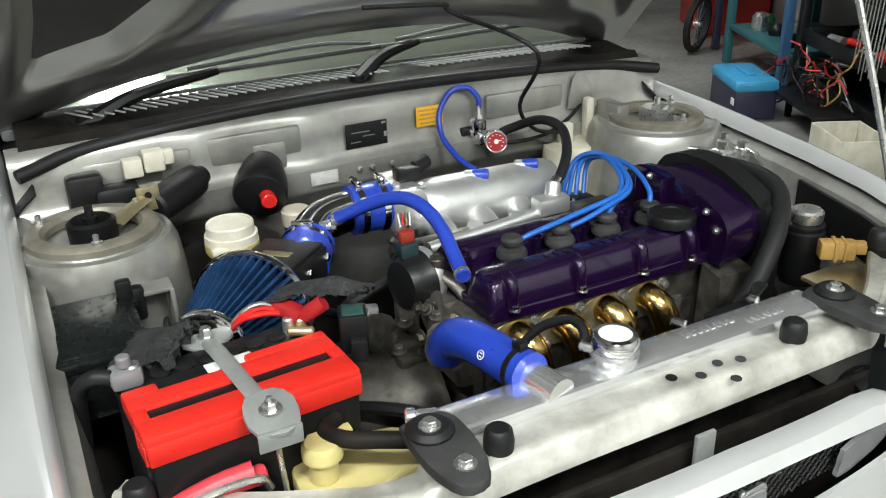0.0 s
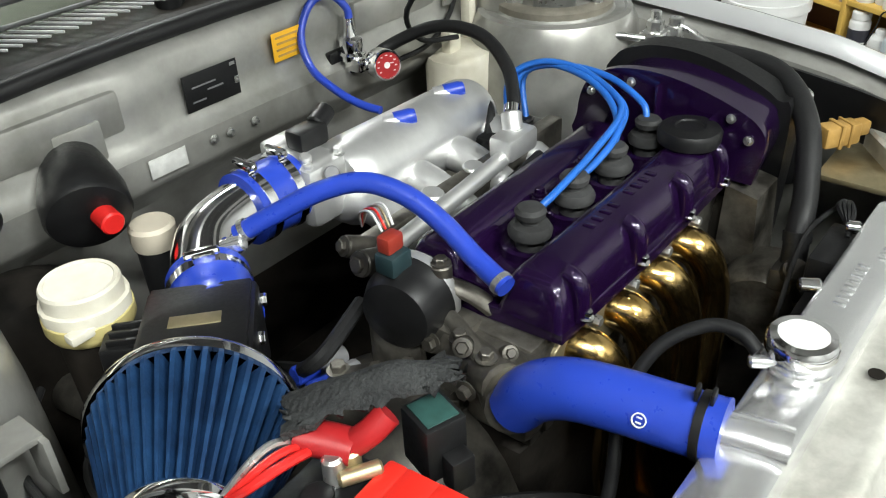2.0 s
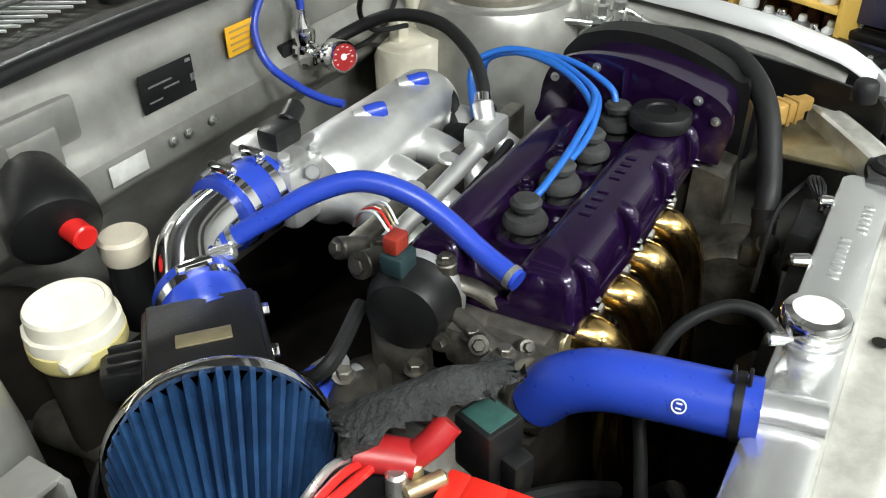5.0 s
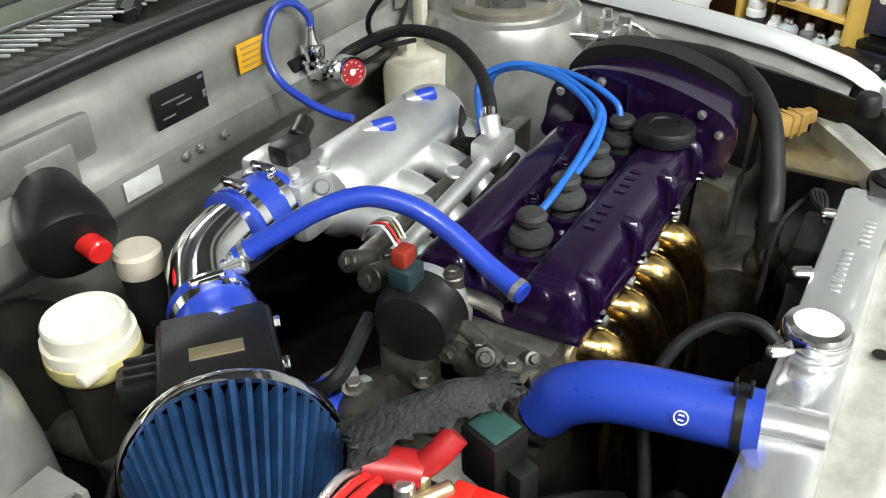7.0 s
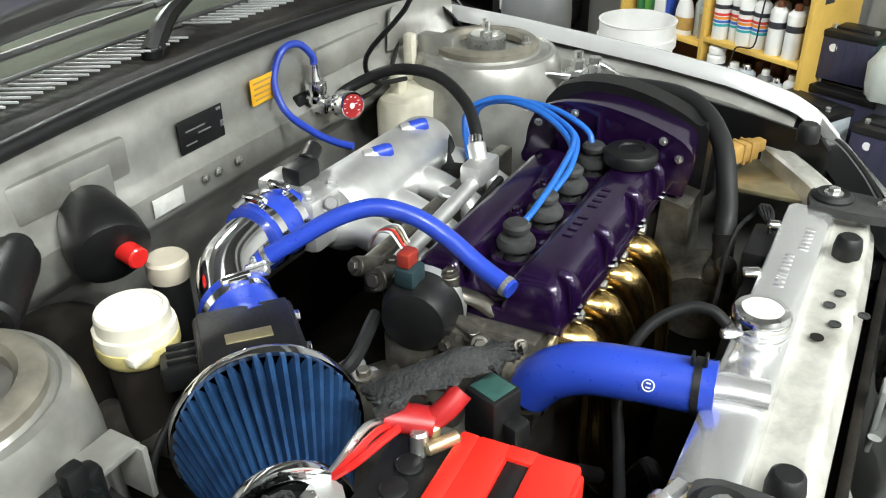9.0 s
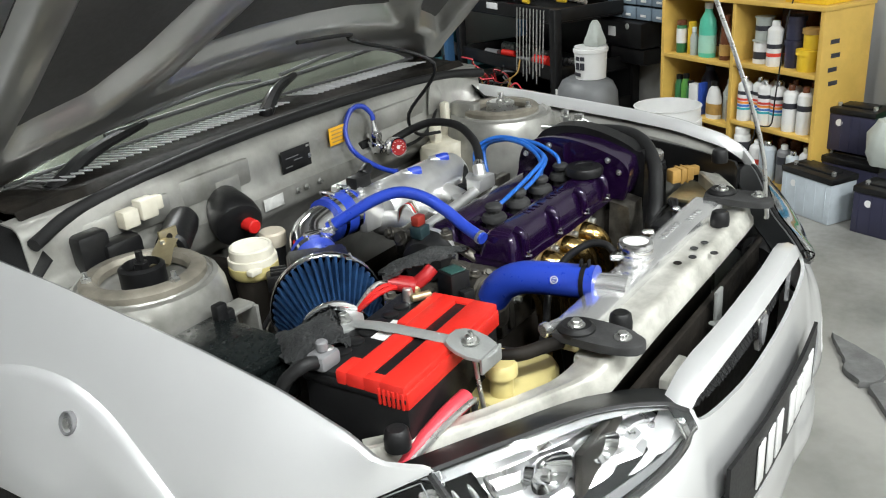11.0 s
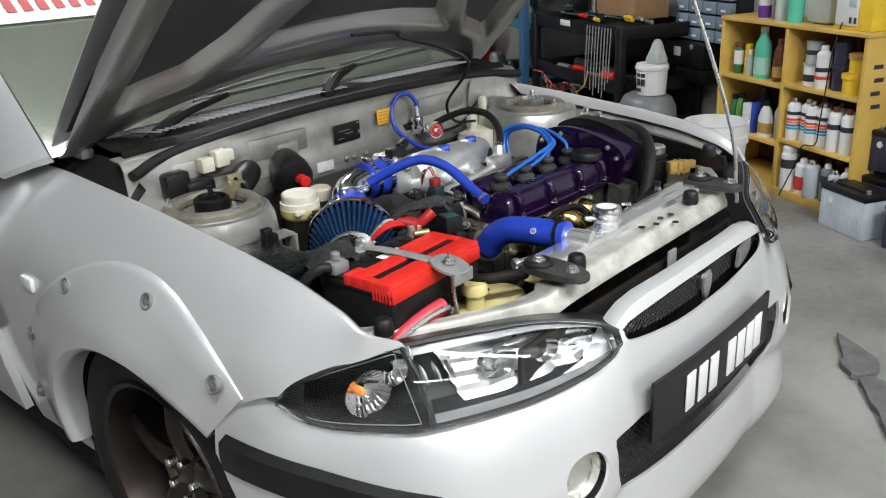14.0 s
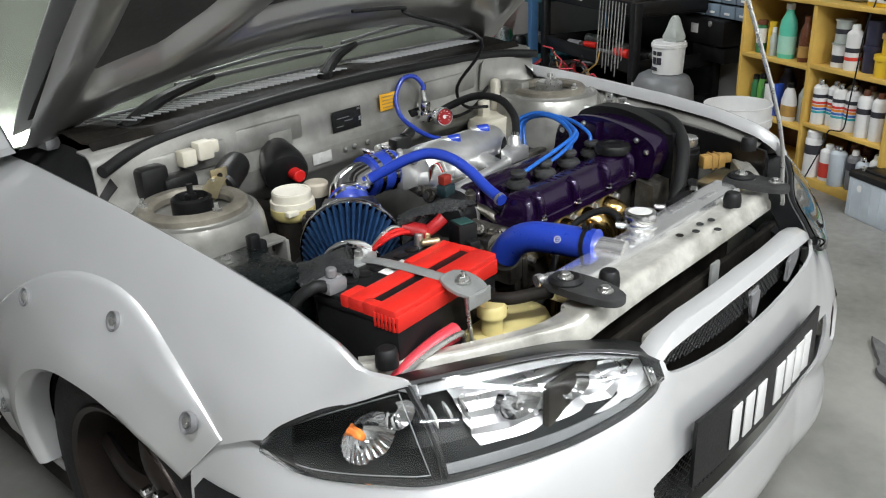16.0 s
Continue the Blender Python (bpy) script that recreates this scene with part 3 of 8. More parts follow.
def headlight(sx):
    c = Vector((sx * 0.52, 0.02, 0.60))
    e = new("headlight")
    e.parent, e.location = car, c - car.location
    e["label"] = "clear headlight with chrome reflector and dark corner lamp"
    top, low = smooth_path(HT, 6), smooth_path(HB, 6)

    def surf(u0, u1, off, nv=8, bulge=0.014):
        rows = []
        n = len(top)
        u0, u1 = (u0 * 7 + min(1.0, u0 * 7)) / 8, (u1 * 7 + 1) / 8
        for i in range(int(u0 * (n - 1)), int(u1 * (n - 1)) + 1):
            a, b = top[i], low[i]
            t = (top[min(i + 1, n - 1)] - top[max(i - 1, 0)]).normalized()
            o = Vector((t.y, -t.x, 0)).normalized()
            row = []
            for k in range(nv + 1):
                f = k / nv
                p = a.lerp(b, f) + o * (bulge * math.sin(math.pi * f) - off)
                row.append((-sx * p.x if sx > 0 else p.x, p.y, p.z))
            rows.append(row)
        return rows
    bm = B()
    sheet(bm, surf(0, 1, -0.006), 0.003 * sx)
    lens = part("lens", bm, LENS, e, "clear lens")
    lens.visible_shadow = False
    bm = B()
    back, front = surf(0.0, 1, 0.048, 10, -0.008), surf(0.0, 1, 0.004, 10)
    sheet(bm, [[f[0]] + b[1:-1] + [f[-1]] for f, b in zip(front, back)], 0.002 * sx)
    part("housing", bm, DARKGLASS, e, "black inside of the lamp")
    # black rim round the lens and between its two halves
    bm = B()
    for line in (top, low):
        sweep(bm, [(-sx * p.x if sx > 0 else p.x, p.y - 0.001, p.z) for p in line[::2]], 0.0045, 6, 2)
    part("seal", bm, RUBBER, e, "black rubber seal")
    n = len(top)
    bm = B()
    i = int(0.501 * (n - 1))
    pts = []
    for k in range(7):
        f = k / 6
        p = top[i].lerp(low[i], f)
        pts.append((-sx * p.x if sx > 0 else p.x, p.y - 0.012 * math.sin(math.pi * f), p.z))
    sweep(bm, pts, 0.005, 6, 2)
    part("divider", bm, BLACKP, e)
    S = -1 if sx > 0 else 1

    def bowl(name, cx, cy, cz, r, depth, sqx, parent, flutes=0, label=""):
        bm = B()
        m = along((S * (cx + 0.3 * depth), cy + depth, cz), (S * cx, cy, cz))
        prof = []
        for k in range(9):
            u = k / 8
            prof.append((r * math.sqrt(u) if u else 0.006, depth * u))
        lathe(bm, [(max(q[0], 0.006), q[1]) for q in prof], m @ Matrix.Diagonal((sqx, 1, 1, 1)), 36 if not flutes else flutes * 2, (lambda i, h: 1 + 0.05 * (i % 2)) if flutes else None)
        return part(name, bm, CHROME, parent, label)
    b = bowl("reflector", -0.477, -0.016, 0.664, 0.026, 0.020, 1.3, e, 0, "chrome reflector bowl")
    bm = B()
    cyl(bm, (S * -0.485, 0.018, 0.658), (S * -0.477, -0.014, 0.658), 0.010, 14)
    part("bulb_shield", bm, CHROME, b)
    b2 = bowl("side_reflector", -0.401, -0.050, 0.664, 0.020, 0.016, 1.2, e, 0, "chrome reflector bowl")
    # faceted chrome reflector behind the main lens
    facet = random.Random(5)
    rr = surf(0.52, 0.88, 0.026, 12, -0.006)
    for i, row in enumerate(rr):
        for k, p in enumerate(row):
            row[k] = Vector(p) + Vector((0, 0.005 * (1 - k % 2) + 0.006 * abs((i % 4) / 2 - 1) + 0.004 * facet.random(), 0.0))
    bm = B()
    sheet(bm, [r[1:-1] for r in rr], 0.001)
    part("facet_reflector", bm, REFLECT, e, "faceted chrome reflector", 12)
    # frosted band round the main lens, thin bright line round the corner lamp
    rr = surf(0.45, 0.985, 0.006, 14, 0.012)
    for lo, hi in ((0, 2), (12, 14)):
        bm = B()
        sheet(bm, [r[lo:hi + 1] for r in rr], 0.002)
        part("lens_band", bm, BANDGREY, e, "frosted grey edge of the lens")
    rr = surf(0.03, 0.415, 0.003, 14, 0.014)
    bm = B()
    sweep(bm, [r[1] for r in rr] + [rr[-1][4], rr[-1][8], rr[-1][12]] + [r[13] for r in reversed(rr)], 0.0008, 6, 1)
    part("rim_line", bm, BANDGREY, e, "grey line inside the corner lamp")
    rr = surf(0.47, 0.53, 0.020, 12, 0.0)
    for k, r in enumerate(rr[:3]):
        bm = B()
        sweep(bm, [r[j] for j in range(4, 8)], 0.0035, 6, 2, lambda t: 0.4 + 0.9 * math.sin(math.pi * t))
        part("trim_line", bm, CHROME, e)
    # dark ends of the two lamps
    for u0, u1 in ((0.0, 0.06), (0.90, 1.0)):
        bm = B()
        sheet(bm, surf(u0, u1, 0.000, 10, 0.013), 0.001 * sx)
        part("end_panel", bm, DARKGLASS, e, "black end of the lamp")
    for k in range(4):
        u = 0.89 + 0.018 * k
        rr = surf(u, u + 0.03, -0.002, 8, 0.013)
        bm = B()
        sweep(bm, [rr[0][j] for j in range(2, 7)], 0.0022, 6, 2)
        part("trim_line", bm, CHROME, e)
    b3 = bowl("indicator_reflector", -0.642, 0.100, 0.645, 0.037, 0.028, 1.0, e, 30, "fluted chrome indicator bowl")
    bm = B()
    lathe(bm, [(0, -0.016), (0.006, -0.014), (0.0075, 0.0), (0.005, 0.010), (0, 0.012)], along((S * -0.644, 0.118, 0.645), (S * -0.648, 0.082, 0.645)), 16)
    part("bulb", bm, ORANGE, b3, "orange indicator bulb")
    bowl("position_reflector", -0.616, 0.068, 0.680, 0.021, 0.016, 1.0, e, 24, "small fluted chrome bowl")


for sx in (-1, 1):
    headlight(sx)

# slam panel over the radiator
SLAM = [(-0.585, 0.175, 0.700), (-0.50, 0.105, 0.700), (-0.40, 0.050, 0.702), (-0.33, 0.012, 0.710), (-0.29, 0.002, 0.724), (-0.15, 0.003, 0.727), (0.0, 0.003, 0.727), (0.15, 0.004, 0.727), (0.30, 0.009, 0.724), (0.36, 0.02, 0.712), (0.46, 0.075, 0.707), (0.57, 0.155, 0.704)]
path = smooth_path(SLAM, 5)
rows = []
for i, p in enumerate(path):
    t = (path[min(i + 1, len(path) - 1)] - path[max(i - 1, 0)]).normalized()
    o = Vector((t.y, -t.x, 0)).normalized() * (1.0 - 0.4 * max(0.0, min(1.0, (abs(p.x) - 0.31) / 0.06)))
    rows.append([p - o * 0.040 + Vector((0, 0, -0.035)), p - o * 0.040 + Vector((0, 0, -0.004)), p - o * 0.034, p - o * 0.006, p + o * 0.000 + Vector((0, 0, 0.003)), p + o * 0.009 + Vector((0, 0, 0.002)), p + o * 0.014 + Vector((0, 0, -0.003)), p + o * 0.016 + Vector((0, 0, -0.012)), p + o * 0.022 + Vector((0, 0, -0.018)), p + o * 0.024 + Vector((0, 0, -0.030))])
bm = B()
sheet(bm, rows, 0.002)
slam = part("slam_panel", bm, CREAMPAINT, car, "pale painted pressed steel slam panel")
for x, y in ((0.045, 0.018), (0.075, -0.007), (0.11, 0.021), (0.08, 0.028)):
    bm = B()
    lathe(bm, [(0.0065, 0), (0.0065, 0.0012), (0.004, 0.0012), (0.004, 0.0004), (0, 0.0004)], Matrix.Translation((x, y - 0.012, 0.7305)), 14)
    part("plug", bm, GREYRUB, slam)
# no cut: a dark disc stands in for the shaded hole
bm = B()
lathe(bm, [(0.007, 0), (0.007, 0.0008), (0, 0.0008)], Matrix.Translation((0.012, 0.019, 0.7308)), 16)
part("hole", bm, GRIMESHADE, slam)
for x, y, z in ((-0.226, 0.010, 0.728), (0.203, 0.014, 0.728), (-0.565, 0.140, 0.702), (0.475, 0.105, 0.755)):
    bm = B()
    lathe(bm, [(0.016, 0), (0.0165, 0.012), (0.0145, 0.024), (0.011, 0.027), (0, 0.027)], Matrix.Translation((x, y, z)), 20)
    part("buffer", bm, RUBBER, car, "black rubber bonnet buffer")

# inner wings, strut towers, firewall
for sx in (-1, 1):
    rows = []
    for y in [0.14 + 0.05 * k for k in range(18)]:
        zc = lerp_table(CREST, y)
        row = []
        for x, z in ((0.652, zc - 0.028), (0.646, zc - 0.03), (0.615, zc - 0.034), (0.606, zc - 0.04), (0.602, zc - 0.075), (0.598, zc - 0.12), (0.595, 0.55), (0.60, 0.40)):
            row.append((sx * min(x, lerp_table(SIDE, max(y, 0.08)) - 0.02), y, z))
        rows.append(row)
    bm = B()
    sheet(bm, rows, -0.002 * sx)
    part("inner_wing", bm, BAYPAINT, car, "champagne painted inner wing")
    m = Matrix.Translation((sx * 0.529, 0.645 + 0.012 * sx, 0))
    bm = B()
    k = 0.84 if sx < 0 else 0.95
    lathe(bm, [(0.155 * k, 0.40), (0.150 * k, 0.62), (0.144 * k, 0.74), (0.138 * k, 0.785), (0.128 * k, 0.803), (0.120 * k, 0.806), (0.116 * k, 0.802), (0.095, 0.802), (0.09, 0.808), (0.075, 0.808), (0.066, 0.798), (0.045, 0.792), (0.0, 0.792)], m, 48)
    part("strut_tower", bm, BAYPAINT, car, "dusty strut tower")
    bm = B()
    lathe(bm, [(0.092, 0.803), (0.092, 0.815), (0.086, 0.82), (0.07, 0.82), (0.064, 0.813), (0.064, 0.803)], m, 40)
    part("strut_top_plate", bm, TOPPLATE, car, "tarnished strut top plate")
    bm = B()
    lathe(bm, [(0.034, 0.79), (0.034, 0.826), (0.028, 0.83), (0.024, 0.815), (0, 0.812)], m, 24)
    lathe(bm, [(0.011, 0.81), (0.011, 0.832), (0.006, 0.834), (0.006, 0.85), (0, 0.85)], m, 6)
    part("strut_nut", bm, ZINC if sx > 0 else BLACKP, car, "strut top nut in its cup")
    for k in range(3):
        a = k * 2.09 + 0.5
        bm = B()
        lathe(bm, [(0.008, 0.806), (0.008, 0.824), (0.004, 0.826), (0.004, 0.834), (0, 0.834)], m @ Matrix.Translation((0.078 * math.cos(a), 0.078 * math.sin(a), 0)), 6)
        part("stud", bm, ZINC, car)

rows = []
for k in range(41):
    x = -0.62 + 1.24 * k / 40
    bow = 0.03 * (x / 0.62) ** 2
    rib = 0.006 if (abs(x + 0.14) < 0.02 or abs(x + 0.335) < 0.02) else 0.0
    rows.append([(x, 0.855 - bow, 0.895), (x, 0.825 - bow, 0.893), (x, 0.815 - bow, 0.888), (x, 0.808 - bow - rib, 0.876), (x, 0.805 - bow - rib, 0.84), (x, 0.803 - bow - rib, 0.806), (x, 0.792 - bow, 0.792), (x, 0.785 - bow, 0.786), (x, 0.782 - bow, 0.752), (x, 0.79 - bow, 0.74), (x, 0.83, 0.70), (x, 0.86, 0.40)])
bm = B()
sheet(bm, rows, 0.003)
fw = part("firewall", bm, BAYPAINT, car, "champagne painted pressed firewall")
for x0, x1, z0, z1 in ((-0.32, -0.155, 0.818, 0.868), (-0.52, -0.35, 0.815, 0.862), (0.22, 0.40, 0.818, 0.866)):
    bm = B()
    box(bm, ((x0 + x1) / 2, 0.806 - 0.03 * ((x0 + x1) / 1.24) ** 2, (z0 + z1) / 2), (x1 - x0, 0.014, z1 - z0), 0.006)
    part("pressed_panel", bm, BAYPAINT, fw)
# dark box added below the bay to stop light from the floor
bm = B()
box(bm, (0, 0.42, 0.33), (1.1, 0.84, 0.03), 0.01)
part("bay_floor_stop", bm, GRIMESHADE, car, "dark box added below the bay to stop light")
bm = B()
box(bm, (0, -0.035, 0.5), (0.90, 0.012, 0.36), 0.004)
part("condenser", bm, GRIMESHADE, car, "black finned condenser")

# dark box added to black out the bay's back; floor pan adds shade below
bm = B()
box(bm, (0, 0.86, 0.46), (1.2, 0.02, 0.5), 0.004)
part("bay_back_stop", bm, GRIMESHADE, car, "dark box added behind the bay to stop light")
bm = B()
box(bm, (0, 1.75, 0.23), (1.46, 1.7, 0.1), 0.02)
part("floor_pan", bm, GRIMESHADE, car, "dark floor pan")
# seal, cowl panel with slats
bm = B()
sweep(bm, [(-0.61, 0.765, 0.866), (-0.5, 0.80, 0.884), (-0.25, 0.822, 0.898), (0, 0.828, 0.902), (0.25, 0.822, 0.898), (0.5, 0.80, 0.888), (0.62, 0.765, 0.874)], 0.011, 10, 6)
part("bonnet_seal", bm, RUBBER, car, "black rubber bonnet seal")
rows = []
for k in range(33):
    x = -0.60 + 1.20 * k / 32
    b = 0.05 * (x / 0.66) ** 2
    rows.append([(x, 0.835 - b, 0.896 - 0.02 * (x / 0.66) ** 2), (x, 0.86 - b, 0.903), (x, 0.885 - b, 0.900), (x, 0.955 - b, 0.908), (x, 0.985 - b * 0.6, 0.902), (x, 1.03, 0.890)])
bm = B()
sheet(bm, rows, 0.003)
cowl = part("cowl_panel", bm, GRIMESHADE, car, "black plastic cowl panel with slats")
# top edges only, lit by their colour; the black cowl shades the slots
slat_bm = B()
box(slat_bm, (0, 0, 0), (0.0028, 0.072, 0.003), 0.0007, Matrix.Rotation(radians(30), 4, "Z"))
slat_me = finish(slat_bm)
slat_me.materials.append(SLATLIT)
for k in range(58):
    x = -0.50 + k * 0.0175
    if abs(x - 0.08) < 0.035:
        continue
    s = new("slat", slat_me)
    s.parent = cowl
    s.location = (x, 0.920 - 0.05 * (x / 0.66) ** 2, 0.916)
bm = B()
sweep(bm, [(x, 0.963 - 0.05 * (x / 0.66) ** 2, 0.917) for x in (-0.55, -0.3, 0, 0.3, 0.55)], 0.0035, 8, 6)
part("screen_trim", bm, GREYPL, car, "thin grey lip of the cowl")
for sx in (-1, 1):
    bm = B()
    sheet(bm, [[(sx * 0.648, y, z0), (sx * 0.625, y, z0 + 0.006), (sx * 0.59, y, z1)] for y, z0, z1 in ((0.76, 0.800, 0.835), (0.82, 0.812, 0.872), (0.90, 0.818, 0.882), (1.00, 0.828, 0.884), (1.08, 0.838, 0.884))], 0.003 * sx)
    part("cowl_end", bm, RUBBER, car, "black rubber end of the cowl")
# windscreen, wipers
rows = []
for i in range(13):
    f = i / 12
    rows.append([(x * (0.655 - 0.10 * f), 1.00 + 0.80 * f - 0.05 * (1 - x * x), 0.882 + 0.49 * f) for x in [-1 + 2 * k / 20 for k in range(21)]])
bm = B()
sheet(bm, rows, 0.004)
part("windscreen", bm, SCREEN, car, "greenish windscreen")
rows = [[(x * (0.64 - 0.10 * f), 1.00 + 0.80 * f - 0.05 * (1 - x * x) - 0.004, 0.882 + 0.49 * f + 0.006) for x in [-0.97 + 1.94 * k / 20 for k in range(21)]] for f in (0.475, 0.54, 0.61)]
bm = B()
sheet(bm, rows, 0.001)
banner = part("screen_banner", bm, WHITEST, car, "white sun strip with red bars")
for k in range(30):
    if k % 8 == 7:
        continue
    x0 = -0.95 + 0.063 * k
    hi = 0.60 if k % 3 else 0.585
    bm = B()
    sheet(bm, [[(x * (0.64 - 0.10 * f), 1.00 + 0.80 * f - 0.05 * (1 - x * x) - 0.006, 0.882 + 0.49 * f + 0.009) for x in (x0, x0 + 0.018, x0 + 0.036)] for f in (0.515, 0.55, hi - 0.01)], 0.0008)
    part("bar", bm, STRIPRED, banner)
rows = []
for k in range(9):
    f = k / 8
    rows.append([(x * 0.57, 1.79 + 0.62 * f - 0.05 * (1 - x * x) * (1 - f), 1.372 + 0.03 * math.sin(math.pi * (0.15 + 0.6 * f)) + 0.012 * (1 - x * x)) for x in [-1 + 2 * j / 12 for j in range(13)]])
bm = B()
sheet(bm, rows, 0.004)
part("roof", bm, SILVER, car, "plain silver roof")
bm = B()
sheet(bm, [[(x * (0.78 - 0.21 * f), 2.41, 0.30 + 1.09 * f) for x in (-1, -0.5, 0, 0.5, 1)] for f in (0.0, 0.3, 0.52, 0.8, 1.0)], 0.02)
part("rear_panel", bm, SILVER, car, "plain silver rear panel")
bm = B()
box(bm, (0, 1.45, 0.80), (1.2, 0.7, 0.12), 0.04)
part("dashboard", bm, GRIMESHADE, car, "dark dashboard")
bm = B()
box(bm, (0, 2.1, 0.8), (1.3, 0.05, 0.9), 0.02)
part("cabin_back", bm, GREYPL, car, "dim cabin")
for pts in ([(0.0, 0.90, 0.905), (0.16, 0.965, 0.950), (0.50, 0.985, 0.955)], [(-0.50, 0.885, 0.895), (-0.25, 0.955, 0.945), (0.11, 0.965, 0.950)]):
    bm = B()
    sweep(bm, [pts[0], Vector(pts[0]).lerp(Vector(pts[1]), 0.4) + Vector((0, 0, 0.016)), pts[1]], 0.013, 8, 5, lambda t: 1.3 - 0.7 * t)
    cyl(bm, Vector(pts[0]) - Vector((0, 0, 0.02)), Vector(pts[0]) + Vector((0, 0, 0.012)), 0.016, 16)
    wp = part("wiper_arm", bm, BLACKP, car, "black wiper arm")
    bm = B()
    a, b = Vector(pts[1]), Vector(pts[2])
    sweep(bm, [a - (b - a) * 0.25, a, b], 0.005, 6, 5)
    sweep(bm, [a + Vector((0, -0.006, 0.012)) - (b - a) * 0.15, a.lerp(b, 0.5) + Vector((0, -0.004, 0.022)), b - (b - a) * 0.15 + Vector((0, 0, 0.01))], 0.004, 6, 5)
    part("wiper_blade", bm, GREYPL, car, "wiper blade")

# bonnet, propped open
HUP = Vector((0, -0.754, 0.657))
HN = Vector((0, -0.657, -0.754))
H0 = Vector((0, 0.985, 0.884))


def hood(x, v, d=0.0):
    """A place on the bonnet: across, up from the hinge line, and out of its underside."""
    return H0 + Vector((x, 0, 0)) + HUP * v + HN * d


def rear(x):
    return 0.197 - 0.19 * min(1, abs(x) / 0.62) ** 2.2


def hood_w(v):
    return 0.655 - 0.05 * max(0, v - 0.1)


rows = []
for i in range(19):
    f = i / 18
    row = []
    for k in range(41):
        u = -1 + 2 * k / 40
        x0 = u * 0.655
        v = rear(x0) + (1.02 - rear(x0)) * f
        x = u * hood_w(v)
        row.append(hood(x, v, -0.02 - 0.035 * (1 - u ** 4) - 0.03 * math.sin(math.pi * f)))
    rows.append(row)
bm = B()
sheet(bm, rows, 0.002)
bonnet = part("bonnet", bm, SILVER, car, "silver bonnet propped open")
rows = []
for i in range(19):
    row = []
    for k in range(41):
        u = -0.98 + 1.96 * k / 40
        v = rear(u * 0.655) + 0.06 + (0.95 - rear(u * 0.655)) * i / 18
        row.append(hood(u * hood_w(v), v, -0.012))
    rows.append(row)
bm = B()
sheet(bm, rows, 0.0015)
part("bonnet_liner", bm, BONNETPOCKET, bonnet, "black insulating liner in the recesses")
# pressed inner frame: broad flat-topped beads round the recesses
BEADS = [([(x, rear(x) + 0.075) for x in [-0.62 + 0.124 * k for k in range(11)]], 0.05), ([(-0.63, 0.06), (-0.60, 0.3), (-0.585, 0.6), (-0.565, 0.98)], 0.05), ([(0.63, 0.06), (0.60, 0.3), (0.585, 0.6), (0.565, 0.98)], 0.05), ([(-0.42, 0.19), (-0.33, 0.30), (-0.25, 0.45), (-0.2, 0.75), (-0.2, 0.98)], 0.042), ([(0.42, 0.19), (0.33, 0.30), (0.25, 0.45), (0.2, 0.75), (0.2, 0.98)], 0.042), ([(-0.56, 0.98), (0, 0.99), (0.56, 0.98)], 0.05)]


def bead(x, v):
    """Height of the inner frame, 0 in the recesses to 1 on the beads."""
    best = 0.0
    for pts, w in BEADS:
        for (x0, v0), (x1, v1) in zip(pts, pts[1:]):
            dx, dv = x1 - x0, v1 - v0
            k = max(0.0, min(1.0, ((x - x0) * dx + (v - v0) * dv) / (dx * dx + dv * dv)))
            d = math.hypot(x - x0 - k * dx, v - v0 - k * dv)
            s = max(0.0, min(1.0, (w * 1.35 - d) / (w * 0.85)))
            best = max(best, 0.75 * s + 0.25 * s * s * (3 - 2 * s))
    return best


rows = []
for i in range(73):
    f = i / 72
    row = []
    for k in range(97):
        u = -1 + 2 * k / 96
        x0 = u * 0.655
        v = rear(x0) + (1.02 - rear(x0)) * f
        x = u * hood_w(v)
        low = -0.018
        if v < rear(x0) + 0.075:
            low = 0.006
        row.append(hood(x, v, low + (0.020 - low) * bead(x, v)))
    rows.append(row)
bm = B()
sheet(bm, rows, 0.0012)
part("inner_frame", bm, BONNETIN, bonnet, "grey pressed inner frame with broad beads", 60)
# holes are dark discs, their inner shade given by colour
for x, v in ((-0.47, 0.13), (-0.30, 0.215), (0.30, 0.215), (0.47, 0.13), (0.52, 0.115)):
    bm = B()
    lathe(bm, [(0.010, 0), (0.010, 0.0015), (0, 0.0015)], along(hood(x, v, 0.012), hood(x, v, 0.05)), 14)
    part("hole", bm, GRIMESHADE, bonnet)
for sx in (-1, 1):
    bm = B()
    box(bm, (sx * 0.605, 0.985, 0.885), (0.03, 0.08, 0.022), 0.006)
    sweep(bm, [(sx * 0.605, 1.00, 0.885), (sx * 0.605, 0.965, 0.925), (sx * 0.60, 0.90, 0.965)], 0.012, 8, 4, None, ((1, 0, 0), 0.4))
    bolt(bm, (sx * 0.605, 0.955, 0.897), 0.007, 0.008)
    part("bonnet_hinge", bm, GREYPL, car, "bonnet hinge with bolts")
bm = B()
sweep(bm, [(0.322, -0.034, 0.706), (0.322, -0.031, 0.735), (0.318, 0.01, 0.93), hood(0.30, 0.97, 0.0)], 0.0042, 8, 5)
part("bonnet_stay", bm, ZINC, car, "thin steel bonnet stay rod")
bm = B()
sweep(bm, [hood(-0.05, 0.31, 0.03), hood(0.1, 0.30, 0.035), hood(0.125, 0.28, 0.04), (0.22, 0.62, 0.98), (0.25, 0.72, 0.86), (0.30, 0.74, 0.80), (0.36, 0.72, 0.79)], 0.004, 8, 6)
part("washer_hose", bm, RUBBER, car, "thin black washer hose")


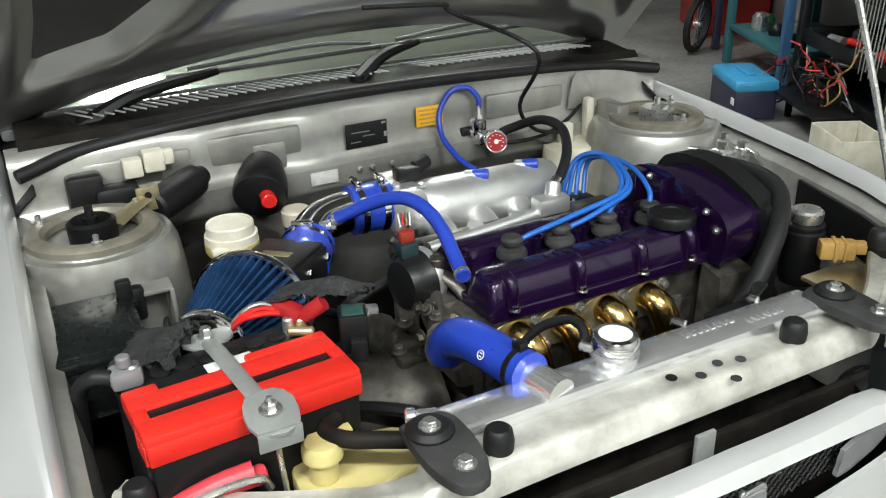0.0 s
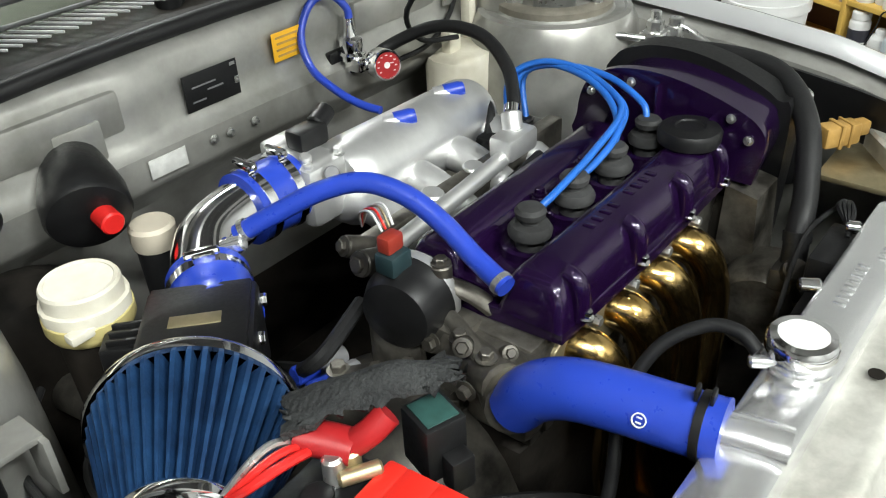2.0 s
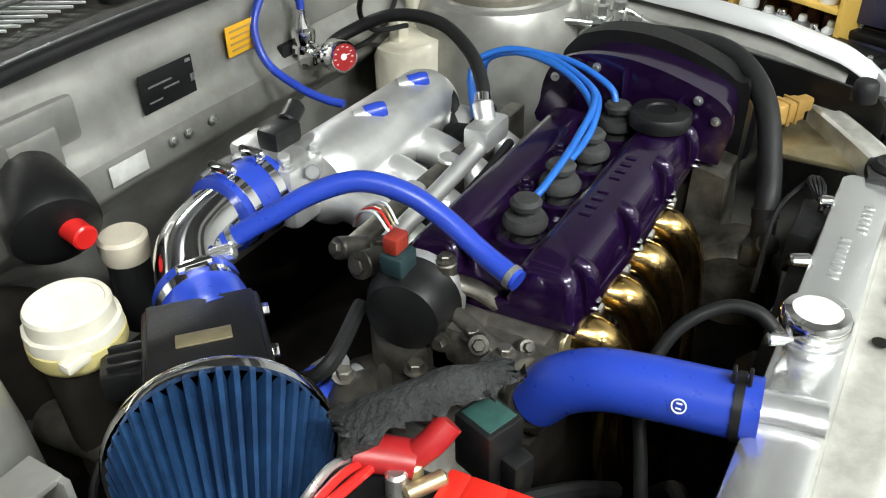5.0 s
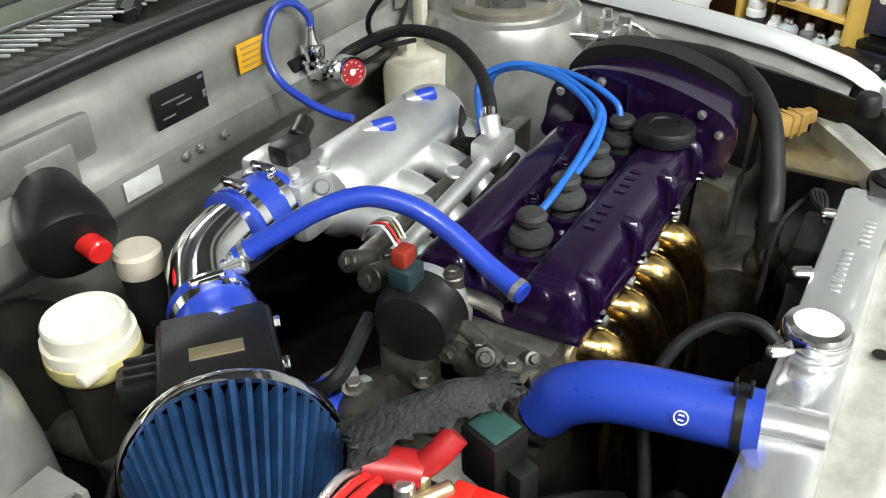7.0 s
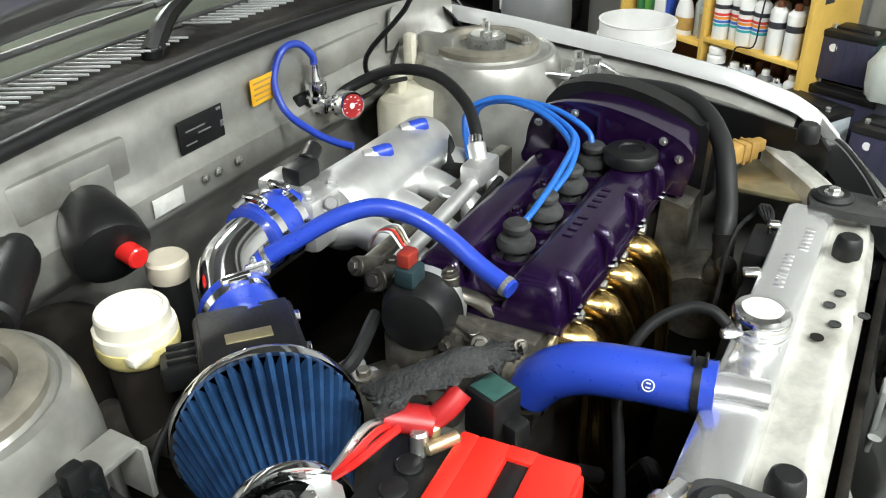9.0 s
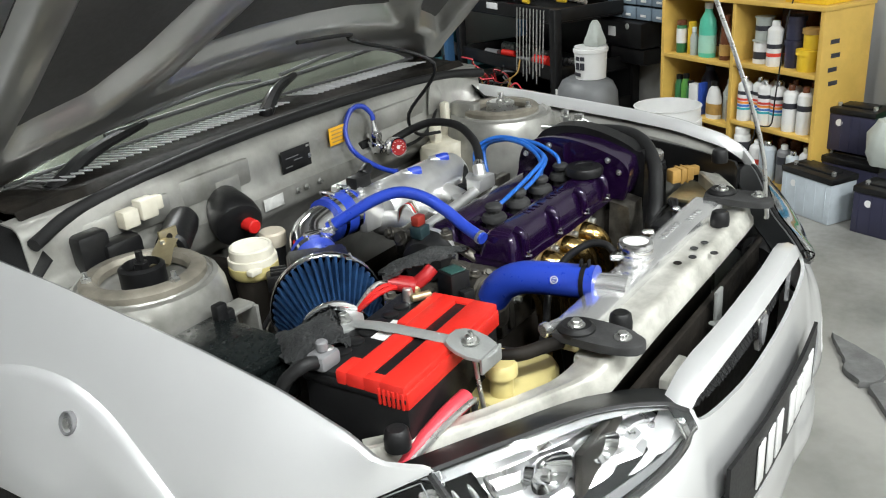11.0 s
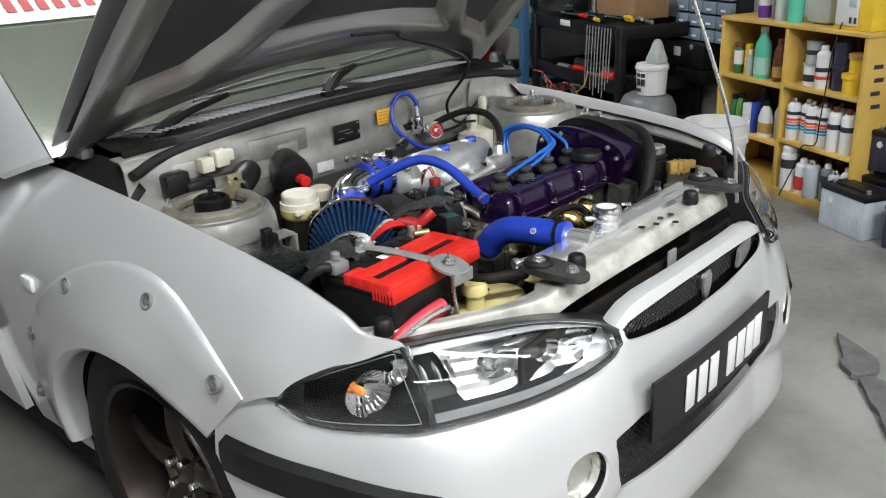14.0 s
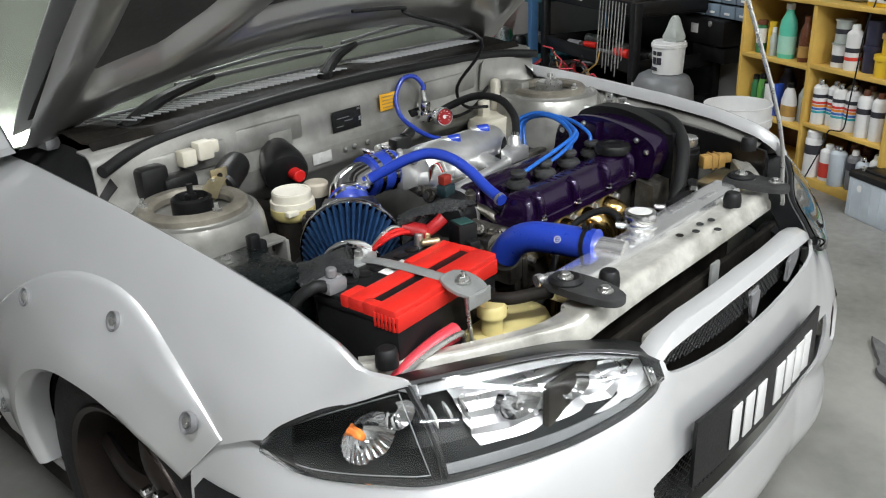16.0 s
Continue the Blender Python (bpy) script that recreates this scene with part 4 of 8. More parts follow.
# ---- engine ----
engine = thing("engine", "four-cylinder engine with a metallic purple valve cover", "engine", (0.1, 0.36, 0.33))
bm = B()
box(bm, (0.11, 0.372, 0.645), (0.43, 0.185, 0.125), 0.006)
box(bm, (0.11, 0.284, 0.672), (0.40, 0.012, 0.055), 0.004)
for k in range(5):
    box(bm, (-0.08 + 0.085 * k, 0.280, 0.625), (0.016, 0.014, 0.06), 0.003)
box(bm, (-0.115, 0.33, 0.66), (0.04, 0.13, 0.09), 0.012)
box(bm, (-0.125, 0.42, 0.67), (0.05, 0.06, 0.07), 0.012)
part("cylinder_head", bm, DIRTYALU, engine, "oil-stained cast cylinder head")
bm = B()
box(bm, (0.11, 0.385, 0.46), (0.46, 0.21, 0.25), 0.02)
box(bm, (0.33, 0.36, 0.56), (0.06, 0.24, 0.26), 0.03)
part("engine_block", bm, GRIMESHADE, engine, "near-black engine block")
# valve cover
X0, X1 = -0.082, 0.312
vc = new("valve_cover")
vc.parent, vc.location = engine, Vector((0.1, 0.36, 0.71)) - engine.location
vc["label"] = "metallic purple valve cover with raised cam ridges"
bm = B()
prism(bm, rounded([(X0, 0.262), (0.1, 0.258), (X1, 0.262), (X1 + 0.01, 0.36), (X1, 0.452), (0.1, 0.456), (X0, 0.452), (X0 - 0.006, 0.36)], 1), 0.016, Matrix.Translation((0, 0, 0.7085)), 0.004)
part("flange", bm, PURPLE, vc)


def ridge(y0, y1, zt, x0, x1, name):
    bm = B()
    prof = [(y0 - 0.006, 0.722), (y0 - 0.004, 0.738), (y0 + 0.002, zt - 0.008), (y0 + 0.009, zt - 0.0015), (y0 + 0.018, zt), (y1 - 0.016, zt), (y1 - 0.008, zt - 0.002), (y1 - 0.002, zt - 0.009), (y1 + 0.004, 0.735), (y1 + 0.006, 0.722)]
    rows = []
    for f, x in ((0.0, x0 - 0.010), (0.35, x0 - 0.007), (0.8, x0 - 0.003), (0.95, x0 + 0.002), (1.0, x0 + 0.010)):
        rows.append([(x, y, 0.722 + (z - 0.722) * f) for y, z in prof])
    for k in range(1, 9):
        rows.append([(x0 + (x1 - x0) * k / 9, y, z) for y, z in prof])
    for f, x in ((1.0, x1 - 0.010), (0.95, x1 - 0.002), (0.8, x1 + 0.002), (0.0, x1 + 0.006)):
        rows.append([(x, y, 0.722 + (z - 0.722) * f) for y, z in prof])
    sheet(bm, rows)
    return part(name, bm, PURPLE, vc, "purple cam ridge", 50)


front_ridge = ridge(0.268, 0.328, 0.768, X0 + 0.006, 0.285, "front_ridge")
ridge(0.392, 0.444, 0.762, X0 + 0.012, 0.270, "rear_ridge")
bm = B()
box(bm, (0.105, 0.36, 0.727), (0.36, 0.066, 0.012), 0.003)
for k in range(4):
    lathe(bm, [(0.031, 0.72), (0.030, 0.742), (0.026, 0.744), (0.024, 0.738), (0, 0.738)], Matrix.Translation((0.006 + 0.0852 * k, 0.357, 0)), 24)
part("plug_valley", bm, PURPLE, vc, "plug valley between the ridges")
for x in (-0.052, 0.06, 0.17, 0.262):
    bm = B()
    sweep(bm, [(x, 0.262, 0.722), (x, 0.2615, 0.745), (x, 0.266, 0.762), (x, 0.278, 0.767)], 0.0095, 10, 4)
    bs = part("bolt_boss", bm, PURPLE, vc)
    bm = B()
    bolt(bm, (x, 0.256, 0.726), 0.0055, 0.009, (0, -0.3, 1))
    part("bolt", bm, CHROME, bs)
for x in (-0.055, 0.07, 0.16, 0.24):
    bm = B()
    lathe(bm, [(0.010, 0.72), (0.009, 0.757), (0.006, 0.760), (0, 0.76)], Matrix.Translation((x, 0.386, 0)), 12)
    bs = part("bolt_boss", bm, PURPLE, vc)
    bm = B()
    bolt(bm, (x, 0.386, 0.759), 0.0055, 0.008)
    part("bolt", bm, PURPLE, bs)
# worn raised marks on the front ridge
for k in range(9):
    if k == 4:
        continue
    bm = B()
    box(bm, (0.03 + 0.0165 * k, 0.302, 0.7685), (0.007, 0.012, 0.0012), 0.0005)
    part("raised_mark", bm, PURPLE, front_ridge)
# cam gear end with tall housing
bm = B()
HOUS = rounded([(0.235, 0.712), (0.226, 0.765), (0.240, 0.790), (0.275, 0.806), (0.325, 0.820), (0.375, 0.826), (0.425, 0.820), (0.462, 0.798), (0.475, 0.75), (0.46, 0.712)], 4)
prism(bm, HOUS, 0.012, Matrix(((0, 0, 1, 0.298), (1, 0, 0, 0), (0, 1, 0, 0), (0, 0, 0, 1))), 0.002)
prism(bm, [(0.36 + (y - 0.36) * 0.93, 0.712 + (z - 0.712) * 0.9) for y, z in HOUS], 0.072, Matrix(((0, 0, 1, 0.306), (1, 0, 0, 0), (0, 1, 0, 0), (0, 0, 0, 1))), 0.008)
te = part("timing_end", bm, PURPLE, vc, "purple timing end of the cover")
for y, z in ((0.29, 0.765), (0.36, 0.790), (0.42, 0.785)):
    bm = B()
    box(bm, (0.292, y, z), (0.016, 0.004, 0.05), 0.001)
    part("stiffening_web", bm, PURPLE, vc)
for y, z in ((0.246, 0.768), (0.27, 0.790), (0.40, 0.808), (0.455, 0.785)):
    bm = B()
    bolt(bm, (0.297, y, z), 0.004, 0.006, (-1, 0, 0))
    part("bolt", bm, ZINC, vc)
bm = B()
prism(bm, [(0.36 + (y - 0.36) * 1.0, 0.60 + (z - 0.60) * 1.0) for y, z in rounded([(0.24, 0.45), (0.226, 0.755), (0.246, 0.790), (0.29, 0.812), (0.34, 0.826), (0.385, 0.830), (0.43, 0.824), (0.468, 0.802), (0.482, 0.74), (0.47, 0.45)], 4)], 0.04, Matrix(((0, 0, 1, 0.378), (1, 0, 0, 0), (0, 1, 0, 0), (0, 0, 0, 1))), 0.012)
part("timing_cover", bm, BLACKP, engine, "black plastic timing belt cover")
bm = B()
prism(bm, [(0.215, 0.60), (0.222, 0.70), (0.262, 0.708), (0.265, 0.60)], 0.07, Matrix(((0, 0, 1, 0.29), (1, 0, 0, 0), (0, 1, 0, 0), (0, 0, 0, 1))), 0.004)
part("engine_mount_plate", bm, DIRTYALU, engine, "alloy mount plate")
bm = B()
lathe(bm, [(0.024, 0.74), (0.024, 0.768), (0.036, 0.770), (0.037, 0.782), (0.034, 0.787), (0.018, 0.789), (0.016, 0.787), (0, 0.787)], Matrix.Translation((0.258, 0.302, 0)), 36, lambda i, h: 1 + (0.02 if (i % 6 == 0 and h > 0.769) else 0))
part("oil_filler_cap", bm, BLACKP, engine, "black plastic oil filler cap")
# spark plug boots and leads
ENDS = [(0.205, 0.52, 0.735), (0.225, 0.525, 0.735), (0.245, 0.53, 0.73), (0.262, 0.53, 0.73)]
for k in range(4):
    x = 0.006 + 0.0852 * k
    bm = B()
    lathe(bm, [(0.0, 0.735), (0.015, 0.735), (0.016, 0.752), (0.0225, 0.753), (0.0235, 0.759), (0.020, 0.765), (0.011, 0.767), (0.010, 0.772), (0.0155, 0.774), (0.0165, 0.780), (0.013, 0.784), (0, 0.784)], Matrix.Translation((x, 0.356, 0)), 24)
    boot = part("plug_boot", bm, GREYRUB, engine, "dusty black rubber plug boot")
    bm = B()
    o = 0.010 * k
    if k < 2:
        pts = [(x + 0.008, 0.354, 0.776), (x + 0.04, 0.350, 0.785), (max(x + 0.075, 0.125 + 0.03 * k), 0.353 - o * 0.2, 0.797 - o * 0.2), (0.212 + 0.014 * k, 0.368 + o * 0.2, 0.806 - o * 0.4), (0.252 + 0.008 * k, 0.405 + o * 0.4, 0.812 - o * 0.5), (0.272 + 0.006 * k, 0.465 + o * 0.3, 0.822 - o * 0.6), (0.270 + 0.006 * k, 0.52, 0.818 - o * 0.5), (0.255 + 0.008 * k, 0.555, 0.79), ENDS[k]]
    elif k == 2:
        pts = [(x, 0.357, 0.776), (x + 0.022, 0.364, 0.797), (x + 0.062, 0.400, 0.808), (0.262, 0.450, 0.818), (0.276, 0.51, 0.815), (0.268, 0.548, 0.79), ENDS[k]]
    else:
        pts = [(x, 0.358, 0.776), (x + 0.010, 0.372, 0.797), (x + 0.024, 0.43, 0.814), (0.290, 0.50, 0.812), (0.285, 0.55, 0.79), ENDS[k]]
    sweep(bm, pts, 0.0042, 10, 7)
    part("ignition_lead", bm, BLUELEAD, engine, "blue silicone ignition lead")
bm = B()
box(bm, (0.235, 0.535, 0.70), (0.10, 0.055, 0.075), 0.008)
for k in range(4):
    cyl(bm, Vector(ENDS[k]) - Vector((0, 0, 0.02)), Vector(ENDS[k]) + Vector((0, 0, 0.012)), 0.009, 12)
part("coil_pack", bm, BLACKP, engine, "black ignition coil pack")
# gold exhaust header
for k in range(4):
    x = -0.039 + 0.077 * k
    bm = B()
    sweep(bm, [(x, 0.295, 0.672), (x + 0.002, 0.276, 0.674), (x + 0.008, 0.254, 0.667), (x + 0.016, 0.240, 0.640), (x + 0.020, 0.233, 0.59), (x + 0.018 - 0.012 * k, 0.222, 0.48), (0.08, 0.21, 0.36)], 0.0225, 16, 7)
    hp = part("header_pipe", bm, GOLD, engine, "gold heat-tinted exhaust header pipe")
    bm = B()
    prism(bm, rounded([(-0.036, -0.02), (0, -0.03), (0.036, -0.02), (0.036, 0.02), (0, 0.03), (-0.036, 0.02)], 3), 0.01, Matrix(((1, 0, 0, x), (0, 0, -1, 0.283), (0, 1, 0, 0.668), (0, 0, 0, 1))), 0.002)
    part("header_flange", bm, BRASSY, hp)
    for p in ((x + 0.03, 0.273, 0.690), (x - 0.03, 0.273, 0.648)):
        bm = B()
        bolt(bm, p, 0.006, 0.012, (0, -1, 0))
        part("nut", bm, ZINC, hp)
# thermostat housing, cam sensor, gearbox side
bm = B()
sweep(bm, [(-0.155, 0.262, 0.690), (-0.12, 0.30, 0.68), (-0.08, 0.33, 0.665)], 0.030, 14, 5)
sweep(bm, [(-0.12, 0.36, 0.69), (-0.13, 0.32, 0.69), (-0.15, 0.28, 0.70)], 0.022, 12, 5)
box(bm, (-0.11, 0.39, 0.68), (0.05, 0.10, 0.07), 0.015)
box(bm, (-0.095, 0.44, 0.70), (0.05, 0.06, 0.09), 0.015)
part("thermostat_housing", bm, DIRTYALU, engine, "cast thermostat housing")
for p, d in (((-0.135, 0.34, 0.715), (0, 0, 1)), ((-0.128, 0.415, 0.722), (0, 0, 1)), ((-0.09, 0.468, 0.747), (0, 0, 1)), ((-0.148, 0.30, 0.72), (0, 0, 1)), ((-0.165, 0.31, 0.69), (-1, 0, 0)), ((-0.14, 0.37, 0.70), (-1, 0, 0.2))):
    bm = B()
    bolt(bm, p, 0.007, 0.009, d)
    part("bolt", bm, DIRTYALU, engine)
for p, q, r, mm, nm in (((-0.102, 0.386, 0.70), (-0.102, 0.386, 0.764), 0.011, DIRTYALU, "bolt_pillar"), ((-0.088, 0.349, 0.66), (-0.088, 0.349, 0.690), 0.012, DIRTYALU, "bolt_pillar"), ((-0.128, 0.338, 0.705), (-0.150, 0.325, 0.722), 0.010, GEARALU, "temperature_sender"), ((-0.118, 0.300, 0.705), (-0.128, 0.288, 0.718), 0.008, GEARALU, "bleed_screw"), ((-0.10, 0.46, 0.74), (-0.135, 0.462, 0.752), 0.014, GEARALU, "water_stub"), ((-0.085, 0.49, 0.735), (-0.118, 0.50, 0.750), 0.012, GEARALU, "water_stub")):
    bm = B()
    cyl(bm, p, q, r, 16)
    bolt(bm, q, r * 0.62, 0.007, Vector(q) - Vector(p))
    part(nm, bm, mm, engine)
for a, b, r in (((-0.102, 0.386, 0.742), (-0.072, 0.335, 0.704), 0.011), ((-0.112, 0.372, 0.715), (-0.148, 0.292, 0.700), 0.009)):
    bm = B()
    sweep(bm, [a, Vector(a).lerp(Vector(b), 0.5) + Vector((0, 0, 0.006)), b], r, 10, 4, None, ((0, 0, 1), 0.7))
    part("casting_rib", bm, DIRTYALU, engine, "oily cast rib")
m = along((-0.10, 0.415, 0.722), (-0.155, 0.405, 0.722))
bm = B()
lathe(bm, [(0, 0.0), (0.044, 0.0), (0.046, 0.01), (0.046, 0.016), (0.043, 0.02), (0.043, 0.035), (0.036, 0.052), (0.015, 0.06), (0, 0.06)], m, 36)
cs = part("cam_sensor", bm, BLACKP, engine, "round black cam angle sensor")
bm = B()
lathe(bm, [(0.047, 0.004), (0.0485, 0.01), (0.047, 0.016)], m, 36)
part("sensor_ring", bm, CASTALU, cs, "bare alloy ring")
bm = B()
box(bm, (-0.133, 0.418, 0.772), (0.028, 0.024, 0.022), 0.003)
cn = part("sensor_socket", bm, TEAL, cs, "dark teal connector socket")
bm = B()
box(bm, (-0.133, 0.420, 0.792), (0.022, 0.016, 0.018), 0.003)
part("sensor_plug", bm, PLUGRED, cn, "orange-red connector plug")
for k in range(4):
    bm = B()
    sweep(bm, [(-0.14 + 0.005 * k, 0.422, 0.806), (-0.135 + 0.006 * k, 0.44, 0.818), (-0.12 + 0.005 * k, 0.47, 0.80), (-0.09, 0.50, 0.76)], 0.0013, 6, 4)
    part("wire", bm, (WHITEPL, REDPL, BRASSY, WHITEPL)[k], cs)
gearbox = thing("gearbox", "oily cast gearbox casing low in the bay", "gearbox", (-0.22, 0.42, 0.36))
bm = B()
lathe(bm, [(0, 0), (0.13, 0), (0.135, 0.03), (0.12, 0.14), (0.09, 0.20), (0, 0.21)], along((-0.12, 0.40, 0.52), (-0.36, 0.42, 0.50)), 24)
sweep(bm, [(-0.19, 0.44, 0.60), (-0.20, 0.43, 0.635), (-0.185, 0.40, 0.65)], 0.035, 12, 4)
box(bm, (-0.16, 0.36, 0.62), (0.06, 0.05, 0.05), 0.012)
part("casing", bm, GEARALU, gearbox)
for p in ((-0.15, 0.335, 0.648), (-0.18, 0.36, 0.645), (-0.20, 0.44, 0.672), (-0.155, 0.39, 0.668)):
    bm = B()
    bolt(bm, p, 0.008, 0.010)
    part("bolt", bm, DIRTYALU, gearbox)
for y, z in ((0.475, 0.655), (0.455, 0.645)):
    bm = B()
    cyl(bm, (-0.165, y - 0.005, z), (-0.20, y, z + 0.004), 0.012, 14)
    nz = part("nozzle", bm, GREYPL, gearbox)
    bm = B()
    cyl(bm, (-0.198, y, z + 0.004), (-0.225, y + 0.003, z + 0.007), 0.0105, 14)
    part("nozzle_cap", bm, BLUESIL, nz, "blue rubber cap")

# ---- intake ----
intake = thing("intake_manifold", "cast aluminium intake plenum with short runners", "manifold", (0.1, 0.56, 0.66))
bm = B()
lathe(bm, [(0, 0), (0.046, 0.002), (0.052, 0.010), (0.054, 0.03), (0.052, 0.14), (0.050, 0.255), (0.046, 0.268), (0.032, 0.277), (0, 0.279)], along((-0.022, 0.608, 0.740), (0.255, 0.613, 0.737)), 36)
part("plenum", bm, CASTALU, intake, "silver cast plenum")
for x, y, z in ((0.075, 0.612, 0.782), (0.18, 0.618, 0.780)):
    bm = B()
    lathe(bm, [(0.014, 0.0), (0.011, 0.015), (0.009, 0.022), (0, 0.022)], along((x, y, z), (x + 0.02, y - 0.018, z + 0.008)), 16)
    sp = part("vacuum_nipple", bm, CASTALU, intake)
    bm = B()
    lathe(bm, [(0, 0.0), (0.0105, 0.0), (0.011, 0.02), (0.009, 0.027), (0, 0.028)], along((x + 0.008, y - 0.007, z + 0.005), (x + 0.028, y - 0.022, z + 0.007)), 16)
    part("nipple_cap", bm, BLUESIL, sp, "blue rubber cap")
for k in range(4):
    x = -0.01 + 0.079 * k
    bm = B()
    sweep(bm, [(x, 0.605, 0.715), (x, 0.565, 0.728), (x, 0.52, 0.716), (x + 0.002, 0.462, 0.686)], 0.0235, 14, 6)
    part("runner", bm, CASTALU, intake, "cast intake runner")
    if k < 3:
        bm = B()
        cyl(bm, (x + 0.045, 0.515, 0.69), (x + 0.04, 0.505, 0.738), 0.010, 16)
        cyl(bm, (x + 0.04, 0.505, 0.738), (x + 0.04, 0.504, 0.744), 0.014, 16)
        part("injector", bm, CASTALU, intake)
bm = B()
box(bm, (0.105, 0.505, 0.715), (0.38, 0.022, 0.05), 0.004)
box(bm, (0.118, 0.590, 0.769), (0.075, 0.024, 0.008), 0.003)
bolt(bm, (0.100, 0.589, 0.773), 0.007, 0.006)
bolt(bm, (0.134, 0.591, 0.773), 0.007, 0.006)
part("manifold_bracket", bm, DIRTYALU, intake, "brassy bracket on the runners")
bm = B()
sweep(bm, [(-0.07, 0.475, 0.735), (0.05, 0.478, 0.742), (0.16, 0.480, 0.752)], 0.0105, 12, 4)
box(bm, (0.16, 0.482, 0.760), (0.06, 0.034, 0.03), 0.006)
cyl(bm, (0.165, 0.486, 0.77), (0.175, 0.496, 0.79), 0.013, 16)
part("fuel_rail", bm, CASTALU, intake, "alloy fuel rail with regulator")
bm = B()
box(bm, (-0.045, 0.632, 0.752), (0.062, 0.088, 0.075), 0.010)
cyl(bm, (-0.03, 0.632, 0.750), (-0.085, 0.634, 0.752), 0.036, 28)
box(bm, (-0.04, 0.668, 0.783), (0.05, 0.03, 0.03), 0.006)
for p in ((-0.02, 0.60, 0.788), (-0.065, 0.60, 0.785), (-0.02, 0.665, 0.788)):
    bolt(bm, p, 0.006, 0.007)
cyl(bm, (-0.058, 0.612, 0.785), (-0.062, 0.606, 0.80), 0.007, 12)
th = part("throttle_body", bm, CASTALU, intake, "bare alloy throttle body")
bm = B()
box(bm, (-0.025, 0.642, 0.800), (0.045, 0.030, 0.026), 0.006)
cyl(bm, (-0.01, 0.644, 0.806), (0.02, 0.654, 0.813), 0.012, 16)
part("position_sensor", bm, BLACKP, th, "black throttle sensor")
bm = B()
cyl(bm, (-0.045, 0.585, 0.776), (-0.052, 0.578, 0.782), 0.009, 14)
part("idle_valve", bm, GREYPL, th)
bm = B()
sweep(bm, [(-0.1, 0.69, 0.765), (-0.07, 0.68, 0.775), (-0.05, 0.66, 0.78)], 0.009, 8, 4)
part("idle_hose", bm, GREYPL, th)

tract = thing("air_intake_pipe", "polished elbow with blue silicone couplers", "pipe", (-0.2, 0.6, 0.70))
ELB = [(-0.10, 0.634, 0.757), (-0.145, 0.634, 0.757), (-0.19, 0.624, 0.752), (-0.220, 0.598, 0.742), (-0.236, 0.570, 0.733), (-0.246, 0.548, 0.730)]
bm = B()
sweep(bm, ELB, 0.0345, 28, 8)
part("elbow", bm, CHROME, tract, "mirror-polished alloy elbow")


def collar(path, r, name, material, label="", lip=0.0015):
    bm = B()
    sweep(bm, path, r, 28, 5, lambda t: 1 + (0.03 if (t < 0.06 or t > 0.94) else 0))
    return part(name, bm, material, tract, label)


def band(p, q, r, parent, wid=0.011):
    p, q = Vector(p), Vector(q)
    d = (q - p).normalized()
    bm = B()
    lathe(bm, [(r, -wid / 2), (r + 0.0015, -wid / 2), (r + 0.0015, wid / 2), (r, wid / 2)], along(p, p + d), 36)
    x = along(p, p + d)
    box(bm, (0.0, r + 0.006, 0), (0.022, 0.010, wid + 0.003), 0.002, x)
    cyl(bm, x @ Vector((-0.018, r + 0.008, 0)), x @ Vector((0.016, r + 0.008, 0)), 0.0045, 8)
    return part("hose_clamp", bm, CHROME, parent, "bright worm-drive hose clamp")


c1 = collar([(-0.068, 0.633, 0.755), (-0.095, 0.634, 0.757), (-0.135, 0.635, 0.757)], 0.041, "coupler", BLUESIL, "blue silicone coupler")
band((-0.082, 0.633, 0.756), (-0.1, 0.634, 0.757), 0.0415, c1)
band((-0.122, 0.6345, 0.757), (-0.15, 0.634, 0.757), 0.0415, c1)
c2 = collar([(-0.227, 0.585, 0.737), (-0.246, 0.552, 0.731), (-0.258, 0.530, 0.729)], 0.041, "coupler", BLUESIL, "blue silicone coupler")
band((-0.236, 0.571, 0.734), (-0.246, 0.552, 0.731), 0.0415, c2)
bm = B()
cyl(bm, (-0.205, 0.585, 0.762), (-0.190, 0.565, 0.770), 0.009, 14)
part("breather_spigot", bm, POLISHED, tract)
breather = thing("breather_hose", "bright blue silicone breather hose", "hose", (-0.1, 0.45, 0.78))
bm = B()
sweep(bm, [(-0.196, 0.572, 0.768), (-0.170, 0.54, 0.790), (-0.140, 0.505, 0.812), (-0.115, 0.47, 0.822), (-0.100, 0.43, 0.814), (-0.095, 0.39, 0.795), (-0.100, 0.345, 0.772), (-0.108, 0.305, 0.760)], 0.0105, 14, 8)
part("hose", bm, BLUESIL, breather)
for p, q in (((-0.190, 0.566, 0.773), (-0.17, 0.54, 0.79)), ((-0.1065, 0.312, 0.7615), (-0.103, 0.33, 0.767))):
    bm = B()
    lathe(bm, [(0.0107, -0.003), (0.0118, -0.003), (0.0118, 0.003), (0.0107, 0.003)], along(p, q), 20)
    part("spring_clip", bm, ZINC, breather)
nudge(breather, 0.010, 0.008, 0.003)

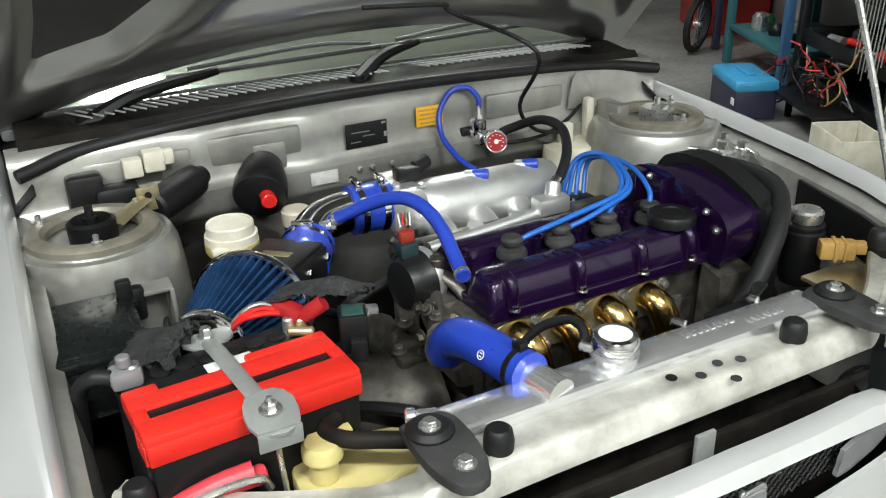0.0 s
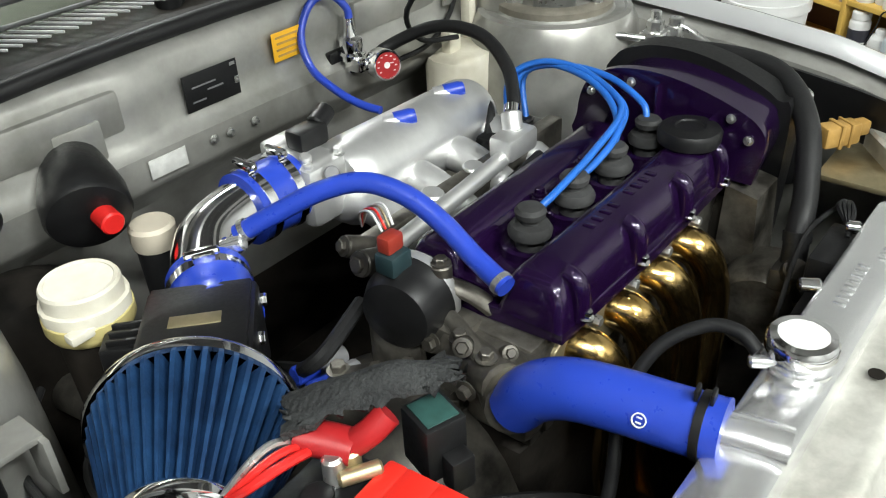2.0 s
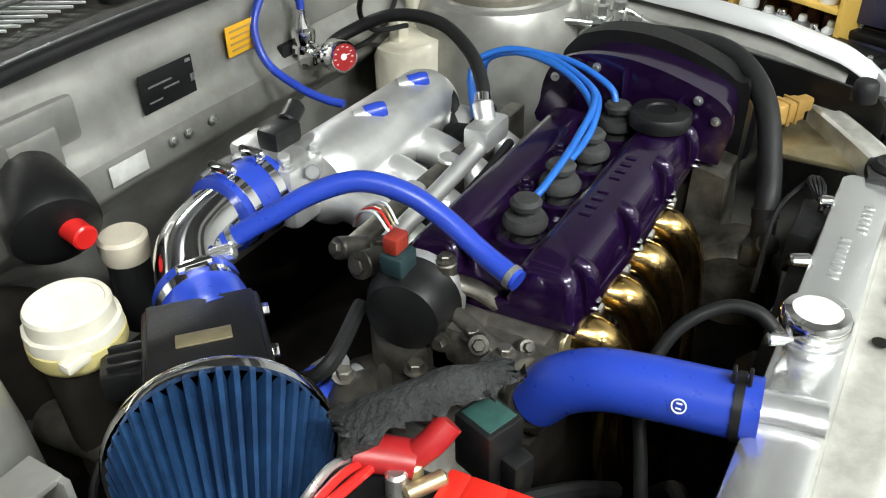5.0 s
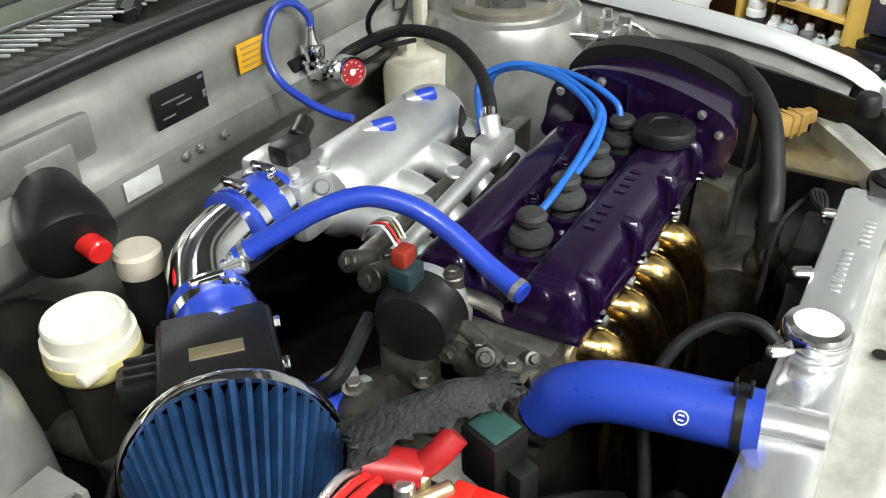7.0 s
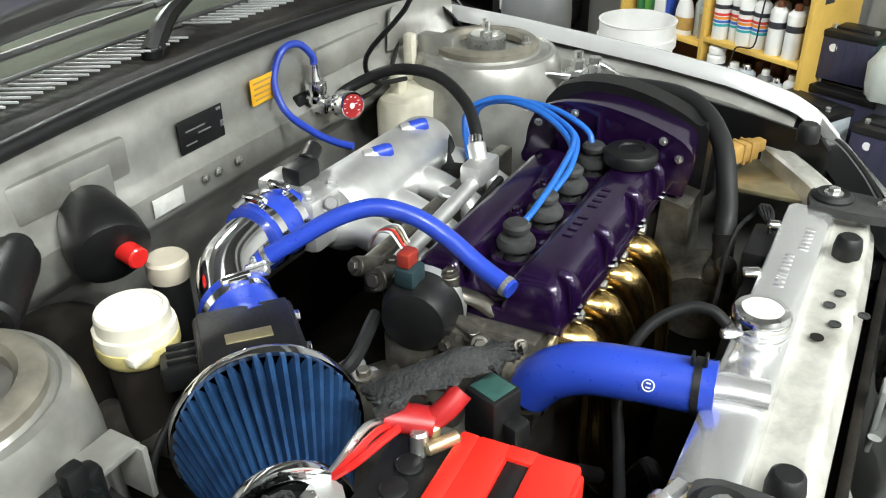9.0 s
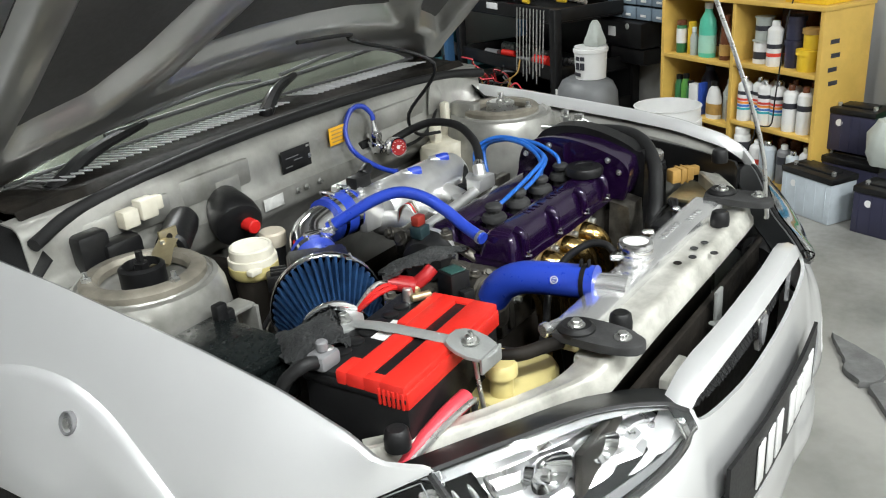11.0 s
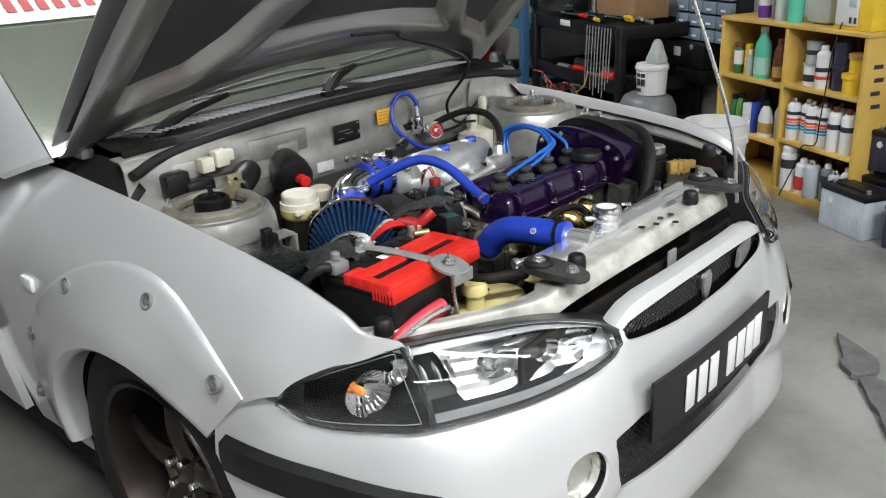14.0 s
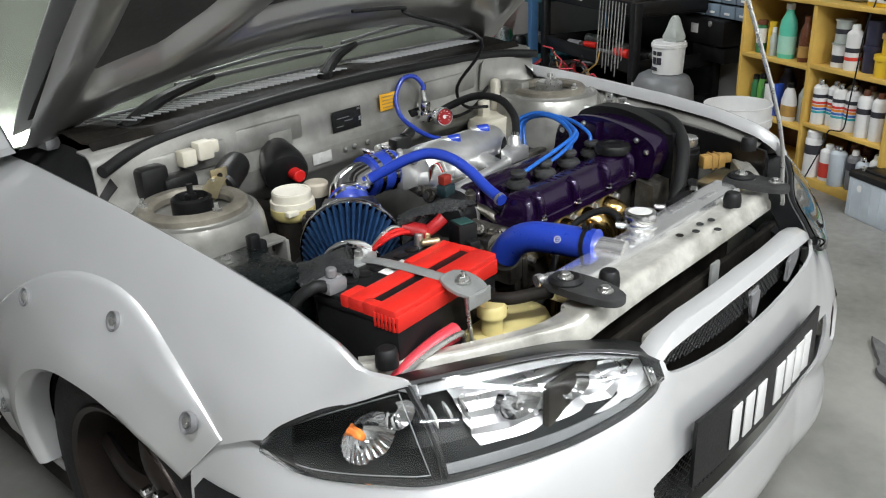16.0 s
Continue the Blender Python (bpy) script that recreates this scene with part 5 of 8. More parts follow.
# air flow meter and cone filter
AX0, AX1 = Vector((-0.260, 0.544, 0.717)), Vector((-0.460, 0.321, 0.742))
axis = (AX1 - AX0).normalized()
af = thing("air_flow_meter", "black plastic air flow meter", "sensor", (-0.29, 0.5, 0.68))
ma = along(AX0, AX1)
bm = B()
box(bm, (0, 0.004, 0.068), (0.102, 0.088, 0.134), 0.006, ma)
box(bm, (0, 0.049, 0.066), (0.092, 0.006, 0.122), 0.004, ma)
part("body", bm, BLACKP, af)
bm = B()
box(bm, (0.0, 0.0525, 0.070), (0.045, 0.0015, 0.018), 0.0005, ma)
part("label", bm, BRASSY, af, "worn beige label")
bm = B()
box(bm, (-0.066, 0.02, 0.05), (0.04, 0.028, 0.042), 0.004, ma)
for k in range(3):
    box(bm, (-0.064, 0.036, 0.036 + 0.014 * k), (0.03, 0.006, 0.004), 0.001, ma)
part("connector", bm, BLACKP, af, "black wiring connector")
for dx, dz in ((0.046, 0.012), (0.046, 0.078)):
    bm = B()
    bolt(bm, ma @ Vector((0.049, 0.03, dz)), 0.006, 0.008, ma.to_3x3() @ Vector((1, 0, 0)))
    part("bolt", bm, CHROME, af)
filt = thing("cone_air_filter", "blue pleated cotton cone air filter with chrome rims", "air filter", (-0.38, 0.39, 0.65))
FB = 0.150
FL = 0.125
R0, R1 = 0.083, 0.047
bm = B()
lathe(bm, [(R0 - 0.012, FB + 0.006), (R0 - 0.004, FB + 0.01), (R1 - 0.002, FB + FL - 0.006), (R1 - 0.012, FB + FL - 0.004)], ma, 132, lambda i, h: 1.0 + (0.07, 0.06, -0.10)[i % 3])
part("pleats", bm, FILTER, filt, "deep blue pleats", 25)
bm = B()
lathe(bm, [(0.04, FB - 0.012), (R0 - 0.003, FB - 0.008), (R0 + 0.004, FB), (R0 + 0.005, FB + 0.006), (R0 + 0.003, FB + 0.012), (R0 - 0.001, FB + 0.012), (R0 - 0.004, FB + 0.006)], ma, 64)
part("rim", bm, CHROME, filt, "chrome rim")
bm = B()
lathe(bm, [(R1 + 0.003, FB + FL - 0.012), (R1 + 0.0055, FB + FL - 0.006), (R1 + 0.005, FB + FL + 0.002), (R1 - 0.003, FB + FL + 0.005), (R1 - 0.009, FB + FL + 0.003)], ma, 64)
part("rim", bm, CHROME, filt, "chrome rim")
bm = B()
lathe(bm, [(R1 - 0.008, FB + FL + 0.002), (R1 - 0.02, FB + FL - 0.002), (0.028, FB + FL + 0.002), (0.024, FB + FL + 0.012), (0, FB + FL + 0.014)], ma, 40)
part("end_cap", bm, BLACKP, filt, "black rubber end cap")

# ---- radiator and its hoses ----
radiator = thing("radiator", "polished aluminium radiator with a welded top tank", "radiator", (0.01, 0.06, 0.36))
bm = B()
prof = [(0.028, 0.700), (0.028, 0.732), (0.033, 0.744), (0.040, 0.747), (0.078, 0.747), (0.086, 0.742), (0.088, 0.732), (0.088, 0.700)]
sheet(bm, [[(x, y, z) for y, z in prof] for x in (-0.262, -0.2605, -0.1, 0.1, 0.2865, 0.288)], 0.0)
for x in (-0.262, 0.288):
    bm.faces.new([bm.verts.new((x, y, z)) for y, z in prof])
bmesh.ops.remove_doubles(bm, verts=bm.verts, dist=0.0002)
tank = part("top_tank", bm, POLISHED, radiator, "polished folded top tank")
bm = B()
for k in range(90):
    u = -0.258 + 0.0060 * k
    lathe(bm, [(0, 0), (0.0034, 0.001), (0.0034, 0.005), (0, 0.006)], along((u, 0.024, 0.727 + 0.0008 * math.sin(k)), (u + 0.006, 0.024, 0.727)), 6)
part("weld_bead", bm, POLISHED, radiator, "rippled weld seam")["kind"] = "stuff"
for k in range(15):
    if k in (8,):
        continue
    bm = B()
    box(bm, (0.075 + 0.0105 * k, 0.062 if k < 8 else 0.050, 0.7474), (0.006, 0.011, 0.002), 0.0006)
    part("stamped_mark", bm, POLISHED, tank)
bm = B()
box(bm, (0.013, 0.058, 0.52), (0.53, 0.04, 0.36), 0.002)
part("core", bm, GRIMESHADE, radiator, "black finned radiator core")
bm = B()
lathe(bm, [(0.0235, 0.744), (0.024, 0.752), (0.029, 0.754), (0.030, 0.758), (0.024, 0.760), (0.023, 0.765)], Matrix.Translation((-0.034, 0.063, 0)), 32)
cyl(bm, (-0.05, 0.075, 0.758), (-0.062, 0.094, 0.758), 0.006, 12)
part("filler_neck", bm, POLISHED, radiator, "polished filler neck")
bm = B()
lathe(bm, [(0.0, 0.764), (0.026, 0.764), (0.0285, 0.767), (0.0285, 0.777), (0.026, 0.781), (0.020, 0.782), (0.019, 0.780), (0, 0.780)], Matrix.Translation((-0.034, 0.063, 0)), 36, lambda i, h: 1 + (0.025 if i % 9 == 0 else 0))
cap = part("radiator_cap", bm, CHROME, radiator, "chrome radiator cap")
bm = B()
lathe(bm, [(0.0205, 0.0), (0.0205, 0.001), (0, 0.001)], Matrix.Translation((-0.034, 0.063, 0.7805)), 28)
part("cap_label", bm, WHITEST, cap, "white printed disc")
bm = B()
sweep(bm, [(-0.128, 0.035, 0.745), (-0.135, 0.07, 0.746), (-0.143, 0.100, 0.744)], 0.0195, 24, 4)
part("inlet_pipe", bm, POLISHED, radiator, "welded inlet pipe")
bm = B()
cyl(bm, (-0.262, 0.075, 0.742), (-0.285, 0.083, 0.742), 0.008, 6)
cyl(bm, (-0.285, 0.083, 0.742), (-0.296, 0.087, 0.742), 0.011, 12)
part("bleed_fitting", bm, POLISHED, radiator)
bm = B()
cyl(bm, (0.10, 0.086, 0.742), (0.09, 0.104, 0.742), 0.007, 12)
part("sender", bm, CHROME, radiator)
bm = B()
cyl(bm, (0.225, 0.086, 0.742), (0.22, 0.10, 0.742), 0.007, 12)
part("sender", bm, CHROME, radiator)
nudge(radiator, 0.004, 0.009, -0.006)
hose = thing("radiator_hose", "glossy blue silicone radiator hose", "hose", (-0.15, 0.17, 0.71))
bm = B()
sweep(bm, [(-0.141, 0.082, 0.745), (-0.146, 0.12, 0.743), (-0.152, 0.165, 0.741), (-0.157, 0.205, 0.735), (-0.160, 0.236, 0.718), (-0.158, 0.258, 0.690)], 0.0262, 32, 9, lambda t: 1.02 if t < 0.02 else 1)
hb = part("hose", bm, BLUESIL, hose)
bm = B()
p, q = Vector((-0.1435, 0.098, 0.7445)), Vector((-0.147, 0.125, 0.743))
x = along(p, q)
lathe(bm, [(0.0265, -0.0035), (0.0278, -0.0035), (0.0278, 0.0035), (0.0265, 0.0035)], x, 32)
for dz in (-0.006, 0.006):
    box(bm, (0.0, 0.031, dz), (0.012, 0.010, 0.003), 0.001, x)
part("spring_clamp", bm, BLACKP, hb, "black spring clamp")
bm = B()
lathe(bm, [(0.0060, 0.0), (0.0060, 0.0010), (0.0049, 0.0010), (0.0049, 0.0)], along((-0.1745, 0.136, 0.7530), (-0.1870, 0.135, 0.7595)), 20)
for dz in (-0.0025, 0.0025):
    box(bm, (0, dz * 0.8, 0.0006), (0.0046, 0.0014, 0.0010), 0.0003, along((-0.1745, 0.136, 0.7530), (-0.1870, 0.135, 0.7595)))
part("printed_logo", bm, WHITEPL, hb, "small white printed ring mark")
nudge(hose, 0.004, 0.006, 0.0)
overflow = thing("overflow_hose", "thin black rubber overflow hose", "hose", (-0.1, 0.12, 0.7))
bm = B()
sweep(bm, [(-0.052, 0.098, 0.760), (-0.046, 0.118, 0.768), (-0.050, 0.145, 0.764), (-0.072, 0.175, 0.740), (-0.105, 0.187, 0.695), (-0.16, 0.165, 0.66), (-0.25, 0.135, 0.655), (-0.30, 0.14, 0.675), (-0.335, 0.145, 0.70)], 0.0062, 10, 8)
part("hose", bm, RUBBER, overflow)
lower = thing("coolant_pipe", "long black rubber coolant hose", "hose", (0.38, 0.25, 0.6))
bm = B()
sweep(bm, [(0.462, 0.47, 0.785), (0.462, 0.36, 0.800), (0.440, 0.27, 0.800), (0.385, 0.210, 0.770), (0.320, 0.178, 0.715), (0.276, 0.166, 0.676), (0.258, 0.158, 0.62), (0.25, 0.14, 0.5)], 0.0145, 16, 8)
part("hose", bm, RUBBER, lower)
bm = B()
lathe(bm, [(0.015, -0.006), (0.0165, -0.006), (0.0165, 0.006), (0.015, 0.006)], along((0.276, 0.166, 0.676), (0.268, 0.162, 0.655)), 20)
part("clamp", bm, BLACKP, lower)
# mounts, both ends
for x, s in ((-0.286, -1), (0.313, 1)):
    mt = thing("radiator_mount", "black rubber-bushed radiator mount", "mount", (x, 0.02, 0.70), "radiator mounts")
    bm = B()
    prism(bm, rounded([(-0.028, 0.03), (0.022, 0.035), (0.032, 0.0), (0.028, -0.05), (0.014, -0.085), (-0.016, -0.085), (-0.03, -0.04)], 3), 0.012, Matrix.Translation((x - 0.004 * s, 0.03, 0.737)), 0.004)
    part("bracket", bm, GREYRUB, mt, "dusty dark bracket")
    bm = B()
    lathe(bm, [(0.026, 0.745), (0.026, 0.752), (0.02, 0.757), (0.012, 0.755), (0, 0.755)], Matrix.Translation((x, 0.036, 0)), 24)
    part("bush", bm, RUBBER, mt)
    for p in ((x, 0.036, 0.755), (x + 0.006, -0.028, 0.749)):
        bm = B()
        bolt(bm, p, 0.008, 0.008)
        part("bolt", bm, ZINC, mt)
    nudge(mt, 0, 0.011, 0)

# ---- battery ----
battery = thing("battery", "car battery with a red and black top", "battery", (-0.43, 0.24, 0.55))
MB = Matrix.Translation((-0.440, 0.219, 0.019)) @ Matrix.Rotation(radians(4.3), 4, "Z") @ Matrix.Diagonal((0.91, 0.88, 1, 1))
bm = B()
box(bm, (0, 0, 0.645), (0.252, 0.176, 0.175), 0.006, MB)
box(bm, (0, 0.0, 0.738), (0.258, 0.180, 0.014), 0.005, MB)
part("case", bm, BLACKP, battery, "black battery case")
bm = B()
box(bm, (0, -0.066, 0.748), (0.258, 0.044, 0.022), 0.004, MB)
box(bm, (0, -0.086, 0.738), (0.256, 0.010, 0.024), 0.003, MB)
for sx in (-1, 1):
    for k in range(6):
        box(bm, (sx * 0.1285, -0.083 + 0.0075 * k, 0.738), (0.004, 0.0045, 0.022), 0.001, MB)
part("front_strip", bm, REDPL, battery, "red plastic strip")
bm = B()
box(bm, (0, -0.034, 0.7465), (0.245, 0.022, 0.018), 0.002, MB)
part("stripe", bm, BLACKP, battery, "black stripe")
bm = B()
box(bm, (0, -0.006, 0.748), (0.258, 0.034, 0.022), 0.004, MB)
box(bm, (-0.120, -0.034, 0.748), (0.018, 0.03, 0.022), 0.003, MB)
box(bm, (0.120, -0.034, 0.748), (0.018, 0.03, 0.022), 0.003, MB)
box(bm, (0.075, 0.018, 0.748), (0.108, 0.02, 0.022), 0.004, MB)
box(bm, (-0.108, 0.018, 0.748), (0.042, 0.02, 0.022), 0.004, MB)
part("rear_strip", bm, REDPL, battery, "red plastic strip")
bm = B()
box(bm, (0, 0.05, 0.7465), (0.25, 0.072, 0.010), 0.003, MB)
for k in range(6):
    lathe(bm, [(0.013, 0), (0.013, 0.003), (0.011, 0.004), (0, 0.004)], MB @ Matrix.Translation((-0.075 + 0.03 * k, 0.055, 0.7515)), 16)
part("lid", bm, BLACKP, battery, "black lid with vent plugs")
bm = B()
box(bm, (0.004, 0.030, 0.7522), (0.060, 0.024, 0.0012), 0.0004, MB)
part("label", bm, WHITEST, battery, "white paper label")
for x in (-0.105, 0.095):
    bm = B()
    lathe(bm, [(0.0095, 0.745), (0.0085, 0.772), (0.006, 0.774), (0, 0.774)], MB @ Matrix.Translation((x, 0.055, 0)), 18)
    part("terminal", bm, ZINC, battery, "lead terminal post")
clamp = thing("battery_clamp", "grey cast battery hold-down bar with a hook bolt", "clamp", (-0.43, 0.2, 0.76))
bm = B()
sweep(bm, [(-0.448, 0.30, 0.772), (-0.445, 0.255, 0.778), (-0.438, 0.19, 0.779), (-0.431, 0.14, 0.777)], 0.0105, 10, 5, None, ((0, 0, 1), 0.4))
prism(bm, rounded([(-0.020, 0.028), (0.012, 0.032), (0.028, 0.012), (0.024, -0.022), (0.006, -0.034), (-0.022, -0.026), (-0.028, 0.004)], 2), 0.005, Matrix.Translation((-0.428, 0.122, 0.774)) @ Matrix.Rotation(radians(12), 4, "X"), 0.0015)
box(bm, (-0.428, 0.093, 0.763), (0.046, 0.004, 0.022), 0.001)
prism(bm, rounded([(-0.028, 0.02), (0.0, 0.012), (0.028, 0.02), (0.030, -0.005), (0.008, -0.022), (-0.010, -0.022), (-0.03, -0.005)], 2), 0.005, Matrix.Translation((-0.448, 0.312, 0.768)), 0.0015)
part("bar", bm, GREYCLAMP, clamp)
bm = B()
bolt(bm, (-0.428, 0.122, 0.780), 0.008, 0.009)
sweep(bm, [(-0.428, 0.122, 0.795), (-0.426, 0.115, 0.72), (-0.424, 0.108, 0.66), (-0.424, 0.12, 0.62)], 0.0032, 8, 4)
part("hook_bolt", bm, ZINC, clamp)
bm = B()
bolt(bm, (-0.448, 0.315, 0.773), 0.007, 0.012)
part("bolt", bm, ZINC, clamp)
pos = thing("positive_terminal", "red terminal boot with thick cables", "terminal", (-0.34, 0.29, 0.76))
bm = B()
sweep(bm, [(-0.358, 0.306, 0.795), (-0.348, 0.287, 0.792), (-0.340, 0.270, 0.789)], 0.0145, 12, 5, None, ((0, 0, 1), 0.8))
sweep(bm, [(-0.340, 0.272, 0.790), (-0.330, 0.262, 0.801), (-0.318, 0.256, 0.811)], 0.010, 12, 5)
part("boot", bm, DARKRED, pos, "dark red rubber boot")
bm = B()
cyl(bm, (-0.362, 0.266, 0.779), (-0.335, 0.250, 0.779), 0.006, 12)
cyl(bm, (-0.345, 0.270, 0.762), (-0.345, 0.270, 0.792), 0.008, 12)
part("clamp", bm, BRASSY, pos)
for k in range(3):
    bm = B()
    sweep(bm, [(-0.356, 0.290 + 0.006 * k, 0.790), (-0.382, 0.290 + 0.008 * k, 0.797 + 0.003 * k), (-0.408, 0.300 + 0.006 * k, 0.79), (-0.415, 0.33, 0.755), (-0.40, 0.36, 0.68)], 0.0032 if k else 0.0038, 8, 6)
    part("cable", bm, (REDGLOSS, REDGLOSS, ZINC)[k], pos, ("red cable", "red cable", "braided grey cable")[k])
neg = thing("negative_terminal", "black terminal clamp with cables", "terminal", (-0.54, 0.27, 0.75))
bm = B()
box(bm, (-0.535, 0.272, 0.765), (0.035, 0.03, 0.022), 0.006)
cyl(bm, (-0.535, 0.272, 0.776), (-0.535, 0.272, 0.79), 0.008, 12)
part("clamp", bm, GREYPL, neg)
bm = B()
sweep(bm, [(-0.545, 0.27, 0.765), (-0.568, 0.275, 0.77), (-0.585, 0.30, 0.74), (-0.59, 0.32, 0.66)], 0.009, 10, 5)
part("cable", bm, RUBBER, neg)


def ragged(pts, thick, name, material, label, category, seed):
    """A torn flap: a wavy sheet with an uneven outline."""
    rnd = random.Random(seed)
    bm = B()
    (a, b, c, d) = [Vector(p) for p in pts]
    rows = []
    for i in range(13):
        row = []
        for j in range(25):
            u, v = j / 24, i / 12
            p = a.lerp(b, u).lerp(d.lerp(c, u), v)
            e = min(u, 1 - u, v, 1 - v)
            w = noise.noise(p * 30) * 0.006 + 0.018 * math.sin(math.pi * u) * math.sin(math.pi * v)
            p = p + Vector((0, 0, w))
            if e < 0.05:
                p += Vector((rnd.uniform(-1, 1), rnd.uniform(-1, 1), 0)) * 0.005
            row.append(p)
        rows.append(row)
    sheet(bm, rows, thick)
    return solo(name, bm, material, label, category)


ragged(((-0.372, 0.302, 0.812), (-0.272, 0.222, 0.826), (-0.252, 0.258, 0.818), (-0.335, 0.345, 0.796)), 0.006, "foam_flap", FOAM, "torn dark grey foam flap over the terminal", "foam", 3)
ragged(((-0.570, 0.300, 0.765), (-0.50, 0.262, 0.785), (-0.455, 0.33, 0.785), (-0.515, 0.385, 0.765)), 0.012, "cable_cover", FOAM, "black fabric wrap over the cables", "cover", 5)
relay = thing("relay", "small black relay with a green printed top", "relay", (-0.288, 0.243, 0.70))
MR = Matrix.Translation((-0.288, 0.243, 0.048)) @ Matrix.Rotation(radians(-18), 4, "Z")
bm = B()
box(bm, (0, 0, 0.725), (0.034, 0.036, 0.05), 0.003, MR)
box(bm, (0.004, -0.024, 0.71), (0.02, 0.016, 0.03), 0.003, MR)
part("body", bm, BLACKP, relay)
bm = B()
box(bm, (0, 0, 0.7505), (0.026, 0.028, 0.0015), 0.0005, MR)
part("label", bm, mat("green_print", (0.025, 0.07, 0.062), 0.4, 0, 0.2, 60.0, 0.0, 90), relay, "green printed label")
nudge(neg, -0.012, -0.01, 0.015)
redclip = thing("red_cable_clip", "faded red clip and cable beside the battery", "clip", (-0.50, 0.14, 0.7))
bm = B()
sweep(bm, [(-0.565, 0.135, 0.675), (-0.53, 0.125, 0.70), (-0.49, 0.118, 0.715), (-0.455, 0.115, 0.72)], 0.011, 10, 5, None, ((0, 0, 1), 0.8))
box(bm, (-0.465, 0.122, 0.705), (0.05, 0.018, 0.02), 0.006)
part("jaw", bm, PINKRED, redclip)
bm = B()
sweep(bm, [(-0.56, 0.125, 0.685), (-0.51, 0.110, 0.71), (-0.455, 0.105, 0.715), (-0.44, 0.115, 0.69)], 0.0045, 8, 5)
part("cable", bm, ZINC, redclip)

# ---- reservoirs and small things ----
brake = thing("brake_fluid_reservoir", "brake fluid reservoir with a yellowed white cap", "reservoir", (-0.351, 0.611, 0.6))
m = Matrix.Translation((-0.351, 0.612, 0)) @ Matrix.Diagonal((0.86, 0.86, 1, 1))
bm = B()
lathe(bm, [(0, 0.60), (0.034, 0.60), (0.038, 0.70), (0.040, 0.735), (0.04, 0.74)], m, 32)
part("tank", bm, GRIMESHADE, brake, "dark tank")
bm = B()
lathe(bm, [(0.040, 0.735), (0.044, 0.738), (0.048, 0.745), (0.048, 0.757), (0.044, 0.760)], m, 32)
part("collar", bm, YELLOWPL, brake, "yellow stained collar")
bm = B()
lathe(bm, [(0.046, 0.752), (0.047, 0.767), (0.0465, 0.770), (0.0425, 0.771), (0.042, 0.785), (0.040, 0.788), (0.036, 0.7875), (0.035, 0.7865), (0, 0.7865)], m, 48, lambda i, h: 1 + (0.02 if (i % 6 == 0 and h < 0.772) else 0))
box(bm, (-0.03, -0.036, 0.756), (0.03, 0.016, 0.01), 0.003, m)
part("cap", bm, CREAMPL, brake, "yellowed white screw cap", 25)
nudge(brake, 0.012, 0.0, 0.003)
booster = thing("brake_booster", "round black brake servo low against the firewall", "servo", (-0.36, 0.73, 0.5))
bm = B()
lathe(bm, [(0, 0), (0.10, 0.0), (0.115, 0.02), (0.115, 0.05), (0.10, 0.08), (0.04, 0.10), (0, 0.10)], along((-0.36, 0.775, 0.63), (-0.36, 0.67, 0.635)), 36)
part("drum", bm, GRIMESHADE, booster)
bm = B()
cyl(bm, (-0.355, 0.68, 0.635), (-0.345, 0.58, 0.64), 0.022, 18)
part("master_cylinder", bm, DIRTYALU, booster)
clutch = thing("clutch_fluid_reservoir", "small black reservoir with a pale cap", "reservoir", (-0.208, 0.715, 0.62))
m = Matrix.Translation((-0.215, 0.712, 0))
bm = B()
lathe(bm, [(0, 0.62), (0.02, 0.62), (0.022, 0.705), (0.018, 0.712), (0, 0.712)], m, 24)
part("tank", bm, BLACKP, clutch)
bm = B()
lathe(bm, [(0.024, 0.706), (0.0255, 0.714), (0.0255, 0.730), (0.022, 0.734), (0, 0.734)], m, 32)
part("cap", bm, mat("pale_beige_plastic", (0.50, 0.45, 0.36), 0.5, 0, 0.12, 20.0, 0.06, 160), clutch, "dusty beige cap")
siren = thing("alarm_siren", "black alarm siren with a red key switch", "siren", (-0.26, 0.76, 0.74))
m = along((-0.235, 0.795, 0.785), (-0.275, 0.700, 0.777))
bm = B()
lathe(bm, [(0, 0), (0.028, 0.0), (0.034, 0.006), (0.042, 0.04), (0.046, 0.060), (0.046, 0.084), (0.043, 0.090), (0.032, 0.094), (0.015, 0.096), (0, 0.096)], m @ Matrix.Rotation(radians(14), 4, "X"), 36)
part("horn", bm, BLACKP, siren)
bm = B()
cyl(bm, (-0.258, 0.712, 0.760), (-0.262, 0.682, 0.757), 0.013, 16)
part("key_switch", bm, REDGLOSS, siren, "red switch cap")
bm = B()
box(bm, (-0.225, 0.79, 0.80), (0.06, 0.02, 0.05), 0.005)
part("bracket", bm, BAYPAINT, siren)
nudge(siren, 0.010, 0.012, 0.020)
nudge(clutch, 0.010, -0.004, 0.018)
actu = thing("canister", "black cylindrical canister beside the strut tower", "canister", (-0.4, 0.72, 0.78))
bm = B()
lathe(bm, [(0, 0), (0.022, 0), (0.027, 0.005), (0.028, 0.09), (0.026, 0.105), (0.018, 0.11), (0.016, 0.125), (0, 0.126)], along((-0.435, 0.688, 0.806), (-0.325, 0.778, 0.822)), 28)
part("body", bm, BLACKP, actu)
conn = thing("wiring_connector", "cream plastic wiring connector on a bracket", "connector", (-0.42, 0.79, 0.84))
bm = B()
box(bm, (-0.445, 0.772, 0.850), (0.03, 0.024, 0.03), 0.003)
box(bm, (-0.412, 0.768, 0.858), (0.032, 0.026, 0.034), 0.003)
box(bm, (-0.39, 0.77, 0.86), (0.02, 0.018, 0.024), 0.003)
part("shell", bm, CREAMPL, conn)
bm = B()
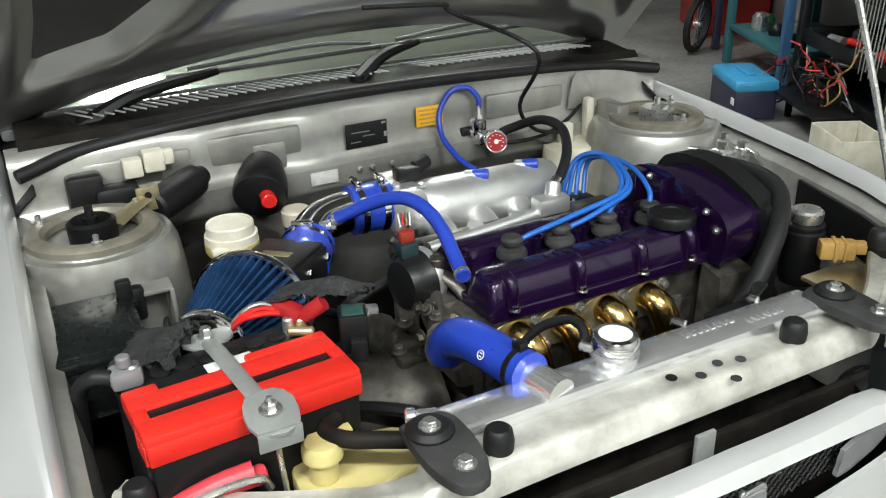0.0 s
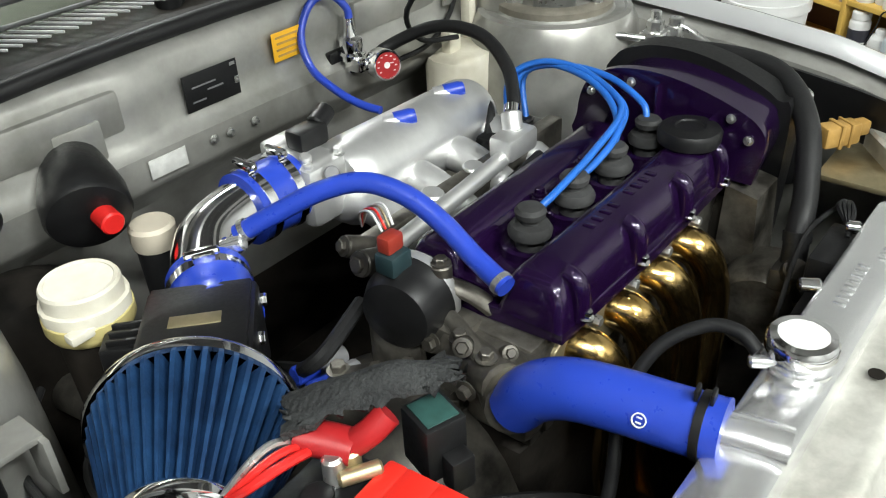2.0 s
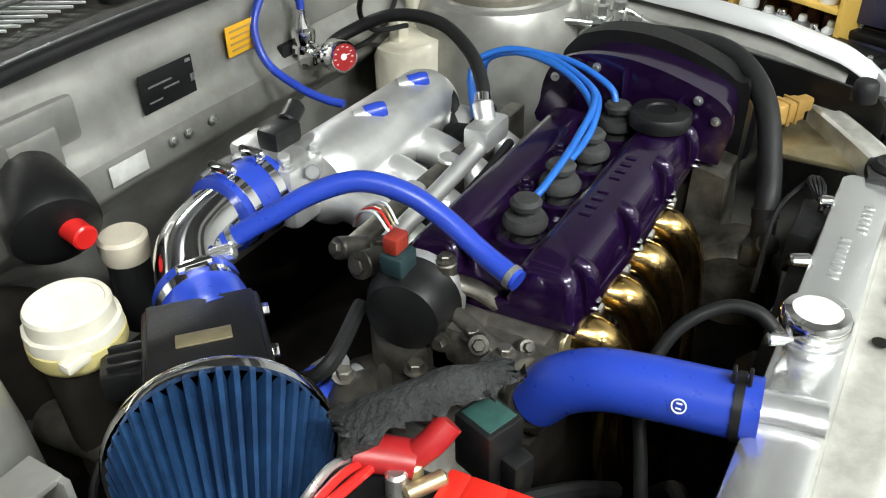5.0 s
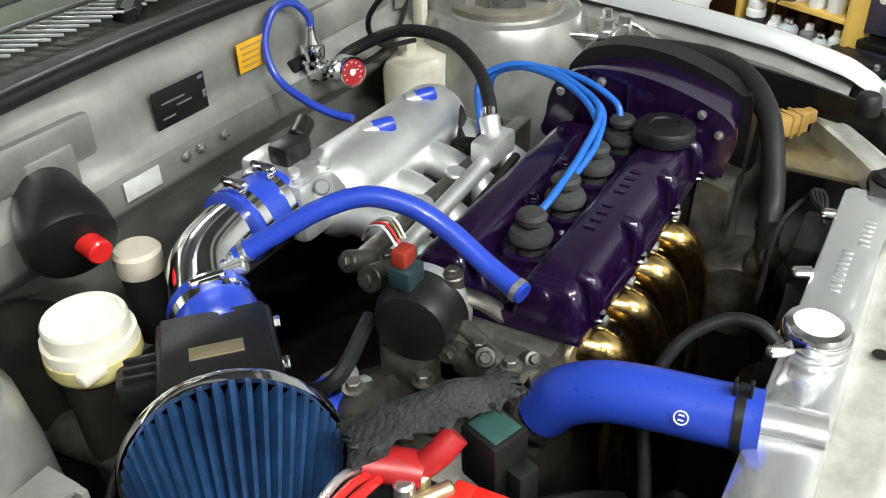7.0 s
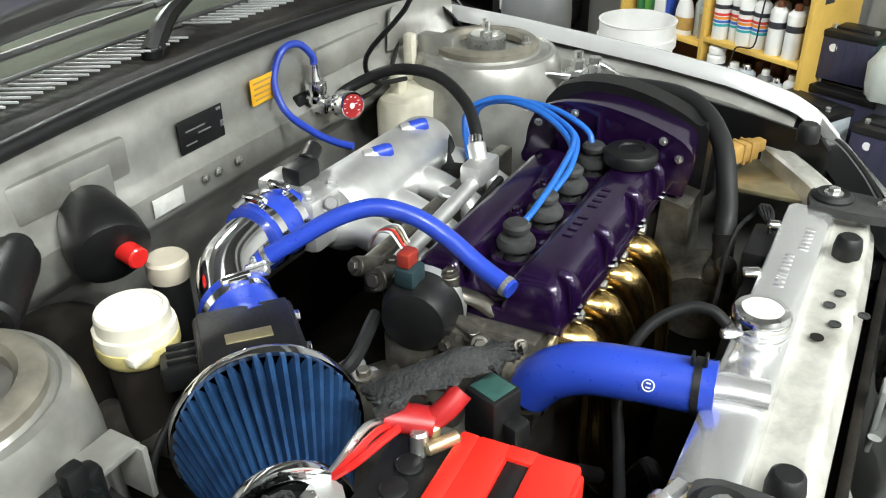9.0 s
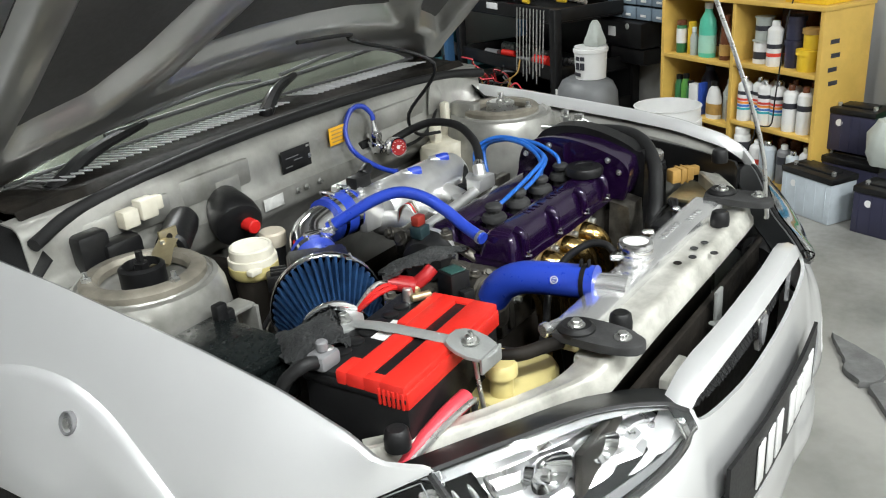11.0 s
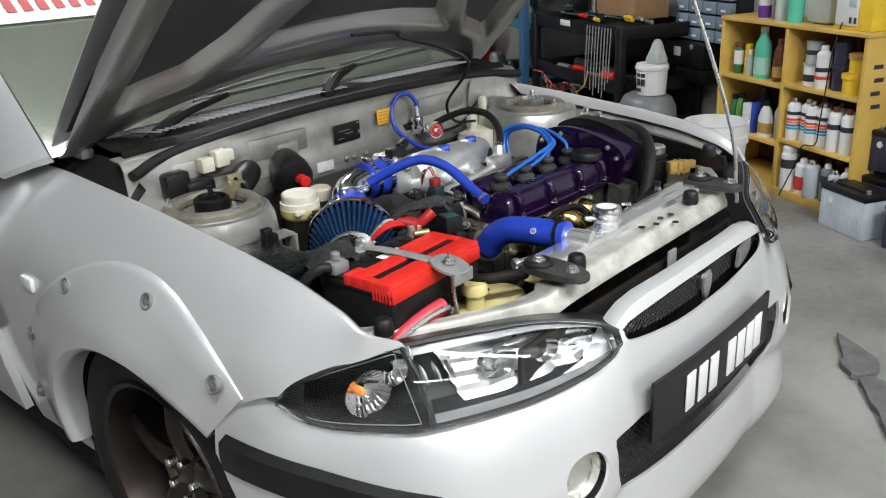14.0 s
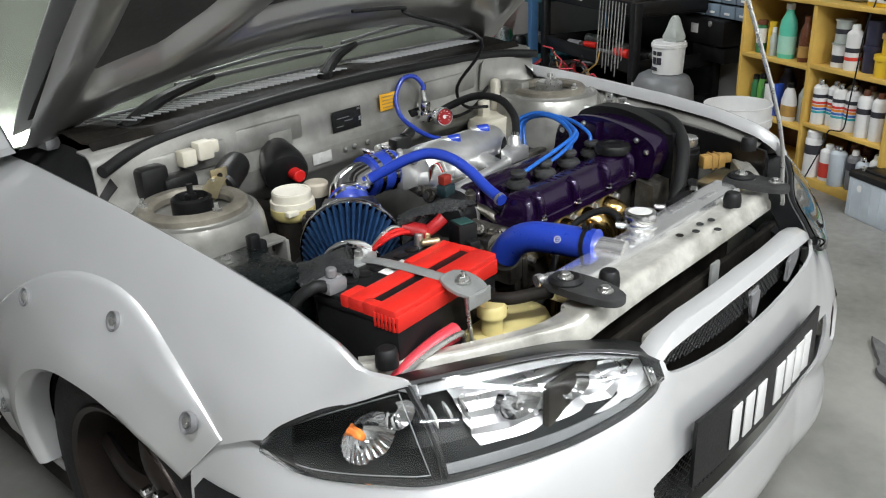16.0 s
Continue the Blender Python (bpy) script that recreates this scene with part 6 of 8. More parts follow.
box(bm, (-0.52, 0.775, 0.815), (0.055, 0.04, 0.075), 0.008)
box(bm, (-0.475, 0.765, 0.80), (0.07, 0.04, 0.06), 0.012)
part("relay_block", bm, BLACKP, conn, "black relay block")
brk = thing("tower_bracket", "tarnished steel bracket on the strut tower", "bracket", (-0.46, 0.66, 0.81))
bm = B()
sweep(bm, [(-0.50, 0.63, 0.815), (-0.47, 0.66, 0.822), (-0.445, 0.676, 0.83)], 0.016, 8, 4, None, ((0, 0, 1), 0.25))
box(bm, (-0.440, 0.682, 0.826), (0.034, 0.005, 0.038), 0.001)
part("plate", bm, BRASSY, brk)
# dark disc in place of a cut, coloured like the hole's shade
bm = B()
lathe(bm, [(0.0055, 0), (0.0055, 0.001), (0, 0.001)], along((-0.440, 0.679, 0.832), (-0.440, 0.66, 0.832)), 14)
part("hole", bm, GRIMESHADE, brk)
fuse = thing("fuse_box", "black plastic fuse box", "fuse box", (-0.57, 0.48, 0.62))
bm = B()
box(bm, (-0.568, 0.478, 0.680), (0.105, 0.165, 0.07), 0.008)
FUSEPL = mat("black_green_plastic", (0.006, 0.008, 0.008), 0.25, 0, 0.2, 12.0, 0.03, 120)
part("case", bm, FUSEPL, fuse)
bm = B()
box(bm, (-0.568, 0.478, 0.722), (0.112, 0.172, 0.016), 0.005)
lid = part("lid", bm, FUSEPL, fuse)
bm = B()
box(bm, (-0.568, 0.478, 0.731), (0.09, 0.15, 0.004), 0.002)
part("raised_panel", bm, FUSEPL, lid)
for y in (0.42, 0.535):
    bm = B()
    box(bm, (-0.51, y, 0.715), (0.008, 0.018, 0.026), 0.002)
    part("clip", bm, FUSEPL, lid)
nudge(fuse, 0.005, -0.05, 0.035)
bkt = thing("harness_bracket", "pale bracket on the tower with a black plug", "bracket", (-0.49, 0.50, 0.74))
bm = B()
box(bm, (-0.475, 0.505, 0.762), (0.045, 0.035, 0.006), 0.001)
box(bm, (-0.455, 0.498, 0.735), (0.006, 0.035, 0.055), 0.001)
part("plate", bm, BAYPAINT, bkt)
bm = B()
box(bm, (-0.505, 0.495, 0.75), (0.03, 0.02, 0.05), 0.006)
box(bm, (-0.515, 0.49, 0.775), (0.02, 0.016, 0.03), 0.004)
part("plug", bm, BLACKP, bkt)
ytank = thing("coolant_overflow_tank", "yellowed translucent overflow tank", "tank", (-0.33, 0.15, 0.5))
bm = B()
prism(bm, rounded([(-0.075, 0.035), (0.03, 0.05), (0.075, 0.02), (0.06, -0.035), (-0.03, -0.05), (-0.08, -0.03)], 3), 0.125, Matrix.Translation((-0.325, 0.126, 0.53)), 0.012)
cyl(bm, (-0.375, 0.118, 0.65), (-0.375, 0.118, 0.685), 0.016, 18)
part("tank", bm, YELLOWPL, ytank)
bm = B()
lathe(bm, [(0.022, 0.684), (0.022, 0.697), (0.018, 0.702), (0, 0.702)], Matrix.Translation((-0.375, 0.118, 0)), 24)
box(bm, (-0.36, 0.135, 0.694), (0.05, 0.016, 0.008), 0.003)
part("cap", bm, YELLOWPL, ytank, "yellow flip cap")
bm = B()
sweep(bm, [(-0.345, 0.150, 0.700), (-0.365, 0.132, 0.702), (-0.35, 0.102, 0.705), (-0.32, 0.085, 0.705), (-0.29, 0.075, 0.70)], 0.0095, 10, 6)
part("spout_hose", bm, GRIMESHADE, ytank, "grimy stub of hose")
nudge(ytank, -0.008, -0.01, 0.03)

# regulator, gauge, blue vacuum loop on the firewall
reg = thing("fuel_pressure_regulator", "chrome fuel pressure regulator with a round gauge", "regulator", (0.19, 0.775, 0.77))
m = Matrix.Translation((0.189, 0.772, 0))
bm = B()
lathe(bm, [(0, 0.775), (0.012, 0.775), (0.013, 0.79), (0.019, 0.793), (0.019, 0.80), (0.015, 0.803), (0.017, 0.812), (0.017, 0.822), (0.010, 0.825), (0.007, 0.835), (0.006, 0.85), (0, 0.85)], m, 24)
box(bm, (0.0, -0.012, 0.788), (0.03, 0.03, 0.02), 0.004, m)
cyl(bm, (0.19, 0.76, 0.788), (0.197, 0.725, 0.788), 0.006, 12)
part("body", bm, CHROME, reg)
g0, g1 = Vector((0.200, 0.735, 0.790)), Vector((0.188, 0.702, 0.795))
mg = along(g0, g1)
bm = B()
lathe(bm, [(0, 0), (0.020, 0.0), (0.0215, 0.004), (0.0215, 0.028), (0.0205, 0.031), (0.0185, 0.031), (0.018, 0.028), (0, 0.028)], mg, 32)
gg = part("gauge", bm, CHROME, reg, "chrome-cased round gauge")
bm = B()
lathe(bm, [(0.0178, 0.0284), (0, 0.0286)], mg, 28)
part("dial", bm, DARKRED, gg, "dark red dial")
bm = B()
for k in range(9):
    a = radians(-40 + 32 * k)
    box(bm, (0.0135 * math.cos(a), 0.0135 * math.sin(a), 0.0292), (0.003, 0.0014, 0.0004), 0, mg)
lathe(bm, [(0.0045, 0.0290), (0.0045, 0.0294), (0, 0.0295)], mg, 16)
box(bm, (0.004, 0.002, 0.0292), (0.012, 0.0012, 0.0004), 0, mg)
part("dial_marks", bm, WHITEST, gg, "pale dial marks")
bm = B()
sweep(bm, [(0.189, 0.772, 0.842), (0.190, 0.775, 0.862), (0.172, 0.785, 0.883), (0.140, 0.790, 0.880), (0.112, 0.786, 0.845), (0.105, 0.765, 0.805), (0.108, 0.72, 0.780), (0.115, 0.685, 0.768), (0.12, 0.66, 0.765)], 0.0055, 12, 8)
part("vacuum_hose", bm, BLUESIL, reg, "thin blue silicone vacuum hose")
bm = B()
box(bm, (0.178, 0.79, 0.79), (0.04, 0.012, 0.03), 0.003)
part("bracket", bm, BLACKP, reg)
nudge(reg, 0.006, 0.007, 0.005)
fh = thing("fuel_hose", "black rubber fuel hose to the rail", "hose", (0.23, 0.62, 0.78))
bm = B()
sweep(bm, [(0.205, 0.762, 0.788), (0.245, 0.752, 0.806), (0.275, 0.69, 0.835), (0.268, 0.61, 0.840), (0.235, 0.545, 0.822), (0.198, 0.508, 0.798), (0.178, 0.498, 0.785)], 0.0088, 12, 8)
part("hose", bm, RUBBER, fh)
bm = B()
lathe(bm, [(0.0095, -0.006), (0.0105, -0.006), (0.0105, 0.006), (0.0095, 0.006)], along((0.183, 0.5, 0.788), (0.2, 0.51, 0.80)), 16)
part("clamp", bm, CHROME, fh)
fp = thing("fuel_return_line", "thin black line along the firewall", "line", (0.35, 0.75, 0.78))
bm = B()
sweep(bm, [(0.205, 0.765, 0.785), (0.26, 0.762, 0.775), (0.33, 0.755, 0.78), (0.40, 0.77, 0.80), (0.45, 0.79, 0.83), (0.46, 0.80, 0.86)], 0.004, 8, 7)
part("line", bm, RUBBER, fp)
# stickers and plates on the firewall
for nm, x, y, z, w, h, mm, lab in (("warning_sticker", 0.098, 0.7995, 0.845, 0.056, 0.038, STICKER, "yellow warning sticker on the firewall"), ("maker_plate", -0.031, 0.8005, 0.830, 0.082, 0.046, BLACKP, "black painted-over plate on the firewall"), ("paper_label", -0.125, 0.7805, 0.770, 0.052, 0.024, FADEDLABEL, "torn pale label on the firewall")):
    bm = B()
    box(bm, (x, y - 0.0035, z), (w, 0.0014, h), 0.0004)
    ob = thing(nm, lab, "sticker" if "plate" not in nm else "plate", (x, y, z))
    part("sheet", bm, mm, ob)
    if nm == "warning_sticker":
        bm = B()
        for k in range(4):
            box(bm, (x - 0.004 * (k % 2), y - 0.0046, z + 0.012 - 0.008 * k), (w * (0.8 - 0.2 * (k % 2)), 0.0006, 0.0028), 0)
        part("print", bm, BROWNPL, ob)
    if nm == "maker_plate":
        for dx, dz, a, b in ((0.034, 0.018, 0.008, 0.004), (0.037, -0.004, 0.006, 0.009), (-0.012, 0.006, 0.036, 0.002), (0.004, -0.002, 0.024, 0.002), (-0.022, -0.012, 0.02, 0.002)):
            bm = B()
            box(bm, (x + dx, y - 0.0046, z + dz), (a, 0.0006, b), 0)
            part("scratch", bm, GREYPL if abs(dx) < 0.03 else ZINC, ob)
rv = thing("firewall_studs", "bare studs on the firewall ledge", "studs", (-0.02, 0.78, 0.77))
for x in (-0.055, -0.03, 0.01):
    bm = B()
    bolt(bm, (x, 0.7795, 0.772), 0.004, 0.006, (0, -1, 0))
    part("stud", bm, ZINC, rv)

# right-hand side of the bay
wt = thing("washer_tank", "cream plastic washer tank", "tank", (0.42, 0.76, 0.6))
bm = B()
prism(bm, rounded([(-0.07, 0.03), (0.06, 0.035), (0.075, 0.0), (0.05, -0.04), (-0.06, -0.04), (-0.08, 0)], 3), 0.20, Matrix.Translation((0.405, 0.735, 0.56)), 0.015)
box(bm, (0.375, 0.745, 0.775), (0.03, 0.02, 0.05), 0.006)
box(bm, (0.44, 0.76, 0.79), (0.02, 0.02, 0.10), 0.006)
cyl(bm, (0.49, 0.79, 0.74), (0.50, 0.80, 0.79), 0.02, 16)
part("tank", bm, CREAMPL, wt)
bm = B()
lathe(bm, [(0.030, 0.79), (0.031, 0.803), (0.027, 0.808), (0, 0.808)], Matrix.Translation((0.50, 0.80, 0)), 24)
part("cap", bm, CREAMPL, wt, "cream cap")
wb = thing("tower_stay", "tarnished bracket on the firewall corner", "bracket", (0.46, 0.78, 0.8))
bm = B()
prism(bm, rounded([(-0.03, -0.03), (0.03, -0.03), (0.015, 0.03), (-0.005, 0.042), (-0.02, 0.03)], 2), 0.004, Matrix(((1, 0, 0, 0.435), (0, 0, -1, 0.785), (0, 1, 0, 0.845), (0, 0, 0, 1))), 0.001)
box(bm, (0.47, 0.72, 0.81), (0.03, 0.07, 0.05), 0.004)
part("plate", bm, BAYPAINT, wb)
fv = thing("fuel_filter", "silver fuel filter with pipe unions", "filter", (0.55, 0.49, 0.7))
m = Matrix.Translation((0.548, 0.492, 0))
bm = B()
lathe(bm, [(0, 0.66), (0.032, 0.66), (0.034, 0.67), (0.034, 0.745), (0.030, 0.755), (0.012, 0.757), (0.012, 0.765), (0, 0.765)], m, 28)
part("can", bm, CASTALU, fv, "silver can")
bm = B()
box(bm, (0, 0, 0.772), (0.036, 0.036, 0.026), 0.004, m)
lathe(bm, [(0.013, 0.783), (0.013, 0.80), (0.008, 0.803), (0.008, 0.815), (0, 0.816)], m, 6)
box(bm, (0.026, -0.02, 0.772), (0.024, 0.024, 0.034), 0.004, m)
lathe(bm, [(0.011, 0.785), (0.011, 0.80), (0, 0.80)], m @ Matrix.Translation((0.028, -0.02, 0)), 6)
sweep(bm, [(0.53, 0.5, 0.776), (0.50, 0.535, 0.783), (0.475, 0.55, 0.775), (0.455, 0.545, 0.73)], 0.0055, 10, 5)
part("union_block", bm, ZINC, fv, "plated pipe union block")
bm = B()
sweep(bm, [(0.575, 0.47, 0.79), (0.585, 0.44, 0.775), (0.565, 0.36, 0.74), (0.535, 0.31, 0.725)], 0.0055, 10, 4)
part("pipe", bm, ZINC, fv)
for k in range(3):
    bm = B()
    sweep(bm, [(0.57, 0.455 - 0.01 * k, 0.755), (0.56, 0.40, 0.735 - 0.008 * k), (0.545, 0.35, 0.70), (0.50, 0.33, 0.67)], 0.0045, 8, 5)
    part("hose", bm, RUBBER, fv)
pst = thing("power_steering_reservoir", "black reservoir with a metal cap", "reservoir", (0.525, 0.252, 0.6))
m = Matrix.Translation((0.519, 0.268, 0))
bm = B()
lathe(bm, [(0, 0.62), (0.03, 0.62), (0.033, 0.63), (0.033, 0.712), (0.028, 0.716), (0.031, 0.718), (0.031, 0.724), (0.024, 0.726), (0.022, 0.732)], m, 28)
part("tank", bm, BLACKP, pst)
bm = B()
lathe(bm, [(0.0245, 0.728), (0.026, 0.732), (0.026, 0.745), (0.022, 0.749), (0.016, 0.747), (0, 0.746)], m, 28)
part("cap", bm, ZINC, pst, "dull metal cap")
bb = thing("wing_shield", "black plastic shield along the wing", "shield", (0.56, 0.18, 0.62))
bm = B()
sheet(bm, [[(0.60, 0.36, 0.755), (0.60, 0.36, 0.69)], [(0.565, 0.20, 0.748), (0.565, 0.20, 0.68)], [(0.525, 0.09, 0.742), (0.525, 0.09, 0.67)], [(0.50, 0.075, 0.735), (0.50, 0.075, 0.67)]], 0.006)
part("panel", bm, BLACKP, bb)
bm = B()
box(bm, (0.50, 0.145, 0.672), (0.12, 0.11, 0.008), 0.002)
part("tray", bm, BRASSY, bb, "stained metal tray")
bc = thing("sensor_block", "amber plastic sensor block", "sensor", (0.5, 0.175, 0.68))
MBc = Matrix.Translation((0.514, 0.200, 0.704)) @ Matrix.Rotation(radians(-35), 4, "Z")
bm = B()
box(bm, (0, 0, 0), (0.055, 0.026, 0.030), 0.004, MBc)
box(bm, (0.034, 0.0, 0.004), (0.02, 0.018, 0.02), 0.003, MBc)
box(bm, (-0.004, 0, 0.0), (0.006, 0.030, 0.034), 0.001, MBc)
box(bm, (0.01, 0, 0.0), (0.004, 0.030, 0.034), 0.001, MBc)
part("shell", bm, BROWNPL, bc)
rs = thing("fan_relay_box", "black box with wiring behind the radiator", "box", (0.18, 0.11, 0.66))
bm = B()
box(bm, (0.205, 0.110, 0.700), (0.085, 0.032, 0.05), 0.004)
part("case", bm, BLACKP, rs)
for k in range(4):
    bm = B()
    sweep(bm, [(0.22 + 0.004 * k, 0.104, 0.726), (0.25, 0.11 + 0.005 * k, 0.742), (0.27, 0.125, 0.735), (0.24, 0.15, 0.70), (0.19, 0.15, 0.62)], 0.003, 6, 6)
    part("wire", bm, RUBBER, rs)
fan = thing("radiator_fan", "black electric fan behind the radiator", "fan", (0.02, 0.12, 0.4))
bm = B()
lathe(bm, [(0.165, 0.0), (0.17, 0.0), (0.17, 0.03), (0.165, 0.03), (0.165, 0.0)], along((0.13, 0.085, 0.53), (0.13, 0.12, 0.53)), 40)
lathe(bm, [(0, 0.0), (0.045, 0.0), (0.045, 0.045), (0.03, 0.06), (0, 0.06)], along((0.13, 0.085, 0.53), (0.13, 0.15, 0.53)), 24)
part("shroud", bm, BLACKP, fan)
for k in range(7):
    a = 2 * math.pi * k / 7
    bm = B()
    mm = Matrix.Translation((0.13, 0.105, 0.53)) @ Matrix.Rotation(a, 4, "Y")
    box(bm, (0.10, 0, 0), (0.125, 0.004, 0.045), 0.002, mm @ Matrix.Rotation(radians(28), 4, "X"))
    part("blade", bm, BLACKP, fan)
alt = thing("alternator", "dusty alternator low at the engine's end", "alternator", (0.3, 0.2, 0.5))
bm = B()
lathe(bm, [(0, 0), (0.05, 0), (0.058, 0.01), (0.058, 0.07), (0.05, 0.085), (0.02, 0.09), (0, 0.09)], along((0.24, 0.185, 0.575), (0.33, 0.195, 0.575)), 28)
part("body", bm, DIRTYALU, alt)
bm = B()
box(bm, (0.26, 0.165, 0.635), (0.05, 0.03, 0.03), 0.006)
cyl(bm, (0.25, 0.16, 0.64), (0.235, 0.15, 0.66), 0.014, 14)
part("bracket", bm, GEARALU, alt)
horn = thing("horn", "black disc horn behind the grille", "horn", (0.25, -0.09, 0.6))
bm = B()
lathe(bm, [(0, 0), (0.045, 0.0), (0.05, 0.008), (0.05, 0.02), (0.03, 0.03), (0.012, 0.032), (0, 0.032)], along((0.30, -0.05, 0.62), (0.30, -0.10, 0.64)), 28)
sweep(bm, [(0.27, -0.07, 0.64), (0.32, -0.08, 0.65), (0.37, -0.06, 0.62), (0.36, -0.04, 0.57)], 0.035, 14, 5)
part("body", bm, BLACKP, horn)
nudge(horn, 0, 0.03, 0)
latch = thing("bonnet_latch", "steel bonnet latch below the slam panel", "latch", (0.0, -0.09, 0.62))
bm = B()
box(bm, (0.0, -0.088, 0.665), (0.028, 0.006, 0.08), 0.002)
sweep(bm, [(-0.03, -0.09, 0.66), (0.03, -0.1, 0.64), (0.09, -0.11, 0.63), (0.11, -0.105, 0.635)], 0.007, 8, 4, None, ((0, 0, 1), 0.4))
part("plate", bm, GREYCLAMP, latch)
bm = B()
box(bm, (-0.17, -0.080, 0.625), (0.08, 0.02, 0.06), 0.006)
part("brace", bm, CREAMPAINT, latch)
nudge(latch, 0, 0.035, 0)
harness = thing("wiring_harness", "black taped wiring harness across the bay", "harness", (-0.2, 0.5, 0.6))
for pts, r in (([(-0.40, 0.62, 0.70), (-0.46, 0.55, 0.70), (-0.46, 0.45, 0.68), (-0.40, 0.42, 0.62)], 0.004), ([(-0.31, 0.56, 0.71), (-0.36, 0.56, 0.69), (-0.42, 0.53, 0.66), (-0.43, 0.42, 0.64)], 0.004), ([(-0.3, 0.7, 0.62), (-0.2, 0.55, 0.62), (-0.22, 0.45, 0.69), (-0.14, 0.46, 0.71)], 0.008), ([(-0.1, 0.2, 0.55), (-0.16, 0.22, 0.60), (-0.22, 0.26, 0.62), (-0.3, 0.35, 0.6)], 0.009), ([(-0.05, 0.18, 0.5), (-0.12, 0.15, 0.6), (-0.155, 0.13, 0.64), (-0.16, 0.10, 0.58)], 0.008), ([(0.05, 0.5, 0.68), (0.12, 0.52, 0.71), (0.2, 0.55, 0.73), (0.24, 0.58, 0.76), (0.28, 0.66, 0.74)], 0.007), ([(-0.06, 0.46, 0.72), (0.02, 0.455, 0.725), (0.12, 0.46, 0.73), (0.2, 0.47, 0.73)], 0.006)):
    bm = B()
    sweep(bm, pts, r, 8, 7)
    part("loom", bm, RUBBER, harness)


# ---- workshop things ----
def rpart(name, bm, material, parent, label=""):
    """A part given in room places."""
    bm.transform(ROOM)
    return part(name, bm, material, parent, label)


def rthing(name, label, category, loc, group=""):
    return thing(name, label, category, ROOM @ Vector(loc), group)


def plain(name, col, rough=0.45, metal=0.0):
    return mat(name, col, rough, metal, 0.1, 10.0, 0.05, 160)


INK = plain("dark_print", (0.03, 0.03, 0.04))
GREENPL = plain("mint_green_plastic", (0.10, 0.52, 0.36), 0.35)
DKGREEN = plain("dark_green_plastic", (0.03, 0.16, 0.06), 0.35)
BLUEPL = plain("blue_plastic", (0.03, 0.08, 0.42), 0.35)
SKYBLUE = plain("sky_blue_plastic", (0.05, 0.32, 0.58), 0.4)
STEELBLUE = plain("blue_painted_steel", (0.05, 0.14, 0.28), 0.45, 0.2)
TEAL = plain("teal_painted_steel", (0.04, 0.16, 0.18), 0.5, 0.2)
YELLPL = plain("yellow_plastic", (0.75, 0.50, 0.03), 0.4)
BROWNGL = plain("brown_glass", (0.14, 0.05, 0.025), 0.25)
CARD = plain("brown_cardboard", (0.30, 0.17, 0.08), 0.8)
TRANSL = plain("cloudy_plastic", (0.42, 0.45, 0.42), 0.4)
LTGREY = plain("light_grey_plastic", (0.45, 0.50, 0.54), 0.4)
DKWOOD = plain("dark_board", (0.10, 0.055, 0.04), 0.7)
NAVY = plain("dark_navy_plastic", (0.03, 0.03, 0.06), 0.4)
STRIPES = [plain("stripe_red", (0.62, 0.05, 0.03)), plain("stripe_orange", (0.75, 0.25, 0.03)), plain("stripe_blue", (0.05, 0.15, 0.5)), plain("stripe_teal", (0.03, 0.38, 0.42))]

# shelf unit
SH = rthing("shelf_unit", "yellow painted wooden shelf unit, crowded with cans and bottles", "shelf", (-0.44, -0.14, 0))
SD = 0.28
for nm, c, s in (("side_panel", (0.009, -SD / 2, 0.39), (0.02, SD, 0.78)), ("side_panel", (-0.89, -SD / 2, 0.39), (0.02, SD, 0.78)), ("divider", (-0.437, -SD / 2, 0.39), (0.02, SD, 0.776)),
                 ("top_board", (-0.44, -SD / 2, 0.789), (0.93, SD + 0.01, 0.018)), ("shelf_board", (-0.213, -SD / 2, 0.512), (0.426, SD, 0.018)), ("shelf_board", (-0.663, -SD / 2, 0.524), (0.43, SD, 0.018)),
                 ("shelf_board", (-0.213, -SD / 2, 0.240), (0.426, SD, 0.018)), ("shelf_board", (-0.663, -SD / 2, 0.268), (0.43, SD, 0.018)), ("base_board", (-0.44, -SD / 2, 0.02), (0.89, SD, 0.04))):
    bm = B()
    box(bm, c, s, 0.002)
    rpart(nm, bm, YELLOWOOD, SH)
bm = B()
box(bm, (-0.44, -SD - 0.004, 0.39), (0.9, 0.006, 0.78), 0.001)
rpart("back_panel", bm, DKWOOD, SH, "dark back panel")
for k in range(4):
    bm = B()
    box(bm, (-0.9005, -0.07 - 0.01 * (k % 2), 0.66 - 0.055 * k), (0.0016, 0.05, 0.018), 0.0004, Matrix.Translation((0, 0, 0)))
    rpart("scribble", bm, INK, SH, "dark scribbled mark")


def spray(x, y, z, h, r, body, cap, label, bands=(), group="spray cans", capr=0.55):
    e = rthing("spray_can", label, "spray can", (x, y, z), group)
    m = Matrix.Translation((x, y, z))
    bm = B()
    lathe(bm, [(0, 0), (r * 0.96, 0), (r, 0.004), (r, h * 0.80), (r * 0.97, h * 0.82), (r * 0.6, h * 0.88), (0, h * 0.88)], m, 24)
    b = rpart("can", bm, body, e)
    bm = B()
    lathe(bm, [(r * capr, h * 0.86), (r * capr, h * 0.97), (r * capr * 0.8, h), (0, h)], m, 18)
    rpart("cap", bm, cap, e)
    for z0, z1, mm in bands:
        bm = B()
        lathe(bm, [(r, h * z0), (r + 0.0008, h * z0), (r + 0.0008, h * z1), (r, h * z1)], m, 24)
        rpart("printed_band", bm, mm, b)


